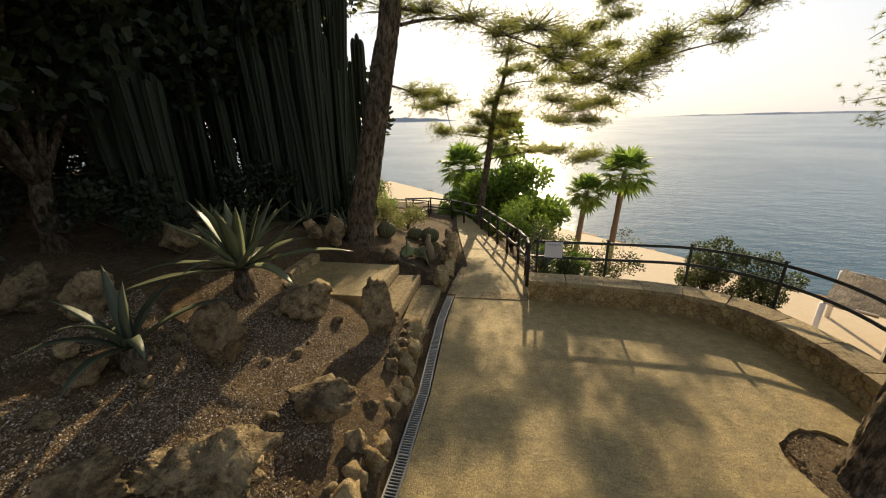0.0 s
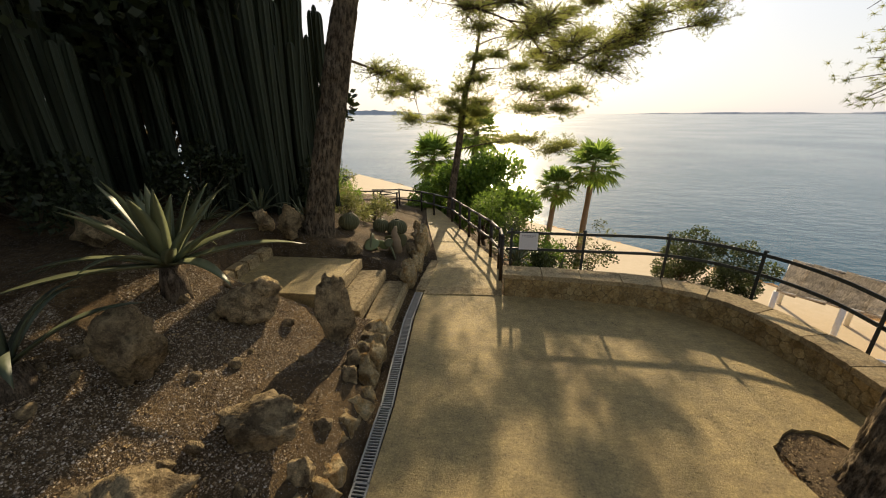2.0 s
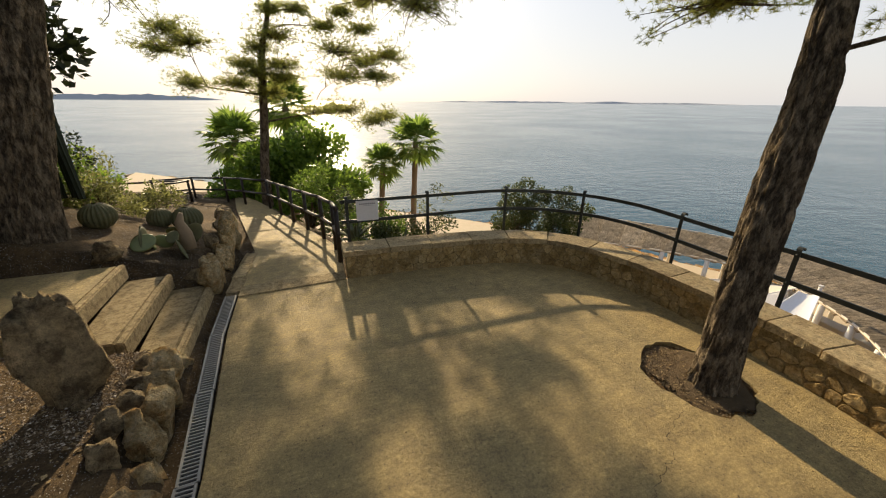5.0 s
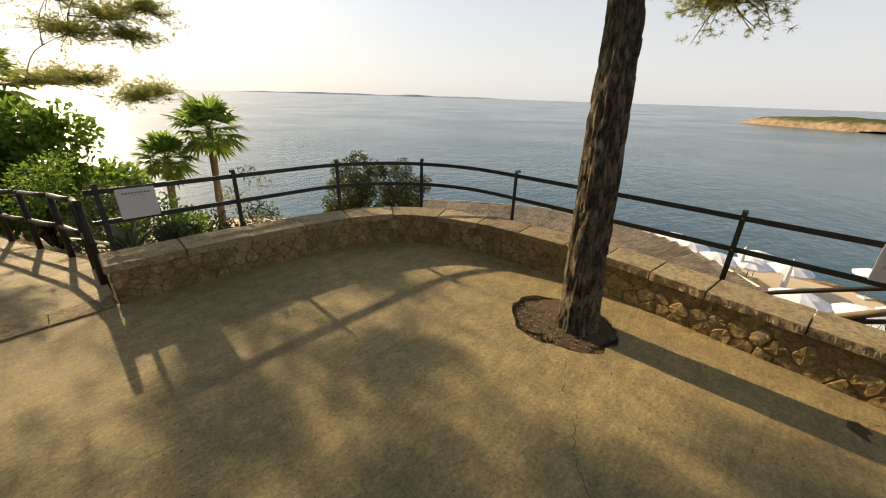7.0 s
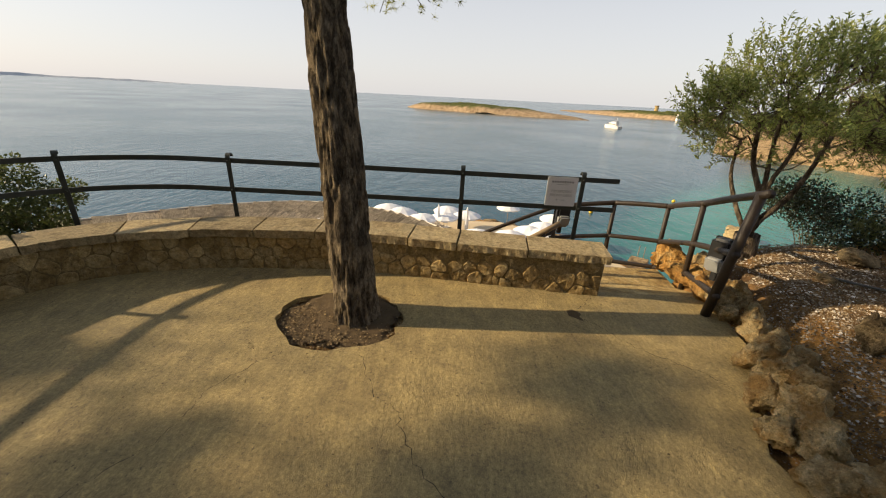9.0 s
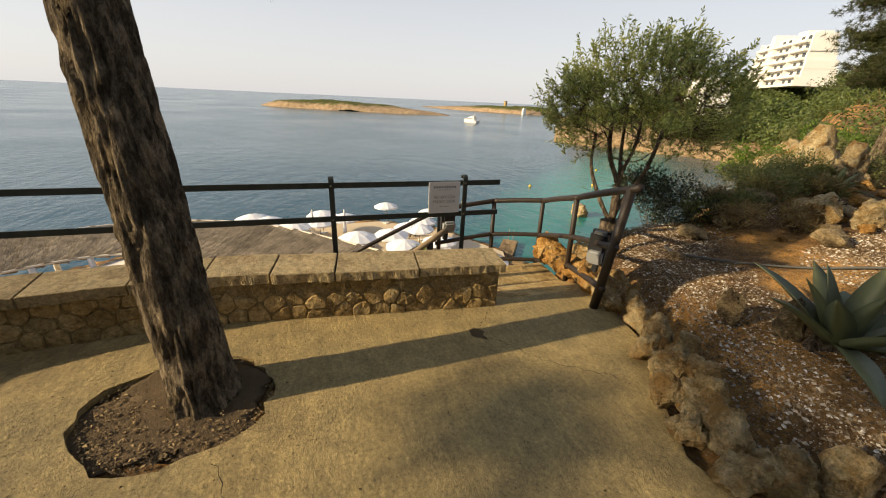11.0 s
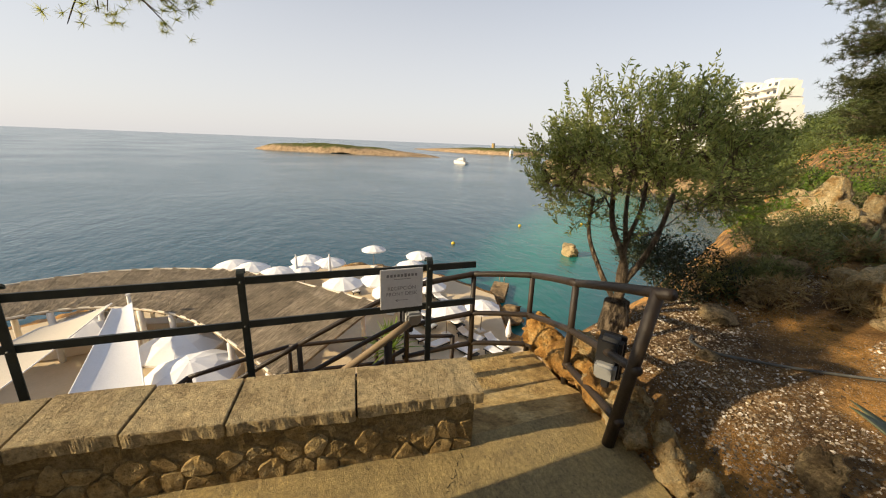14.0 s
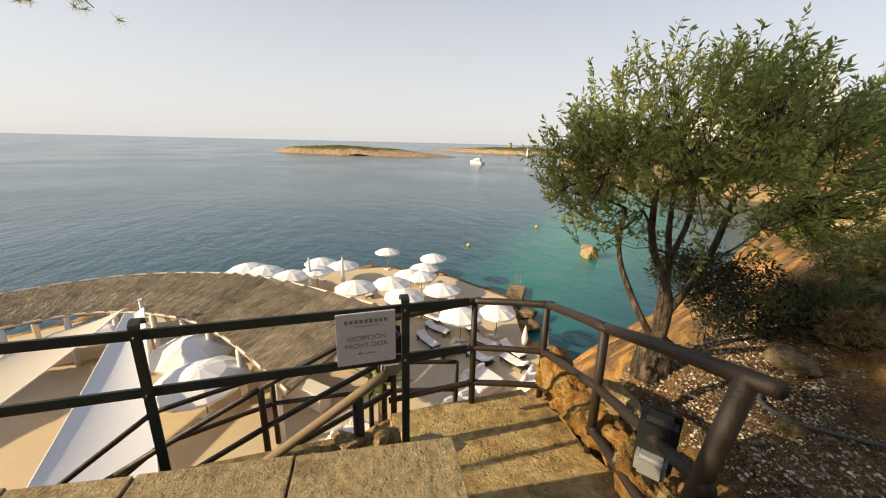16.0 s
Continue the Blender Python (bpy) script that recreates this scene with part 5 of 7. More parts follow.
def fan_palm(x, y, z, height, crown, seed, lean=0.0, label="slender fan palm with a ragged green crown"):
    rng = random.Random(seed)
    ob = thing("fan_palm", label, "palm", pose(x, y, z), group="fan palms below the terrace")
    v, f = [], []
    pts = spline([(0, 0, 0), (lean * 0.3, 0, height * 0.4), (lean, 0.05, height)], 12)
    tube(v, f, pts, [0.20 - 0.05 * i / 11 + (0.02 if i % 2 else 0) for i in range(12)], 12, True, 0.08, rng)
    part("trunk", (v, f), M_LOG, ob, "pale fibrous trunk", True)
    top = pts[-1]
    for i in range(38):
        t = i / 38
        az, el = i * 2.39996, radians(80 - 125 * t + rng.uniform(-8, 8))
        stem = crown * rng.uniform(0.42, 0.55)
        d = Vector((math.cos(az) * math.cos(el), math.sin(az) * math.cos(el), math.sin(el)))
        q = top + d * stem + Vector((0, 0, -0.05 * stem))
        v, f = [], []
        tube(v, f, [top, top + d * stem * 0.5 + Vector((0, 0, 0.03)), q], [0.018, 0.014, 0.010], 4)
        side = d.cross(Vector((0, 0, 1)))
        side = side.normalized() if side.length > 0.05 else Vector((1, 0, 0))
        nrm = side.cross(d).normalized()
        n = 15
        for k in range(n):
            w = radians(-105 + 210 * k / (n - 1))
            g = (d * math.cos(w) + side * math.sin(w)).normalized()
            l = crown * rng.uniform(0.46, 0.6) * (1 - 0.15 * abs(w))
            o = g.cross(nrm).normalized() * 0.045 * crown
            b = len(v)
            tip = q + g * l + Vector((0, 0, -0.22 * l * rng.uniform(0.4, 1.5))) + nrm * rng.gauss(0, 0.03)
            v += [q, q + g * l * 0.5 + o + nrm * 0.02, tip, q + g * l * 0.5 - o + nrm * 0.02]
            f.append((b, b + 1, b + 2, b + 3))
        part("frond", (v, f), M_PALM, ob)
    return ob


fan_palm(7.0, 22.3, -8.0, 8.2, 2.0, 1, 0.35)
fan_palm(4.9, 22.7, -8.0, 6.9, 1.6, 2, 0.45, "smaller fan palm leaning slightly beside its neighbour")
fan_palm(-2.4, 21.8, -6.0, 6.6, 1.9, 3, 0.0, "fan palm behind the slender pine")
fan_palm(0.0, 22.0, -6.0, 8.2, 1.9, 4, 0.2, "tall fan palm with bare trunk behind the pine")

dense_tree("broadleaf_tree", "bright green broad-leaved tree below the path railing", 0.8, 17.2, 5.0, 2.5, 15000, 501, M_BROADLEAF, 0.22, 0.07, 0.12, 0.25, -3.6, lobes=22)
dense_tree("broadleaf_tree", "leafy green tree with sunlit crown beyond the fence", -1.4, 18.6, 4.9, 2.2, 8000, 502, M_BROADLEAF, 0.22, 0.07, 0.10, 0.25, -4.2, lobes=16)
dense_tree("lentisk_bush", "twiggy green bush growing through the railing behind the wall", 5.0, 6.15, 1.55, 0.55, 9000, 503, M_BUSH, 0.05, 0.014, 0.025, 0.15, -0.30, "shrub", lobes=20)
dense_tree("lentisk_bush", "small leafy bush behind the curved end of the wall", 5.75, 5.75, 1.5, 0.55, 8000, 504, M_BUSH, 0.05, 0.014, 0.022, 0.15, -0.35, "shrub", lobes=16)
for i, (x, y, h, r, c) in enumerate(((2.1, 6.6, 1.15, 0.5, 4200), (2.8, 6.7, 1.05, 0.55, 4600), (3.5, 6.7, 1.0, 0.5, 4200), (2.4, 8.2, 2.0, 0.8, 3000), (1.9, 10.0, 2.6, 0.9, 3000), (1.2, 12.3, 2.8, 1.0, 3000), (3.6, 8.6, 2.2, 0.9, 2800), (4.3, 7.6, 1.4, 0.6, 2000))):
    dense_tree("hillside_shrub", "leafy green shrub on the slope below the wall", x, y, h, r, c, 510 + i, (M_BUSH, M_BROADLEAF)[i % 2], 0.08, 0.022, 0.02, 0.2, min(land(x, y), -0.3), "shrub", lobes=14, group="shrubs on the northern slope")
dense_tree("wispy_bush", "thin wispy bush in front of the palms", 3.6, 7.6, 1.9, 0.45, 500, 520, M_SHRUB, 0.07, 0.012, 0.012, 0.2, -0.9, "shrub", lobes=10)
agave(1.9, 8.9, land(1.9, 8.9) + 0.5, 16, 0.9, "grey agave with upright leaves beyond the fence", 12, M_AGAVE, 0.2, 0.05, 0.7)
agave(1.75, 7.4, land(1.75, 7.4) + 0.25, 14, 0.8, "agave with pale curling leaves beside the wall", 13, M_AGAVE, 0.2, 0.05, 1.2)
agave(2.7, 7.2, land(2.7, 7.2) + 0.3, 12, 0.85, "agave with spiky leaves below the sign", 14, M_AGAVE, 0.2, 0.04, 0.4)
for i, (x, y, h, r, c, m_) in enumerate(((-4.6, 10.6, 2.4, 0.9, 3000, M_DARKLEAF), (-4.0, 10.2, 1.5, 0.9, 2600, M_BROADLEAF), (-3.3, 9.4, 0.9, 0.7, 1800, M_SHRUB), (-2.9, 10.8, 0.9, 0.7, 1800, M_SHRUB), (-5.2, 12.2, 2.2, 1.1, 2600, M_SHRUB))):
    dense_tree("garden_shrub", "green shrub beside the path in morning sun", x, y, h, r, c, 530 + i, m_, 0.09, 0.022, 0.03, 0.15, None, "shrub", lobes=14)

# ---- head of the stairs and the eastern bed ----
head = thing("stair_landing", "worn stone landing and steps leading down from the terrace", "steps", kind="structure")
bm = slab([(5.12, -2.15), (5.80, -2.2), (5.77, -0.93), (5.12, -0.95)], -0.004, 0.5, 0.012)
for v in bm.verts:
    v.co.z -= 0.33 * max(v.co.x - 5.13, 0)
part("landing", bm, M_LANDING, head)
part("landing", slab([(5.76, -2.25), (6.40, -2.3), (6.40, -0.9), (5.73, -0.88)], -0.25, 0.5, 0.02), M_LANDING, head)
part("landing", slab([(6.38, -2.4), (7.0, -2.4), (7.0, -0.9), (6.38, -0.9)], -0.62, 0.6, 0.02), M_LANDING, head)
for i in range(9):
    y = -0.90 + 0.32 * i
    part("step", slab([(6.28, y), (6.98, y), (6.98, y + 0.34), (6.28, y + 0.34)], -0.80 - 0.18 * i, 0.4, 0.015), M_PAVING, head)


def leaning_post(ob, a, b, r=0.045):
    v, f = [], []
    tube(v, f, [a, Vector(a).lerp(Vector(b), 0.5), b], [r * 1.05, r, r * 0.97], 12)
    part("post", (v, f), M_WOOD, ob, smooth=True)


def log(ob, a, b, r, mat=None, name="rail"):
    v, f = [], []
    tube(v, f, spline([a, Vector(a).lerp(Vector(b), 0.5) + Vector((0, 0, 0.008)), b], 7), [r, r * 1.03, r * 0.97, r, r * 1.02, r * 0.96, r], 12)
    part(name, (v, f), mat or M_WOOD, ob, smooth=True)


fence = thing("wooden_fence", "dark-stained log railing guarding the head of the stairs", "railing")
P = [((4.78, -1.86, -0.05), (4.61, -1.83, 1.25)), ((5.66, -2.18, -0.20), (5.56, -2.06, 0.93)), ((6.66, -2.40, -0.6), (6.52, -2.28, 0.64)), ((6.93, -1.76, -0.65), (6.97, -1.76, 0.54)),
     ((7.02, -0.95, -0.75), (7.04, -0.95, 0.42))]
for i, (a, b) in enumerate(P):
    leaning_post(fence, a, b, 0.042 if i == 0 else 0.031)
for a, b in zip(P, P[1:]):
    for t in (0.985, 0.56, 0.22):
        p, q = Vector(a[0]).lerp(Vector(a[1]), t), Vector(b[0]).lerp(Vector(b[1]), t)
        d = (q - p).normalized()
        first = a is P[0]
        log(fence, p - d * (0.12 if first and t > 0.9 else 0.06), q + d * 0.05, 0.034 if t > 0.9 else 0.031)
stair_rail = thing("stair_fence", "lower flight of dark log railings descending behind the wall", "railing")
Q = [(7.02, -0.95, 0.42), (7.05, 0.25, -0.15), (7.08, 1.45, -0.80), (7.1, 2.65, -1.45)]
for i, (x, y, z) in enumerate(Q):
    leaning_post(stair_rail, (x, y, z - 1.15), (x, y, z), 0.03)
for a, b in zip(Q, Q[1:]):
    for dz in (0.0, -0.42, -0.8):
        log(stair_rail, Vector(a) + Vector((0, 0, dz)), Vector(b) + Vector((0, 0, dz)), 0.028)
lower = thing("lower_fence", "lower landing's log railings seen over the wall", "railing")
L = [(8.6, -2.2, -1.25), (8.9, -0.9, -1.25), (9.0, 0.5, -1.25), (8.6, 1.8, -1.3), (7.6, 3.2, -2.0)]
for x, y, z in L:
    leaning_post(lower, (x, y, z - 1.2), (x, y, z), 0.038)
for a, b in zip(L, L[1:]):
    for dz in (0.0, -0.5):
        log(lower, Vector(a) + Vector((0, 0, dz)), Vector(b) + Vector((0, 0, dz)), 0.034)
pale = thing("log_handrail", "pale peeled-log handrail slanting down the stairs", "handrail")
log(pale, (6.15, -0.75, 0.42), (6.12, 0.75, -0.55), 0.035, M_LOG, "pole")
leaning_post(pale, (6.12, 0.45, -1.6), (6.12, 0.45, -0.35), 0.04)
leaning_post(pale, (6.15, -0.55, -1.0), (6.15, -0.55, 0.30), 0.04)
log(pale, (6.14, -0.7, -0.10), (6.1, 0.9, -1.15), 0.04, M_WOOD, "lower_pole")


def box_lamp(m):
    ob = thing("box_lamp", "black wall-box lamp with a milky lens strapped to the fence", "lamp", m, group="black path lamps")
    # a deep rounded box, its front cut back towards the top and the bottom
    bm = cbox((0, 0.0, 0.02), (0.17, 0.17, 0.34), None, 0.028)
    for v in bm.verts:
        if v.co.y < -0.03:
            v.co.y += 0.055 * abs(v.co.z - 0.03) / 0.17
    part("housing", bm, M_PLASTIC, ob)
    bm = cbox((0, -0.035, -0.07), (0.145, 0.13, 0.15), None, 0.02)
    for v in bm.verts:
        if v.co.y < -0.05:
            v.co.y += 0.045 * max(-0.02 - v.co.z, 0) / 0.12
    part("lens", bm, M_LENS, ob, "milky plastic lens")
    part("backplate", cbox((0, 0.095, 0.0), (0.19, 0.02, 0.38), None, 0.008), M_PLASTIC, ob)
    part("bracket", cbox((0, 0.08, -0.2), (0.06, 0.05, 0.14), None, 0.01), M_PLASTIC, ob)
    return ob


box_lamp(pose(5.00, -1.96, 0.52, 0, 0, 215))
low_wall = thing("retaining_wall", "rough stone retaining wall topped with broken blocks beside the stairs", "wall", kind="structure")
part("core", cbox((6.14, 0.9, -1.35), (0.2, 3.5, 2.5), None, 0.02), M_MORTAR, low_wall)
rng = random.Random(55)
for i in range(15):
    bm = rock_mesh((0.13, rng.uniform(0.10, 0.15), rng.uniform(0.07, 0.13)), 820 + i, 3, 0.3)
    bmesh.ops.translate(bm, vec=(6.13 + rng.uniform(-0.03, 0.03), -0.70 + i * 0.23, -0.18 - 0.03 * i), verts=bm.verts[:])
    part("stone", bm, M_BORDER, low_wall)
for i in range(11):
    t = i / 10
    s_ = rng.uniform(0.17, 0.26)
    boulder(4.98 + 1.55 * t, -2.16 - 0.26 * t + rng.uniform(-0.05, 0.05), (s_ * 1.2, s_ * 0.8, s_ * rng.uniform(0.7, 1.15)), 840 + i, rng.uniform(0, 180), rng.uniform(-10, 10), "crumbling orange earth rock below the fence", M_EARTH, 0.2, 4, -0.06 - 0.16 * t, "earth_rock")


box_lamp(pose(6.25, -0.80, 0.50, 0, 0, -90))


def olive():
    rng = random.Random(17)
    ob = thing("olive_tree", "small multi-stemmed wild olive with silvery green leaves at the cliff edge", "tree", pose(5.95, -2.98, land(5.95, -2.98) - 0.1))
    v, f = [], []
    tube(v, f, [(0, 0, 0), (0.0, 0.0, 0.15), (0.02, 0, 0.34)], [0.17, 0.14, 0.12], 14, True, 0.12, rng)
    part("trunk", (v, f), M_BARK2, ob, "gnarled forked trunk", True)
    stems = [([(0, 0, 0.3), (-0.12, 0.10, 0.55), (-0.16, 0.18, 0.85), (-0.05, 0.30, 1.2), (-0.12, 0.42, 1.6)], 0.06),
             ([(0, 0, 0.3), (0.02, 0.02, 0.6), (-0.03, 0.06, 0.95), (0.05, 0.05, 1.3), (0.0, 0.12, 1.75)], 0.05),
             ([(0.02, 0, 0.3), (0.10, -0.16, 0.5), (0.10, -0.35, 0.72), (0.02, -0.42, 1.05), (0.0, -0.5, 1.5)], 0.065),
             ([(0.02, 0, 0.3), (0.12, -0.1, 0.6), (0.2, -0.2, 0.95), (0.18, -0.3, 1.3), (0.2, -0.3, 1.8)], 0.05),
             ([(0.02, 0, 0.3), (0.2, 0.1, 0.6), (0.35, 0.2, 1.0), (0.3, 0.25, 1.4)], 0.045)]
    wood, small = [], []
    for pts, r in stems:
        pts = spline(pts, 12)
        v, f = [], []
        r *= 0.72
        tube(v, f, pts, [r * (1 - 0.55 * i / 11) for i in range(12)], 9, True, 0.10, rng)
        part("stem", (v, f), M_BARK2, ob, smooth=True)
        wood += pts[5:]
    # boughs first, then shoots that end in upright sprays of narrow leaves
    for i in range(46):
        w, u = 2.39996 * i, (i + 0.5) / 46
        e = Vector((math.cos(w) * math.sqrt(u), math.sin(w) * math.sqrt(u), rng.uniform(-0.55, 0.8)))
        c = Vector((0.04 + e.x * 0.85, -0.08 + e.y * 0.95, 1.66 + e.z * 0.62 * (1.2 - 0.5 * u)))
        p = min(wood, key=lambda q: (q - c).length + 1.2 * max(q.z - c.z + 0.15, 0))
        mid = p.lerp(c, 0.5) + Vector((rng.gauss(0, 0.07), rng.gauss(0, 0.07), rng.gauss(-0.02, 0.05)))
        line = spline([p, mid, c], 8)
        small.append((line, [0.011, 0.010, 0.009, 0.008, 0.0065, 0.005, 0.004, 0.003]))
        wood += line[3:]
    places = []
    for i in range(2300):
        d = Vector((rng.gauss(0, 1), rng.gauss(0, 1), rng.gauss(0.1, 0.9))).normalized()
        k = rng.uniform(0.3, 1.0) ** 0.5
        c = Vector((0.04 + d.x * 0.98 * k, -0.10 + d.y * 1.14 * k, 1.68 + d.z * 0.82 * k))
        if noise.noise(c * 2.6) < -0.03 or c.z < 1.12 + 0.25 * rng.random():
            continue
        way = (d * 0.7 + Vector((rng.gauss(0, 0.4), rng.gauss(0, 0.4), rng.gauss(0.75, 0.35)))).normalized()
        l = rng.uniform(0.14, 0.30)
        base = min(wood, key=lambda q: (q - c).length)
        if (base - c).length < 0.45:
            small.append(([base, base.lerp(c, 0.6) + Vector((0, 0, -0.02)), c], [0.0036, 0.0028, 0.002]))
        small.append(([c, c + way * l], [0.002, 0.001]))
        for j in range(22):
            q = c + way * l * j / 21
            side = way.cross(Vector((rng.gauss(0, 1), rng.gauss(0, 1), rng.gauss(0, 1)))).normalized()
            places.append((q, (way * 0.9 + side * 0.9) * 1.6))
    part("branchwork", tubes(small, 5), M_BARK2, ob, smooth=True)
    part("crown", leaves(places, rng, 0.056, 0.0085, 0.1), M_OLIVE, ob)


olive()
boulder(6.2, -2.85, (0.16, 0.12, 0.16), 205, 10, 0, "stump-like stone at the foot of the olive", M_ROCK)
for i, (x, y, a, b, c, sd, lab) in enumerate((
        (5.75, -2.45, 0.34, 0.16, 0.20, 210, "orange earthy rock beside the landing"), (6.3, -2.6, 0.30, 0.2, 0.18, 211, "orange rock at the turn of the stairs"),
        (5.2, -2.25, 0.34, 0.18, 0.16, 212, "orange earthy rock below the fence"), (4.96, -5.3, 0.28, 0.24, 0.28, 213, "rounded orange boulder on the slope"),
        (4.6, -5.5, 0.24, 0.22, 0.25, 214, "pale orange boulder on the slope"), (5.3, -5.7, 0.24, 0.2, 0.14, 215, "flat slab of orange rock"),
        (7.2, -9.3, 0.5, 0.4, 0.4, 216, "heap of pale weathered rock"), (6.5, -8.8, 0.4, 0.35, 0.25, 217, "grey rock ledge on the slope"), (7.6, -10.6, 0.6, 0.5, 0.45, 218, "pale rock outcrop among bushes"),
        (5.6, -4.6, 0.24, 0.16, 0.10, 219, "low flat rock at the cliff edge"), (5.75, -5.3, 0.28, 0.2, 0.16, 220, "grey rock ledge above the cove"), (6.1, -7.5, 0.36, 0.3, 0.25, 221, "broad grey rock ledge"),
        (5.05, -3.15, 0.13, 0.09, 0.07, 222, "small pale stone beside the hose"), (5.5, -3.9, 0.3, 0.2, 0.1, 223, "thin flat stone on the gravel"),
        (3.62, -2.65, 0.14, 0.12, 0.2, 224, "grey stone beside the agave"), (3.95, -2.45, 0.12, 0.12, 0.22, 225, "upright grey stone beside the agave"))):
    boulder(x, y, (a, b, c), sd, i * 37, 0, lab, M_BORDER if "orange" in lab else M_ROCK, 0.25, 4)
rng = random.Random(77)
RIM = [(4.86, -2.02), (4.62, -1.98), (4.38, -1.96), (4.16, -1.90), (3.98, -1.76), (3.78, -1.60), (3.58, -1.48), (3.40, -1.38), (3.20, -1.32), (3.02, -1.34), (2.86, -1.48), (2.70, -1.72), (2.58, -2.0), (2.5, -2.35)]
for i, (x, y) in enumerate(RIM):
    for k in range(2):
        s_ = rng.uniform(0.13, 0.20)
        boulder(x + rng.uniform(-0.06, 0.06), y - 0.12 * k + rng.uniform(-0.04, 0.04), (s_, s_ * 0.85, s_ * rng.uniform(0.7, 1.2)), 230 + 2 * i + k, rng.uniform(0, 180), rng.uniform(-12, 12), "rough pale stone edging the gravel bed", M_BORDER, 0.2, 4, 0.0 + 0.05 * k, "border_stone")
agave(3.38, -2.72, land(3.38, -2.72), 15, 0.70, "broad-leaved blue-green agave in the gravel bed", 31, M_AGAVE, 0.03, 0.085, 0.5)
agave(5.64, -6.72, land(5.64, -6.72), 20, 0.45, "yellow-striped agave on the rocky slope", 32, M_AGAVE_YELLOW, 0.0, 0.03, 0.7)
agave(4.2, -7.6, land(4.2, -7.6), 20, 0.5, "yellow-striped agave among rocks", 33, M_AGAVE_YELLOW, 0.0, 0.03, 0.7)
for i, (x, y, h, r, c, m_, lf) in enumerate(((6.25, -4.15, 1.75, 0.72, 11000, M_DARKLEAF, 0.045), (5.95, -5.7, 0.6, 0.5, 2600, M_SHRUB, 0.05), (6.2, -6.7, 0.6, 0.55, 2600, M_SHRUB, 0.05), (7.6, -8.0, 0.8, 0.6, 3200, M_BROADLEAF, 0.07),
                                         (6.4, -3.5, 0.35, 0.3, 700, M_BROADLEAF, 0.05), (7.6, -9.9, 0.9, 0.7, 3200, M_SHRUB, 0.07), (8.2, -11.4, 1.1, 0.8, 3200, M_BROADLEAF, 0.09), (6.6, -9.4, 0.7, 0.6, 2000, M_SHRUB, 0.06))):
    dense_tree("cliff_shrub", "scrubby green bush on the rocky slope", x, y, h, r, c, 600 + i, m_, lf, lf * 0.22, 0.02, 0.12, -0.35 if i == 0 else None, "shrub", lobes=16, group="bushes on the eastern slope")
pine("dark pine leaning over the rocky slope",
     [(7.2, -11.3, 0.4), (7.25, -11.3, 1.4), (7.1, -11.3, 2.4), (7.3, -11.4, 3.4), (7.4, -11.5, 4.6), (7.4, -11.6, 6.4)], [0.18, 0.13, 0.12, 0.11, 0.09, 0.05],
     [(7.5, -11.2, 3.0, 0.5), (7.6, -11.3, 3.6, 0.5), (7.1, -11.4, 3.8, 0.6), (7.7, -10.9, 4.4, 0.5), (6.9, -11.6, 4.8, 0.8), (6.3, -11.6, 4.1, 0.7), (6.5, -11.4, 3.1, 0.6),
      (7.5, -11.4, 5.4, 0.6), (5.7, -11.6, 4.7, 0.7), (5.6, -11.5, 3.6, 0.6), (6.4, -11.5, 5.5, 0.8), (8.1, -11.2, 4.2, 0.45), (8.0, -11.1, 3.4, 0.45), (8.2, -11.3, 5.2, 0.5), (7.9, -11.2, 2.7, 0.45)],
     44, 0.13, 20, 0.005, None, 40, 0.4, 0.0, M_DARKPINE)
for i, (x, y, a, h) in enumerate(((7.0, -8.5, 0.46, 0.62), (7.5, -8.9, 0.40, 0.58), (6.5, -8.8, 0.36, 0.5), (6.3, -7.7, 0.34, 0.34), (6.7, -7.1, 0.36, 0.34), (8.0, -9.6, 0.4, 0.5))):
    boulder(x, y, (a * 1.25, a, h), 950 + i, i * 53, 0, "pale ochre outcrop of rock on the wooded slope", M_BORDER, 0.2, 4)
rng = random.Random(91)
for i in range(34):
    y = rng.uniform(-10.5, -4.0)
    x = east_edge(y) - rng.uniform(0.1, 1.9)
    s_ = rng.uniform(0.06, 0.19)
    boulder(x, y, (s_ * 1.3, s_, s_ * rng.uniform(0.5, 0.9)), 860 + i, rng.uniform(0, 180), 0, "jagged weathered stone on the rocky slope", M_ROCK if i % 3 else M_EARTH, 0.25, 3)
for i in range(14):
    y = rng.uniform(-10, -4.3)
    x = east_edge(y) - rng.uniform(-0.1, 1.3)
    dense_tree("dry_tussock", "dry straw-coloured tussock among the rocks", x, y, rng.uniform(0.25, 0.5), rng.uniform(0.2, 0.38), 900, 880 + i, M_STRAW if i % 2 else M_SHRUB, 0.11, 0.006, 0.012, 0.1, None, "shrub", lobes=10, group="tussocks on the eastern slope")
for i in range(14):
    y = rng.uniform(-17, -9.6)
    x = east_edge(y) - rng.uniform(-0.6, 3.6)
    dense_tree("cliff_shrub", "low green scrub bush between the rocks", x, y, rng.uniform(0.5, 1.1), rng.uniform(0.4, 0.85), 2000, 920 + i, (M_BUSH, M_SHRUB, M_BROADLEAF)[i % 3], 0.07, 0.018, 0.02, 0.1, None, "shrub", lobes=12, group="bushes on the eastern slope")
hose = thing("garden_hose", "grey hose lying across the gravel bed", "hose")
pts = [(x, y, land(x, y) + 0.03) for x, y in ((5.35, -3.35), (5.25, -3.2), (5.05, -3.22), (4.8, -3.45), (4.5, -3.72), (4.2, -3.95), (3.9, -4.2), (3.4, -4.7))]
part("pipe", tubes([(spline(pts, 30), 0.012)], 8), M_HOSE, hose, smooth=True)


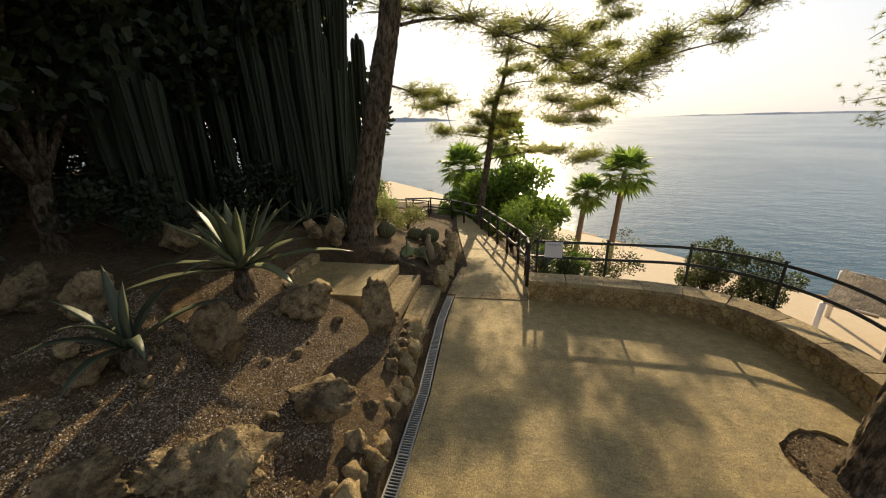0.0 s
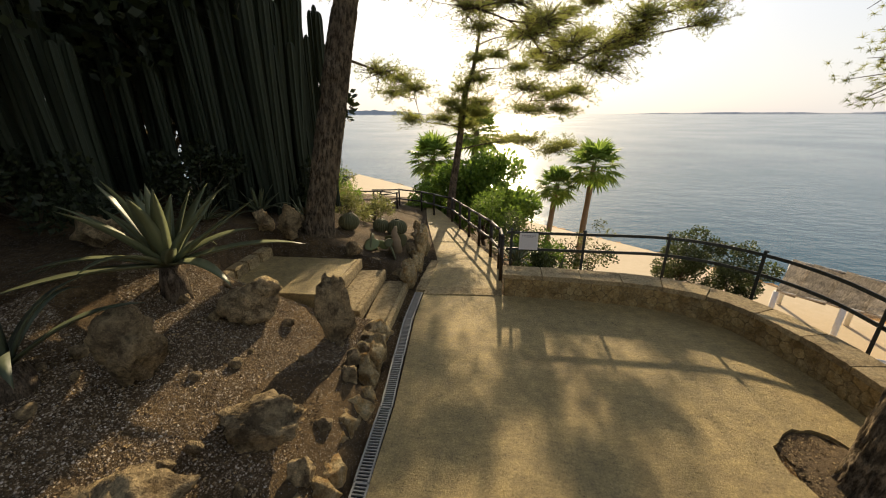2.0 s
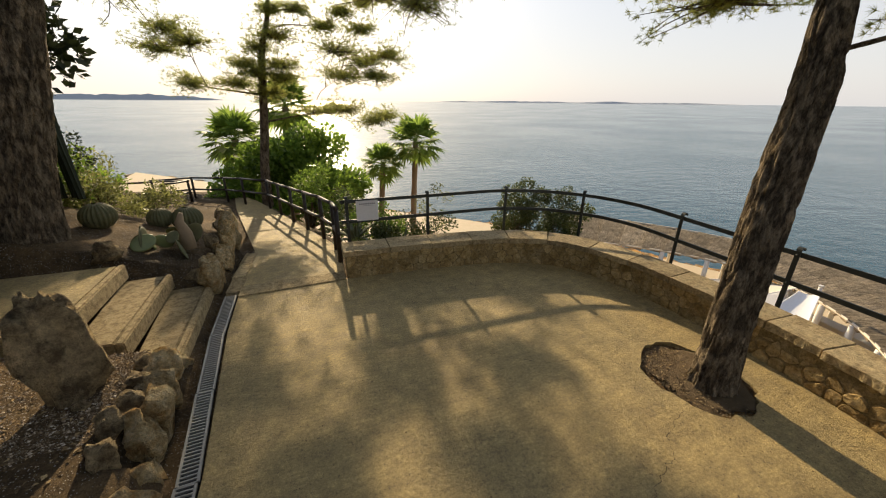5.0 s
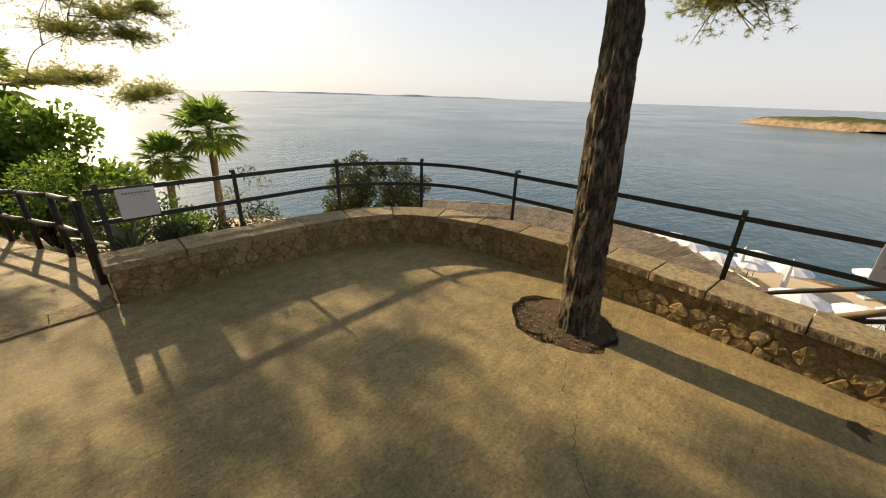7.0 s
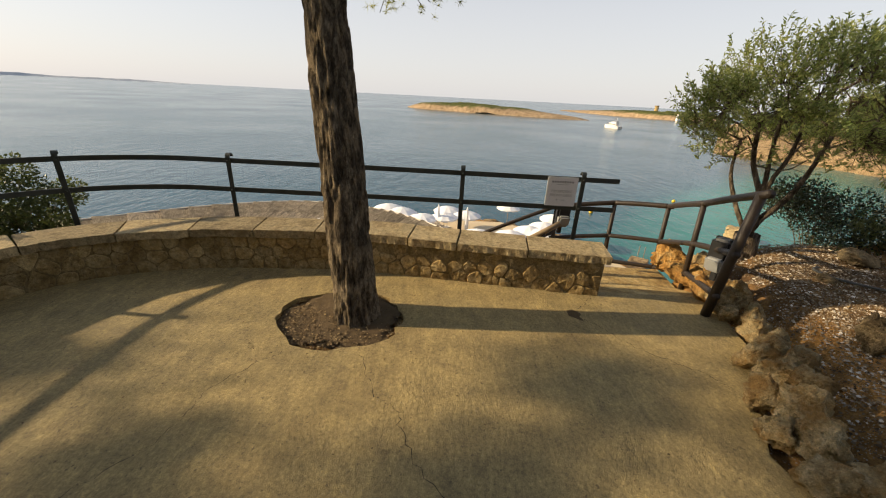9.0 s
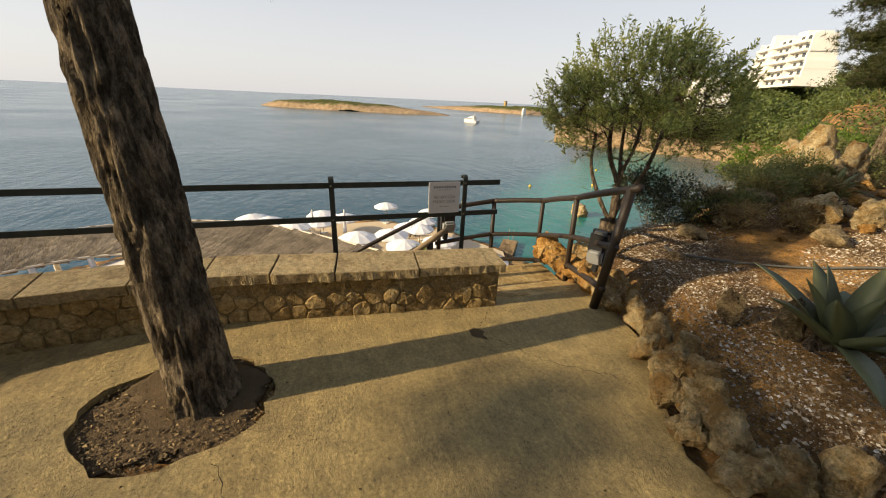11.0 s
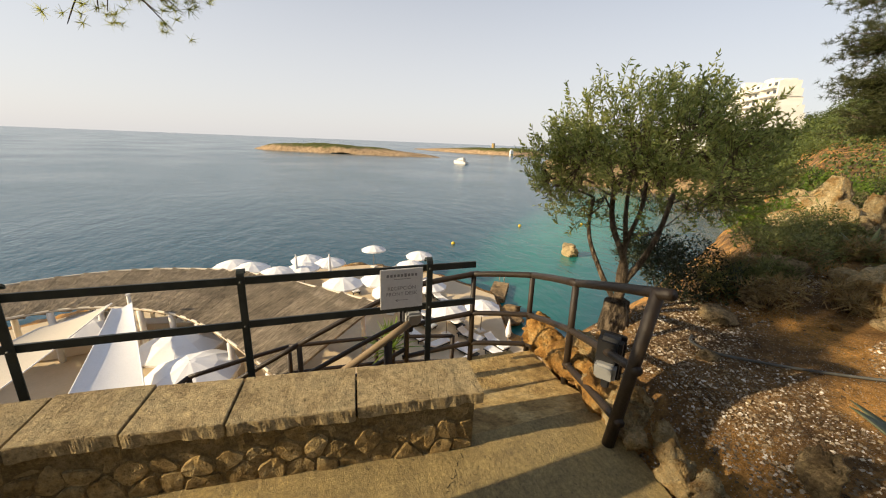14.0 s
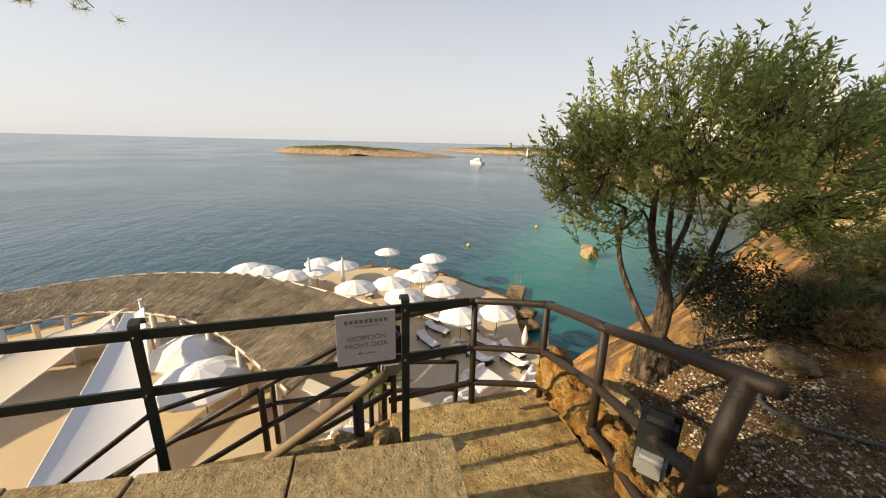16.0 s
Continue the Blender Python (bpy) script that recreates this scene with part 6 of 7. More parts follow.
def gravel(x0, x1, y0, y1, count, seed, keep, name, label, pale=1.0, big=0.0095):
    """Pale chips strewn over the soil."""
    rng = random.Random(seed)
    v, f = [], []
    while count:
        x, y = rng.uniform(x0, x1), rng.uniform(y0, y1)
        if not keep(x, y) or noise.noise(Vector((x * 0.9, y * 0.9, seed))) < -0.15:
            count -= 0 if rng.random() < 0.5 else 1
            continue
        count -= 1
        z, s = land(x, y), 0.0025 + big * rng.random() ** 3.5
        b = len(v)
        a = rng.uniform(0, 6.28)
        for k in range(4):
            w = a + k * 1.571 + rng.uniform(-0.4, 0.4)
            v.append((x + s * math.cos(w), y + s * math.sin(w), z - 0.004 + s * rng.uniform(0, 0.25)))
        v.append((x + s * rng.uniform(-0.3, 0.3), y + s * rng.uniform(-0.3, 0.3), z + s * 0.6))
        f += [(b, b + 1, b + 4), (b + 1, b + 2, b + 4), (b + 2, b + 3, b + 4), (b + 3, b, b + 4)]
    k = Mat(name + "_chips", 0.9)
    tints = ((0.08, 0.05, 0.025), (0.26, 0.19, 0.11), (0.30 + 0.18 * pale, 0.21 + 0.20 * pale, 0.10 + 0.21 * pale), (0.36 + 0.36 * pale, 0.26 + 0.41 * pale, 0.13 + 0.45 * pale))
    k.color(k.ramp(k.island(), *zip((0.0, 0.55, 0.85, 1.0), tints)))
    ob = part(name, (v, f), k.m)
    return tagged(ob, label, "gravel", kind="stuff")


gravel(2.6, 8.0, -6.5, -1.7, 100000, 3, lambda x, y: y < -1.85 + 0.2 * (4.4 - x), "gravel", "pale stone chips strewn over the eastern bed", 1.0, 0.017)
gravel(-4.2, -0.75, -1.2, 3.6, 130000, 4, lambda x, y: True, "gravel", "small gravel strewn over the western bed", 0.6, 0.0135)
litter = boulder(4.43, 1.57, (0.62, 0.74, 0.06), 90, 0, 0, "brown pine litter filling the hole round the trunk", M_LITTER, 0.5, 4, -0.062, "litter_mound")

# ---- beach club below ----


def club_deck():
    inner = [(x - (x - 5) / math.hypot(x - 5, y) * 2.2, y - y / math.hypot(x - 5, y) * 2.2) for x, y in COAST[1:13]]
    ring = inner + [(14, -10), (11, -4), (10, 4), (9, 14), (4, 26), (-6, 44), (-30, 70)]
    return slab(ring, DECK, 0.25, 0.0)


structure("pavement_1", club_deck(), M_DECK, "sand-coloured paved sun deck along the shore", "pavement")


def parasol(x, y, r, h, seed, label="open white parasol with scalloped canvas on a pole", z=DECK):
    rng = random.Random(seed)
    ob = thing("parasol", label, "parasol", pose(x, y, z, rng.uniform(-2, 2), rng.uniform(-2, 2), rng.uniform(0, 90)), group="white parasols on the deck")
    n = 10
    v, f = [Vector((0, 0, h))], []
    for ring, (q, dz) in enumerate(((0.12, -0.02), (0.55, -0.20), (1.0, -0.52))):
        for i in range(n * 2):
            w = math.pi * i / n
            sag = 1.0 if i % 2 == 0 else 0.965
            v.append(Vector((r * q * sag * math.cos(w), r * q * sag * math.sin(w), h + dz * r * 0.6 - (0.0 if i % 2 == 0 else 0.03 * q))))
    m = n * 2
    for i in range(m):
        f.append((0, 1 + i, 1 + (i + 1) % m))
        for k in range(2):
            f.append((1 + k * m + i, 1 + (k + 1) * m + i, 1 + (k + 1) * m + (i + 1) % m, 1 + k * m + (i + 1) % m))
    b = len(v)
    for i in range(m):
        v.append(v[1 + 2 * m + i] + Vector((0, 0, -0.13)))
    for i in range(m):
        f.append((1 + 2 * m + i, b + i, b + (i + 1) % m, 1 + 2 * m + (i + 1) % m))
    part("canopy", (v, f), M_CANVAS, ob)
    part("pole", tubes([([(0, 0, 0), (0, 0, h)], 0.03)], 8), M_LOG, ob)
    part("base", cbox((0, 0, 0.05), (0.6, 0.6, 0.1), None, 0.03), M_WHITE, ob)
    return ob


for i, (x, y, r) in enumerate(((41.5, -6.2, 1.3), (38.4, -10.4, 1.35), (35.6, -8.7, 1.35), (34.2, -7.1, 1.45), (32.7, -5.1, 1.5), (32.5, -2.2, 1.65), (30.2, -8.8, 1.5), (29.8, -5.6, 1.55), (25.5, -8.7, 1.5), (25.3, -11.3, 1.3),
                               (39.5, 0.5, 1.5), (38.1, -1.5, 1.45), (37.1, 0.8, 1.4), (36.4, 2.9, 1.5), (39.3, 6.7, 1.7), (38.2, 5.2, 1.5), (33.5, -7.9, 1.3))):
    parasol(x, y, r, 2.35, i)
for x, y in ((25.0, 7.0), (21.9, 5.8), (29.0, 12.8)):
    parasol(x, y, 2.1, 2.7, int(x), "large white parasol beside the thatched bar")


def closed_parasol(x, y, h):
    ob = thing("closed_parasol", "tall folded white parasol", "parasol", pose(x, y, DECK))
    part("pole", tubes([([(0, 0, 0), (0, 0, h)], 0.03)], 8), M_LOG, ob)
    part("canopy", tubes([([(0, 0, 0.9), (0, 0, 1.3), (0, 0, h - 0.3), (0, 0, h)], [0.16, 0.20, 0.09, 0.02])], 12), M_CANVAS, ob, smooth=True)


for x, y, h in ((36.5, 1.4, 3.4), (36.4, -1.4, 3.3), (21.8, -13.0, 2.4), (22.6, -12.0, 2.2)):
    closed_parasol(x, y, h)


def lounger():
    ob = thing("sun_lounger", "low sun lounger with a white mattress on the deck", "lounger", pose(33, -9.5, DECK), group="sun loungers on the deck")
    part("frame", cbox((0, 0, 0.26), (1.95, 0.70, 0.06), None, 0.01), M_PLASTIC, ob)
    for sx in (-0.8, 0.8):
        for sy in (-0.3, 0.3):
            part("leg", cbox((sx, sy, 0.12), (0.06, 0.06, 0.24)), M_PLASTIC, ob)
    part("mattress", cbox((-0.25, 0, 0.34), (1.4, 0.66, 0.10), None, 0.03), M_CANVAS, ob)
    part("headrest", cbox((0.68, 0, 0.47), (0.62, 0.66, 0.10), Matrix.Rotation(-0.5, 4, "Y"), 0.03), M_CANVAS, ob)
    return ob


first = lounger()
rng = random.Random(8)
for i, (x, y) in enumerate(((34.5, -10.5), (31.5, -7.3), (31.0, -10.2), (29.0, -7.6), (28.2, -9.6), (35.8, -5.2), (37.5, -7.8), (27.0, -7.5), (26.8, -9.8), (24.4, -10.1), (24.0, -7.5), (22.8, -9.0), (21.8, -10.9), (34.0, 0.2), (35.0, -3.2), (33.2, -0.4), (23.0, -11.4), (25.6, -6.4))):
    copy_thing(first, pose(x, y, DECK, 0, 0, rng.choice((20, 30, 110, 200)) + rng.uniform(-8, 8)))


def bed_set(x, y, rz):
    ob = thing("daybed", "white square daybed with cushions", "daybed", pose(x, y, DECK, 0, 0, rz))
    part("base", cbox((0, 0, 0.18), (1.9, 1.9, 0.36), None, 0.03), M_WHITE, ob)
    part("mattress", cbox((0, 0, 0.45), (1.8, 1.8, 0.18), None, 0.06), M_CANVAS, ob)
    for k in (-0.5, 0.5):
        part("cushion", cbox((0.7, k, 0.66), (0.22, 0.6, 0.35), Matrix.Rotation(-0.3, 4, "Y"), 0.07), M_CANVAS, ob)


for x, y, a in ((20.5, -8.2, 20), (18.5, -6.4, 20), (19.5, -11.3, 40), (18.0, -1.0, 30), (16.8, 1.0, 30), (15.6, -3.4, 10)):
    bed_set(x, y, a)


def thatched_roof():
    ob = thing("thatched_roof", "long curved roof of weathered reed panels over the beach bar", "roof")
    n = 26
    outer = spline([(24.5, 28), (30.2, 21), (33.4, 14), (32.8, 7.6), (30.0, 2.8), (23.8, -3.6)], n * 4 + 1)
    inner = spline([(20.5, 23.5), (26.0, 18.6), (28.6, 13.8), (27.4, 9.2), (24.3, 5.6), (18.2, 1.6)], n * 4 + 1)
    rng = random.Random(6)
    for i in range(n):
        v, f = [], []
        m = 10
        c0, c1 = inner[i * 4 + 2], outer[i * 4 + 2]
        fr = Matrix.Translation((c0.x, c0.y, -7.95)) @ Matrix.Rotation(math.atan2((c1 - c0).y, (c1 - c0).x) - math.pi / 2, 4, "Z")
        back = fr.inverted()
        skew = rng.uniform(-0.03, 0.03)
        for j in range(5):
            k = i * 4 + j
            for q in range(m + 1):
                t = q / m
                p = inner[k].lerp(outer[k], t * 1.02 - 0.01)
                z = -7.95 + 0.55 * t - 0.075 * (2 * t - 1) ** 2 + 0.15 * (1 - j / 4) + skew * 0.6 + rng.uniform(-0.02, 0.02)
                v.append(back @ Vector((p.x, p.y, z)))
        w = m + 1
        for j in range(4):
            for q in range(m):
                f.append((j * w + q, j * w + q + 1, (j + 1) * w + q + 1, (j + 1) * w + q))
        c = len(v)
        v += [p + Vector((0, 0, -0.14)) for p in v]
        f += [tuple(c + a for a in reversed(g)) for g in f[:]]
        for j in range(4):
            f.append((j * w, (j + 1) * w, c + (j + 1) * w, c + j * w))
            f.append((j * w + m, c + j * w + m, c + (j + 1) * w + m, (j + 1) * w + m))
        for q in range(m):
            f.append((q, c + q, c + q + 1, q + 1))
            f.append((4 * w + q, 4 * w + q + 1, c + 4 * w + q + 1, c + 4 * w + q))
        part("reed_panel", (v, f), M_THATCH, ob).matrix_basis = fr
    for line, z in ((outer, -7.42), (inner, -7.98)):
        part("edge_pole", tubes([([Vector((p.x, p.y, z)) for p in line], 0.07)], 8), M_SAIL, ob, "pale pole along the eaves", True)
    for k in range(0, n * 4 + 1, 10):
        for line, z in ((outer, -7.5), (inner, -8.05)):
            p = line[k]
            part("column", tubes([([(p.x, p.y, DECK), (p.x, p.y, z)], 0.16)], 12), M_WHITE, ob, "white round column", True)
    return ob


thatched_roof()


def bar_counter(x, y, l, rz):
    ob = thing("bar_counter", "cream plastered counter under the thatched roof", "counter", pose(x, y, DECK, 0, 0, rz))
    part("body", cbox((0, 0, 0.5), (l, 0.7, 1.0), None, 0.04), M_SAIL, ob)
    part("top", cbox((0, 0, 1.03), (l + 0.1, 0.85, 0.06), None, 0.02), M_WHITE, ob)


for x, y, l, a in ((29.5, 13.5, 5, 100), (28.0, 8.6, 4, 60), (27.0, 18.5, 4, 125), (22.5, 2.0, 5, 45), (30.5, 9.0, 4, 80)):
    bar_counter(x, y, l, a)


def sail(corners, mat, label, sag=0.35):
    ob = thing("shade_sail", label, "awning")
    n = 12
    a, b, c, d = [Vector(p) for p in corners]
    v, f = [], []
    for j in range(n + 1):
        for i in range(n + 1):
            s, t = i / n, j / n
            p = a.lerp(b, s).lerp(d.lerp(c, s), t)
            p.z -= sag * 4 * (s * (1 - s) + t * (1 - t)) * 0.5
            v.append(p)
    w = n + 1
    for j in range(n):
        for i in range(n):
            f.append((j * w + i, j * w + i + 1, (j + 1) * w + i + 1, (j + 1) * w + i))
    k = len(v)
    v += [p + Vector((0, 0, -0.02)) for p in v]
    f += [tuple(k + q for q in reversed(g)) for g in f[:]]
    part("cloth", (v, f), mat, ob, smooth=True)
    for p, q in ((a, b), (b, c), (c, d), (d, a)):
        line = [p.lerp(q, i / 10) + Vector((0, 0, -sag * 2 * (i / 10) * (1 - i / 10) - 0.01)) for i in range(11)]
        part("hem", tubes([(line, 0.03)], 6), M_CANVAS, ob)
    return ob


sail([(26.7, 9.6, -7.1), (26.2, 10.3, -7.2), (12.8, 8.6, -9.0), (15.6, 5.4, -9.3)], M_CANVAS, "long white shade sail stretched from a mast", 0.3)
sail([(27.0, 10.6, -7.2), (25.5, 13.0, -7.6), (16.5, 17.5, -7.8), (18.5, 12.8, -8.4)], M_SAIL, "cream shade sail over the terrace of the beach bar", 0.3)
sail([(18.0, 19.0, -8.4), (14.0, 22.0, -8.6), (11.0, 15.5, -9.2), (14.5, 13.0, -9.0)], M_SAIL, "cream shade sail near the foot of the slope", 0.3)
sail([(14.5, 26.0, -8.9), (9.0, 28.0, -9.0), (8.0, 20.0, -9.3), (13.0, 20.0, -9.3)], M_CANVAS, "white shade sail below the bushes", 0.3)
mast = thing("mast", "tall white mast that holds the shade sails", "mast", pose(26.7, 9.7, DECK))
part("pole", tubes([([(0, 0, 0), (0, 0, 4.5)], [0.12, 0.09])], 12), M_WHITE, mast, smooth=True)
part("cap", cbox((0, 0, 4.52), (0.2, 0.2, 0.1), None, 0.02), M_WHITE, mast)


def yucca(x, y, z, seed):
    rng = random.Random(seed)
    ob = thing("yucca_plant", "spiky green yucca below the fence", "plant", pose(x, y, z))
    v, f = [], []
    for i in range(70):
        az, el, l = rng.uniform(0, 6.28), radians(rng.uniform(5, 85)), rng.uniform(0.35, 0.6)
        d = Vector((math.cos(az) * math.cos(el), math.sin(az) * math.cos(el), math.sin(el)))
        o = d.cross(Vector((0, 0, 1))).normalized() * 0.014
        b = len(v)
        v += [o, d * l * 0.5 + o * 1.3, d * l + Vector((0, 0, -0.08 * l)), d * l * 0.5 - o * 1.3, -o]
        f.append((b, b + 1, b + 2, b + 3, b + 4))
    part("leafage", (v, f), M_PALM, ob)
    part("stem", tubes([([(0, 0, -1.8), (0, 0, 0.05)], 0.06)], 8), M_BARK2, ob)


yucca(7.9, -0.95, -0.9, 2)
for i in range(22):
    rr = random.Random(900 + i)
    k = rr.uniform(0, len(COAST) - 6)
    j = int(k)
    p = Vector((*COAST[1 + j], 0)).lerp(Vector((*COAST[2 + j], 0)), k - j)
    boulder(p.x - 0.8, p.y - 0.4, (rr.uniform(0.8, 1.8), rr.uniform(0.8, 1.6), rr.uniform(0.3, 0.6)), 900 + i, rr.uniform(0, 180), 0, "brown shore rock at the water's edge", M_CLIFF, 0.2, 3, SEA + 0.1, "shore_rock")
jetty = thing("jetty", "small concrete bathing jetty with a chrome ladder", "jetty", pose(33.5, -17.2, SEA, 0, 0, -35))
part("slab", cbox((0, 0, 0.2), (4.5, 1.6, 0.4), None, 0.05), M_CLIFF, jetty)
for k in (-0.25, 0.25):
    part("ladder_rail", tubes([(spline([(2.0, k, 0.6), (2.1, k, 1.4), (2.5, k, 1.4), (2.6, k, 0.2)], 12), 0.025)], 6), M_GRATE, jetty, "chrome tube")

# ---- sea rock, buoys, islands, headland ----
boulder(43.2, -33.0, (1.5, 1.2, 1.25), 400, 30, 0, "pale rock standing in the turquoise water", M_COPING, 0.2, 4, SEA - 0.1, "sea_rock")
boulder(43.9, -34.4, (1.2, 0.7, 0.5), 401, 30, 0, "low brown rock awash in the water", M_CLIFF, 0.2, 4, SEA - 0.05, "sea_rock")
M_BUOY = plain("yellow_buoy", (0.65, 0.42, 0.03), (0.75, 0.5, 0.05), 4, 0.4)
for x, y in ((52, -19.5), (61, -36), (75, -62), (60, -49)):
    bm = bmesh.new()
    bmesh.ops.create_uvsphere(bm, u_segments=14, v_segments=8, radius=0.28)
    ob = tagged(part("mooring_buoy", bm, M_BUOY, smooth=True), "round yellow mooring buoy floating in the bay", "buoy", group="yellow buoys")
    ob.matrix_basis = pose(x, y, SEA + 0.08)


def yacht():
    ob = thing("motor_yacht", "white motor yacht with dark windows anchored in the bay", "boat", pose(254, -103, SEA, 0, 0, 20))
    bm = bmesh.new()
    rows = []
    for i in range(9):
        t = i / 8
        x, w = -6.5 + 13.5 * t, 2.0 * (1 - max(t - 0.45, 0) ** 2 * 3.2)
        h = 1.5 + 0.7 * t
        rows.append([bm.verts.new(p) for p in ((x, -w, h), (x, -w * 0.75, 0.0), (x, 0, -0.4), (x, w * 0.75, 0.0), (x, w, h))])
    for a, b in zip(rows, rows[1:]):
        for k in range(4):
            bm.faces.new((a[k], a[k + 1], b[k + 1], b[k]))
        bm.faces.new((a[0], b[0], b[4], a[4]))
    bm.faces.new(rows[0])
    bm.faces.new(rows[-1])
    bmesh.ops.recalc_face_normals(bm, faces=bm.faces[:])
    part("hull", bm, M_WHITE, ob)
    part("cabin", cbox((-0.8, 0, 2.5), (7.0, 3.0, 1.4), Matrix.Rotation(-0.03, 4, "Y"), 0.3), M_WHITE, ob)
    part("window_band", cbox((-0.7, 0, 2.55), (6.4, 3.06, 0.6), None, 0.1), M_GLASS, ob, "dark tinted window band")
    part("flybridge", cbox((-1.6, 0, 3.6), (4.6, 2.6, 0.8), None, 0.2), M_WHITE, ob)
    part("radar_arch", cbox((-3.0, 0, 4.6), (0.8, 2.6, 0.25), None, 0.08), M_WHITE, ob)
    part("mast", tubes([([(-3.0, 0, 4.6), (-3.0, 0, 6.2)], 0.08)], 6), M_WHITE, ob)


yacht()


def isle_mat():
    k = Mat("island_scrub_and_rock", 0.95, spec=0.1)
    z = k.node("ShaderNodeSeparateXYZ", Vector=k.pos).outputs[2]
    n = k.noise(0.12, 5, 0.7)
    veg = k.grey(k.math("ADD", k.math("MULTIPLY", z, 0.35), k.math("MULTIPLY", n, 3.0)), 2.9, 3.7)
    rock = k.ramp(k.noise(0.3, 5), (0.3, (0.20, 0.14, 0.08)), (0.6, (0.42, 0.30, 0.18)), (0.8, (0.5, 0.38, 0.25)))
    green = k.ramp(k.noise(0.25, 4), (0.3, (0.045, 0.055, 0.015)), (0.7, (0.12, 0.125, 0.035)))
    k.color(k.mix(veg, rock, green))
    k.bump(k.noise(0.8, 4), 1.0, 0.6)
    return k.m


M_ISLE = isle_mat()


def isle(name, a, b, width, height, seed, label, peak=0.5):
    """A low island from a to b."""
    a, b = Vector((*a, 0)), Vector((*b, 0))
    c, d = (a + b) / 2, (b - a)
    l = d.length / 2
    u = d.normalized()
    s = Vector((-u.y, u.x, 0))
    n, m = 90, 34
    v, f = [], []
    for j in range(m + 1):
        for i in range(n + 1):
            p, q = i / n * 2 - 1, j / m * 2 - 1
            nz = noise.noise(Vector((p * 3 + seed, q * 2, 0.5))) * 0.45 + noise.noise(Vector((p * 9 + seed, q * 5, 1.5))) * 0.22 + noise.noise(Vector((p * 30, q * 14, seed))) * 0.10
            e = 1 - (p * p + q * q) + nz * 0.25
            prof = 0.65 + 0.35 * math.cos((p - peak) * 2.2)
            h = height * prof * (1 - math.exp(-3.2 * max(e, 0))) * (1 + 0.35 * nz) if e > 0 else e * 3
            w = c + u * l * p * 1.05 + s * width * q
            v.append((w.x, w.y, h - 0.3))
    for j in range(m):
        for i in range(n):
            f.append((j * (n + 1) + i, j * (n + 1) + i + 1, (j + 1) * (n + 1) + i + 1, (j + 1) * (n + 1) + i))
    ob = structure(name, (v, f), M_ISLE, label, "island", True)
    ob.location.z = SEA
    return ob


isle("island_1", (452, 46), (352, -122), 24, 9, 1.0, "low rocky island with green scrub", -0.3)
isle("island_2", (700, -196), (455, -290), 34, 9, 5.0, "rocky point with scrub and a watchtower", 0.5)
isle("island_3", (560, -255), (480, -330), 40, 11, 7.0, "wooded hill at the end of the point", 0.2)
tower = thing("watchtower", "small ochre stone watchtower on the point", "tower", pose(538, -273, SEA + 7))
part("shaft", tubes([([(0, 0, 0), (0, 0, 7.5)], [2.6, 2.3])], 14), M_WALLSTONE, tower)
part("parapet", tubes([([(0, 0, 7.5), (0, 0, 8.6)], [2.7, 2.7])], 14), M_WALLSTONE, tower)
hut = thing("lighthouse", "small white square beacon at the water's edge", "tower", pose(462, -262, SEA))
part("shaft", cbox((0, 0, 3.5), (4.0, 4.0, 7), None, 0.1), M_WHITE, hut)
part("lantern", cbox((0, 0, 7.6), (2.4, 2.4, 1.4), None, 0.1), M_WHITE, hut)

# far capes, the haze before them put into their pale blue-grey colour
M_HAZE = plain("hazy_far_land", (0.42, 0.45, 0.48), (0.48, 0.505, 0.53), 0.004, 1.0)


def cape(name, az0, az1, dist, height, seed, label):
    n = 80
    v, f = [], []
    for i in range(n + 1):
        w = radians(az0 + (az1 - az0) * i / n)
        t = i / n
        h = height * (0.55 + 0.45 * noise.noise(Vector((i * 0.11, seed, 0))) + 0.12 * noise.noise(Vector((i * 0.6, seed, 3)))) * min(1, 6 * t + 0.15, 6 * (1 - t) + 0.15)
        x, y = dist * math.sin(w), dist * math.cos(w)
        v += [(x, y, SEA - 1), (x * 1.01, y * 1.01, SEA + max(h, 1)), (x * 1.06, y * 1.06, SEA - 1)]
    for i in range(n):
        for k in range(2):
            f.append((3 * i + k, 3 * i + k + 1, 3 * i + k + 4, 3 * i + k + 3))
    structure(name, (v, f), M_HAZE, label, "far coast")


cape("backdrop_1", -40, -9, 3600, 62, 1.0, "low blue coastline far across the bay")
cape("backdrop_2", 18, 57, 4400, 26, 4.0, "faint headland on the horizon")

# headland across the cove


def headland_z(x, y):
    """Height over the sea of the hill beyond the cove."""
    az, r = math.degrees(math.atan2(x - 5, y)), math.hypot(x - 5, y)
    n = noise.noise(Vector((x * 0.02, y * 0.02, 2.0))) + 0.5 * noise.noise(Vector((x * 0.06, y * 0.06, 5.0)))
    shore = 150 + 14 * n + max(az - 140, 0) * -0.8
    e = r - shore
    side = smooth(124, 131, az)
    h = (2.5 * smooth(0, 5, e) + 0.20 * max(e, 0)) * side + n * 2.5 * smooth(0, 20, e) * side
    h = min(h, 6 + 22 * smooth(128, 146, az))
    return h if e > 0 and side > 0.02 else -2.0


def headland_sheet():
    v, f = [], []
    n, m = 120, 60
    for j in range(m + 1):
        for i in range(n + 1):
            w, r = radians(116 + 62 * i / n), 125 + 230 * (j / m) ** 1.3
            x, y = 5 + r * math.sin(w), r * math.cos(w)
            v.append((x, y, headland_z(x, y)))
    for j in range(m):
        for i in range(n):
            f.append((j * (n + 1) + i, j * (n + 1) + i + 1, (j + 1) * (n + 1) + i + 1, (j + 1) * (n + 1) + i))
    return v, f


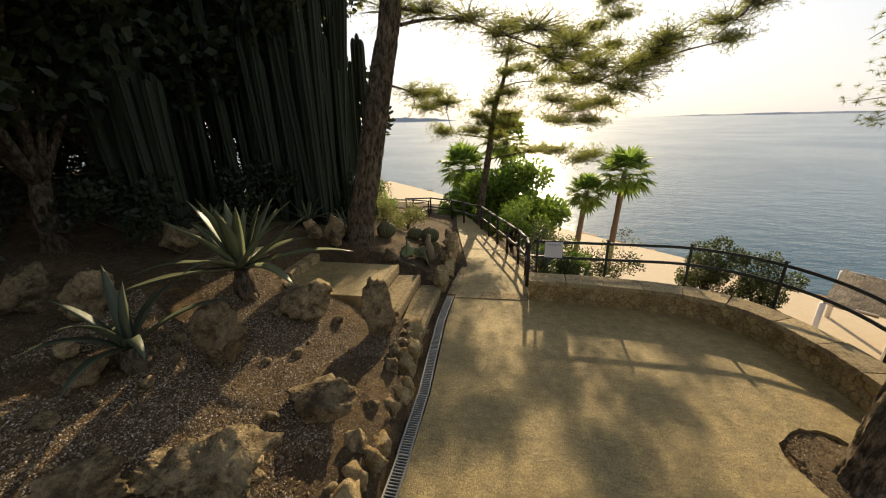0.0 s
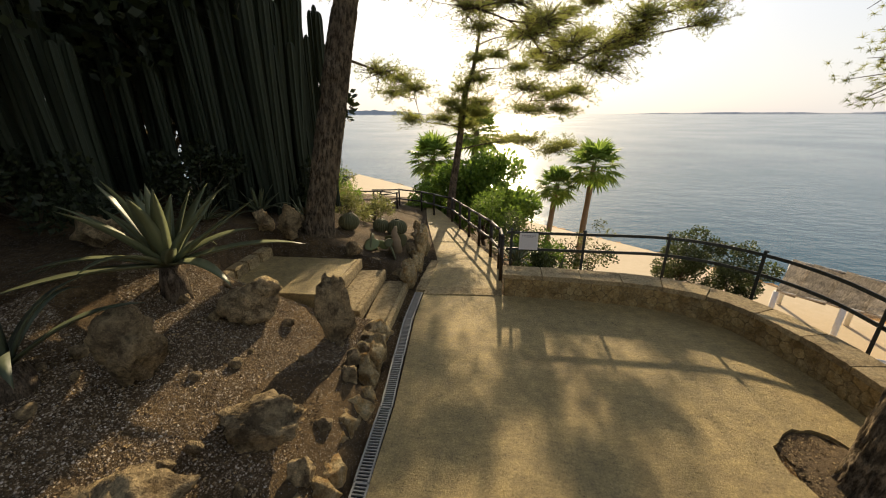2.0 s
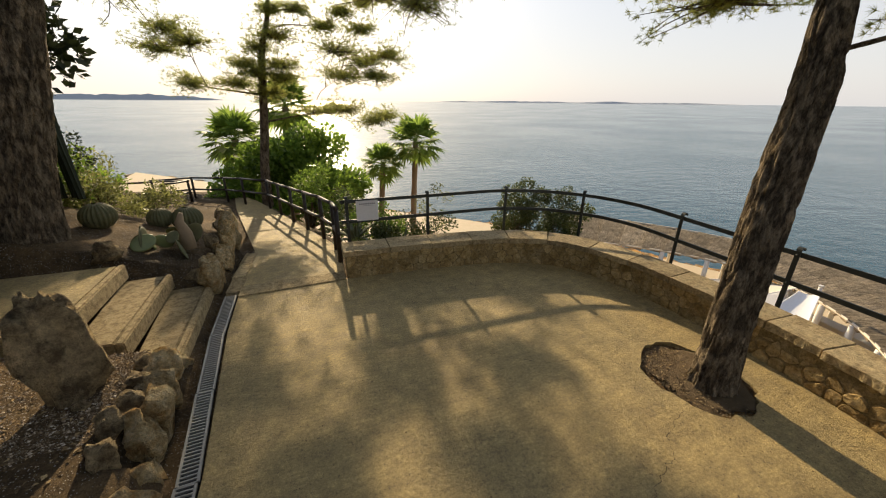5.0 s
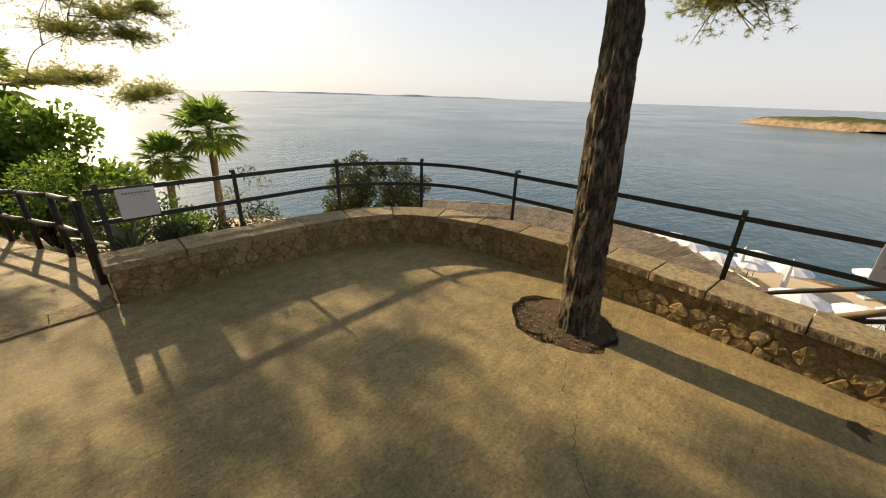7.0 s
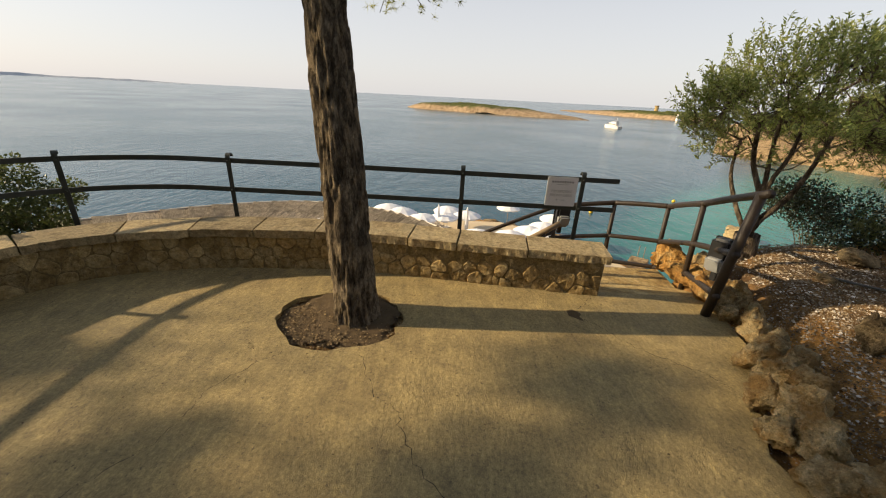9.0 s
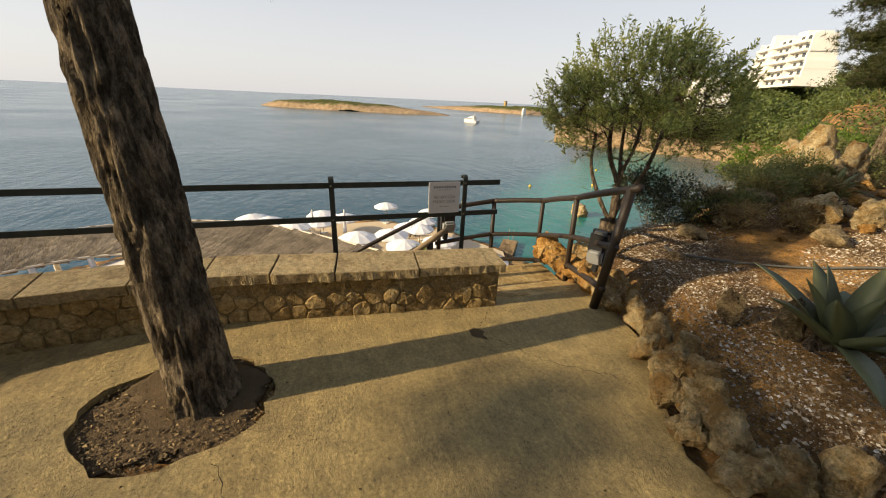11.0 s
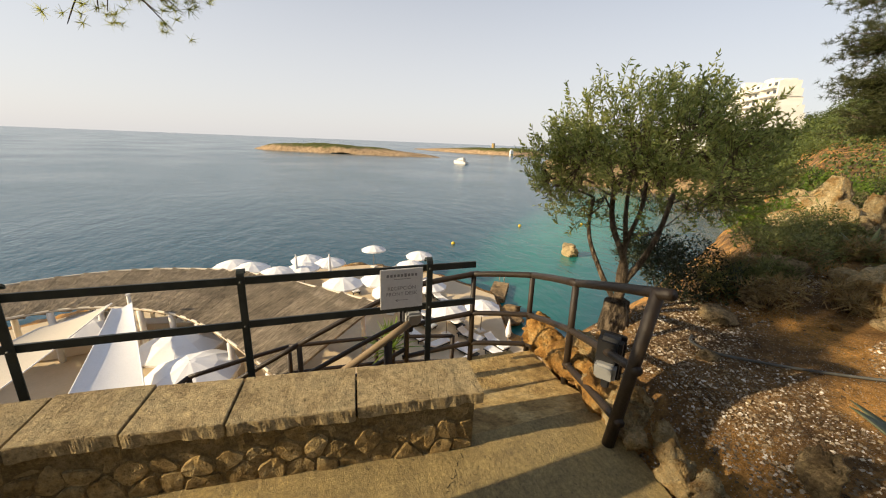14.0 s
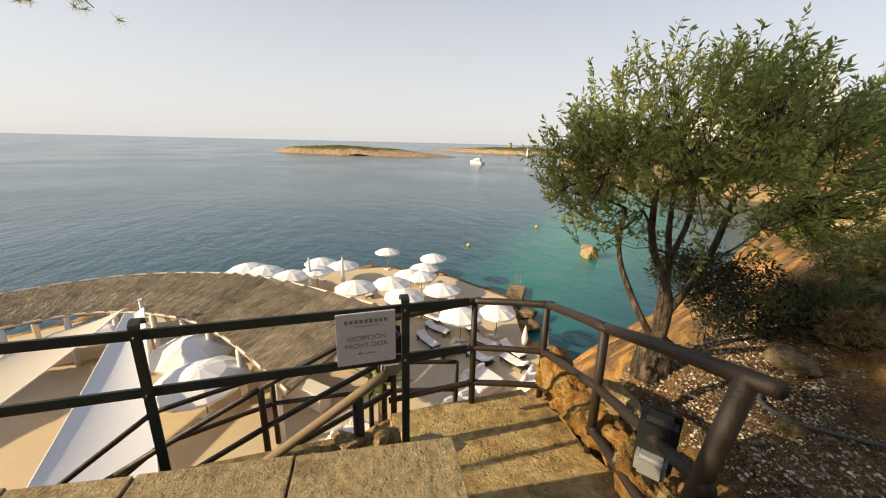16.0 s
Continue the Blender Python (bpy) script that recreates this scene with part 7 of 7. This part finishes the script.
hl = structure("headland", headland_sheet(), M_CLIFF, "ochre rocky hillside across the cove", "hill", True)
hl.location.z = SEA


def woods(name, label, spots, leaf, mat, per, seed):
    """Crowns of far trees, made of clumps of leaves with gaps between them."""
    rng = random.Random(seed)
    v, f = [], []
    for x, y, z, r in spots:
        lobes = [Vector((x + rng.gauss(0, r * 0.45), y + rng.gauss(0, r * 0.45), z + r * rng.uniform(0.35, 1.25))) for _ in range(7)]
        places = []
        for _ in range(per):
            c = lobes[rng.randrange(7)]
            d = Vector((rng.gauss(0, 1), rng.gauss(0, 1), rng.gauss(0.15, 0.8))).normalized()
            places.append((c + d * r * 0.52 * rng.uniform(0.55, 1) ** 0.5, d))
        for q, d in places:
            # a small spray that lies on the crown's skin
            nrm = (d + Vector((rng.gauss(0, 0.35), rng.gauss(0, 0.35), rng.gauss(0.1, 0.35)))).normalized()
            u = nrm.cross(Vector((rng.gauss(0, 1), rng.gauss(0, 1), rng.gauss(0, 1)))).normalized() * leaf * r * rng.uniform(0.35, 0.9)
            w = nrm.cross(u) * rng.uniform(0.35, 0.8)
            k = len(v)
            v += [q - u, q - w, q + u, q + w + nrm * leaf * r * 0.2]
            f.append((k, k + 1, k + 2, k + 3))
    return tagged(part(name, (v, f), mat), label, "trees", kind="stuff")


rng = random.Random(55)
spots = []
while len(spots) < 520:
    w, r = radians(rng.uniform(127, 172) if len(spots) < 170 else rng.uniform(139, 170)), rng.uniform(150, 262)
    x, y = 5 + r * math.sin(w), r * math.cos(w)
    h = headland_z(x, y)
    if h > 4.5 and noise.noise(Vector((x * 0.03, y * 0.03, 9))) > -0.25:
        spots.append((x, y, SEA + h - 0.5, rng.uniform(3.0, 6.0)))
woods("far_woods", "pine woods and scrub on the hillside across the cove", spots, 0.13, M_WOODS, 480, 1)
spots = []
while len(spots) < 130:
    w, r = radians(rng.uniform(159, 176)), rng.uniform(22, 110)
    if len(spots) > 75:
        w, r = radians(rng.uniform(153, 161)), rng.uniform(48, 110)
    x, y = 5 + r * math.sin(w), r * math.cos(w)
    h = land(x, y)
    if h > SEA + 2.0:
        spots.append((x, y, h - 0.3, rng.uniform(1.0, 2.2) * (0.7 + r / 120)))
woods("slope_woods", "mixed pines and bushes on the slope above the cove", spots, 0.07, M_WOODS, 900, 2)


def apartments(label, x, y, z, rz, length, floors, seed, step=0.5):
    rng = random.Random(seed)
    ob = thing("apartment_building", label, "building", pose(x, y, z, 0, 0, rz))
    for fl in range(floors):
        a, b = -length / 2 + step * fl * rng.uniform(0.4, 1.2), length / 2 - step * fl * rng.uniform(0.0, 0.5)
        l, c = b - a, (a + b) / 2
        dep = 12 - 0.9 * fl
        part("storey", cbox((c, dep / 2, fl * 3.0 + 1.5), (l, dep, 3.0)), M_WHITE, ob)
        part("balcony", cbox((c, -0.9, fl * 3.0 + 0.5), (l * 0.96, 1.8, 1.0), None, 0.12), M_WHITE, ob)
        nb = int(l / 4.2)
        for i in range(nb):
            xx = a + l * (i + 0.5) / nb
            w = part("window", cbox((xx, -0.02, fl * 3.0 + 1.75), (2.0, 0.12, 1.5)), M_GLASS, ob)
            if i % 3 == 0:
                part("fin_wall", cbox((xx + 2.0, -0.9, fl * 3.0 + 1.5), (0.25, 1.9, 3.0)), M_WHITE, ob)
    part("stair_tower", cbox((-length * 0.12, 2.0, floors * 1.5 + 1.2), (3.4, 7.0, floors * 3.0 + 2.4), None, 0.1), M_WHITE, ob)
    part("roof_house", cbox((length * 0.12, 6, floors * 3.0 + 1.2), (7, 5, 2.6), None, 0.05), M_WHITE, ob)
    part("roof_house", cbox((length * 0.30, 6, floors * 3.0 + 0.7), (5, 5, 1.5), None, 0.05), M_WHITE, ob)
    return ob


apartments("white terraced apartment block with balconies on the wooded hill", 125, -187, 12.5, 147, 42, 6, 3)
apartments("pale villa block with arched terraces above the cove", 128, -150, -3.0, 140, 26, 5, 4)
apartments("white villa among the pines", 86, -205, 10, 160, 16, 3, 5)
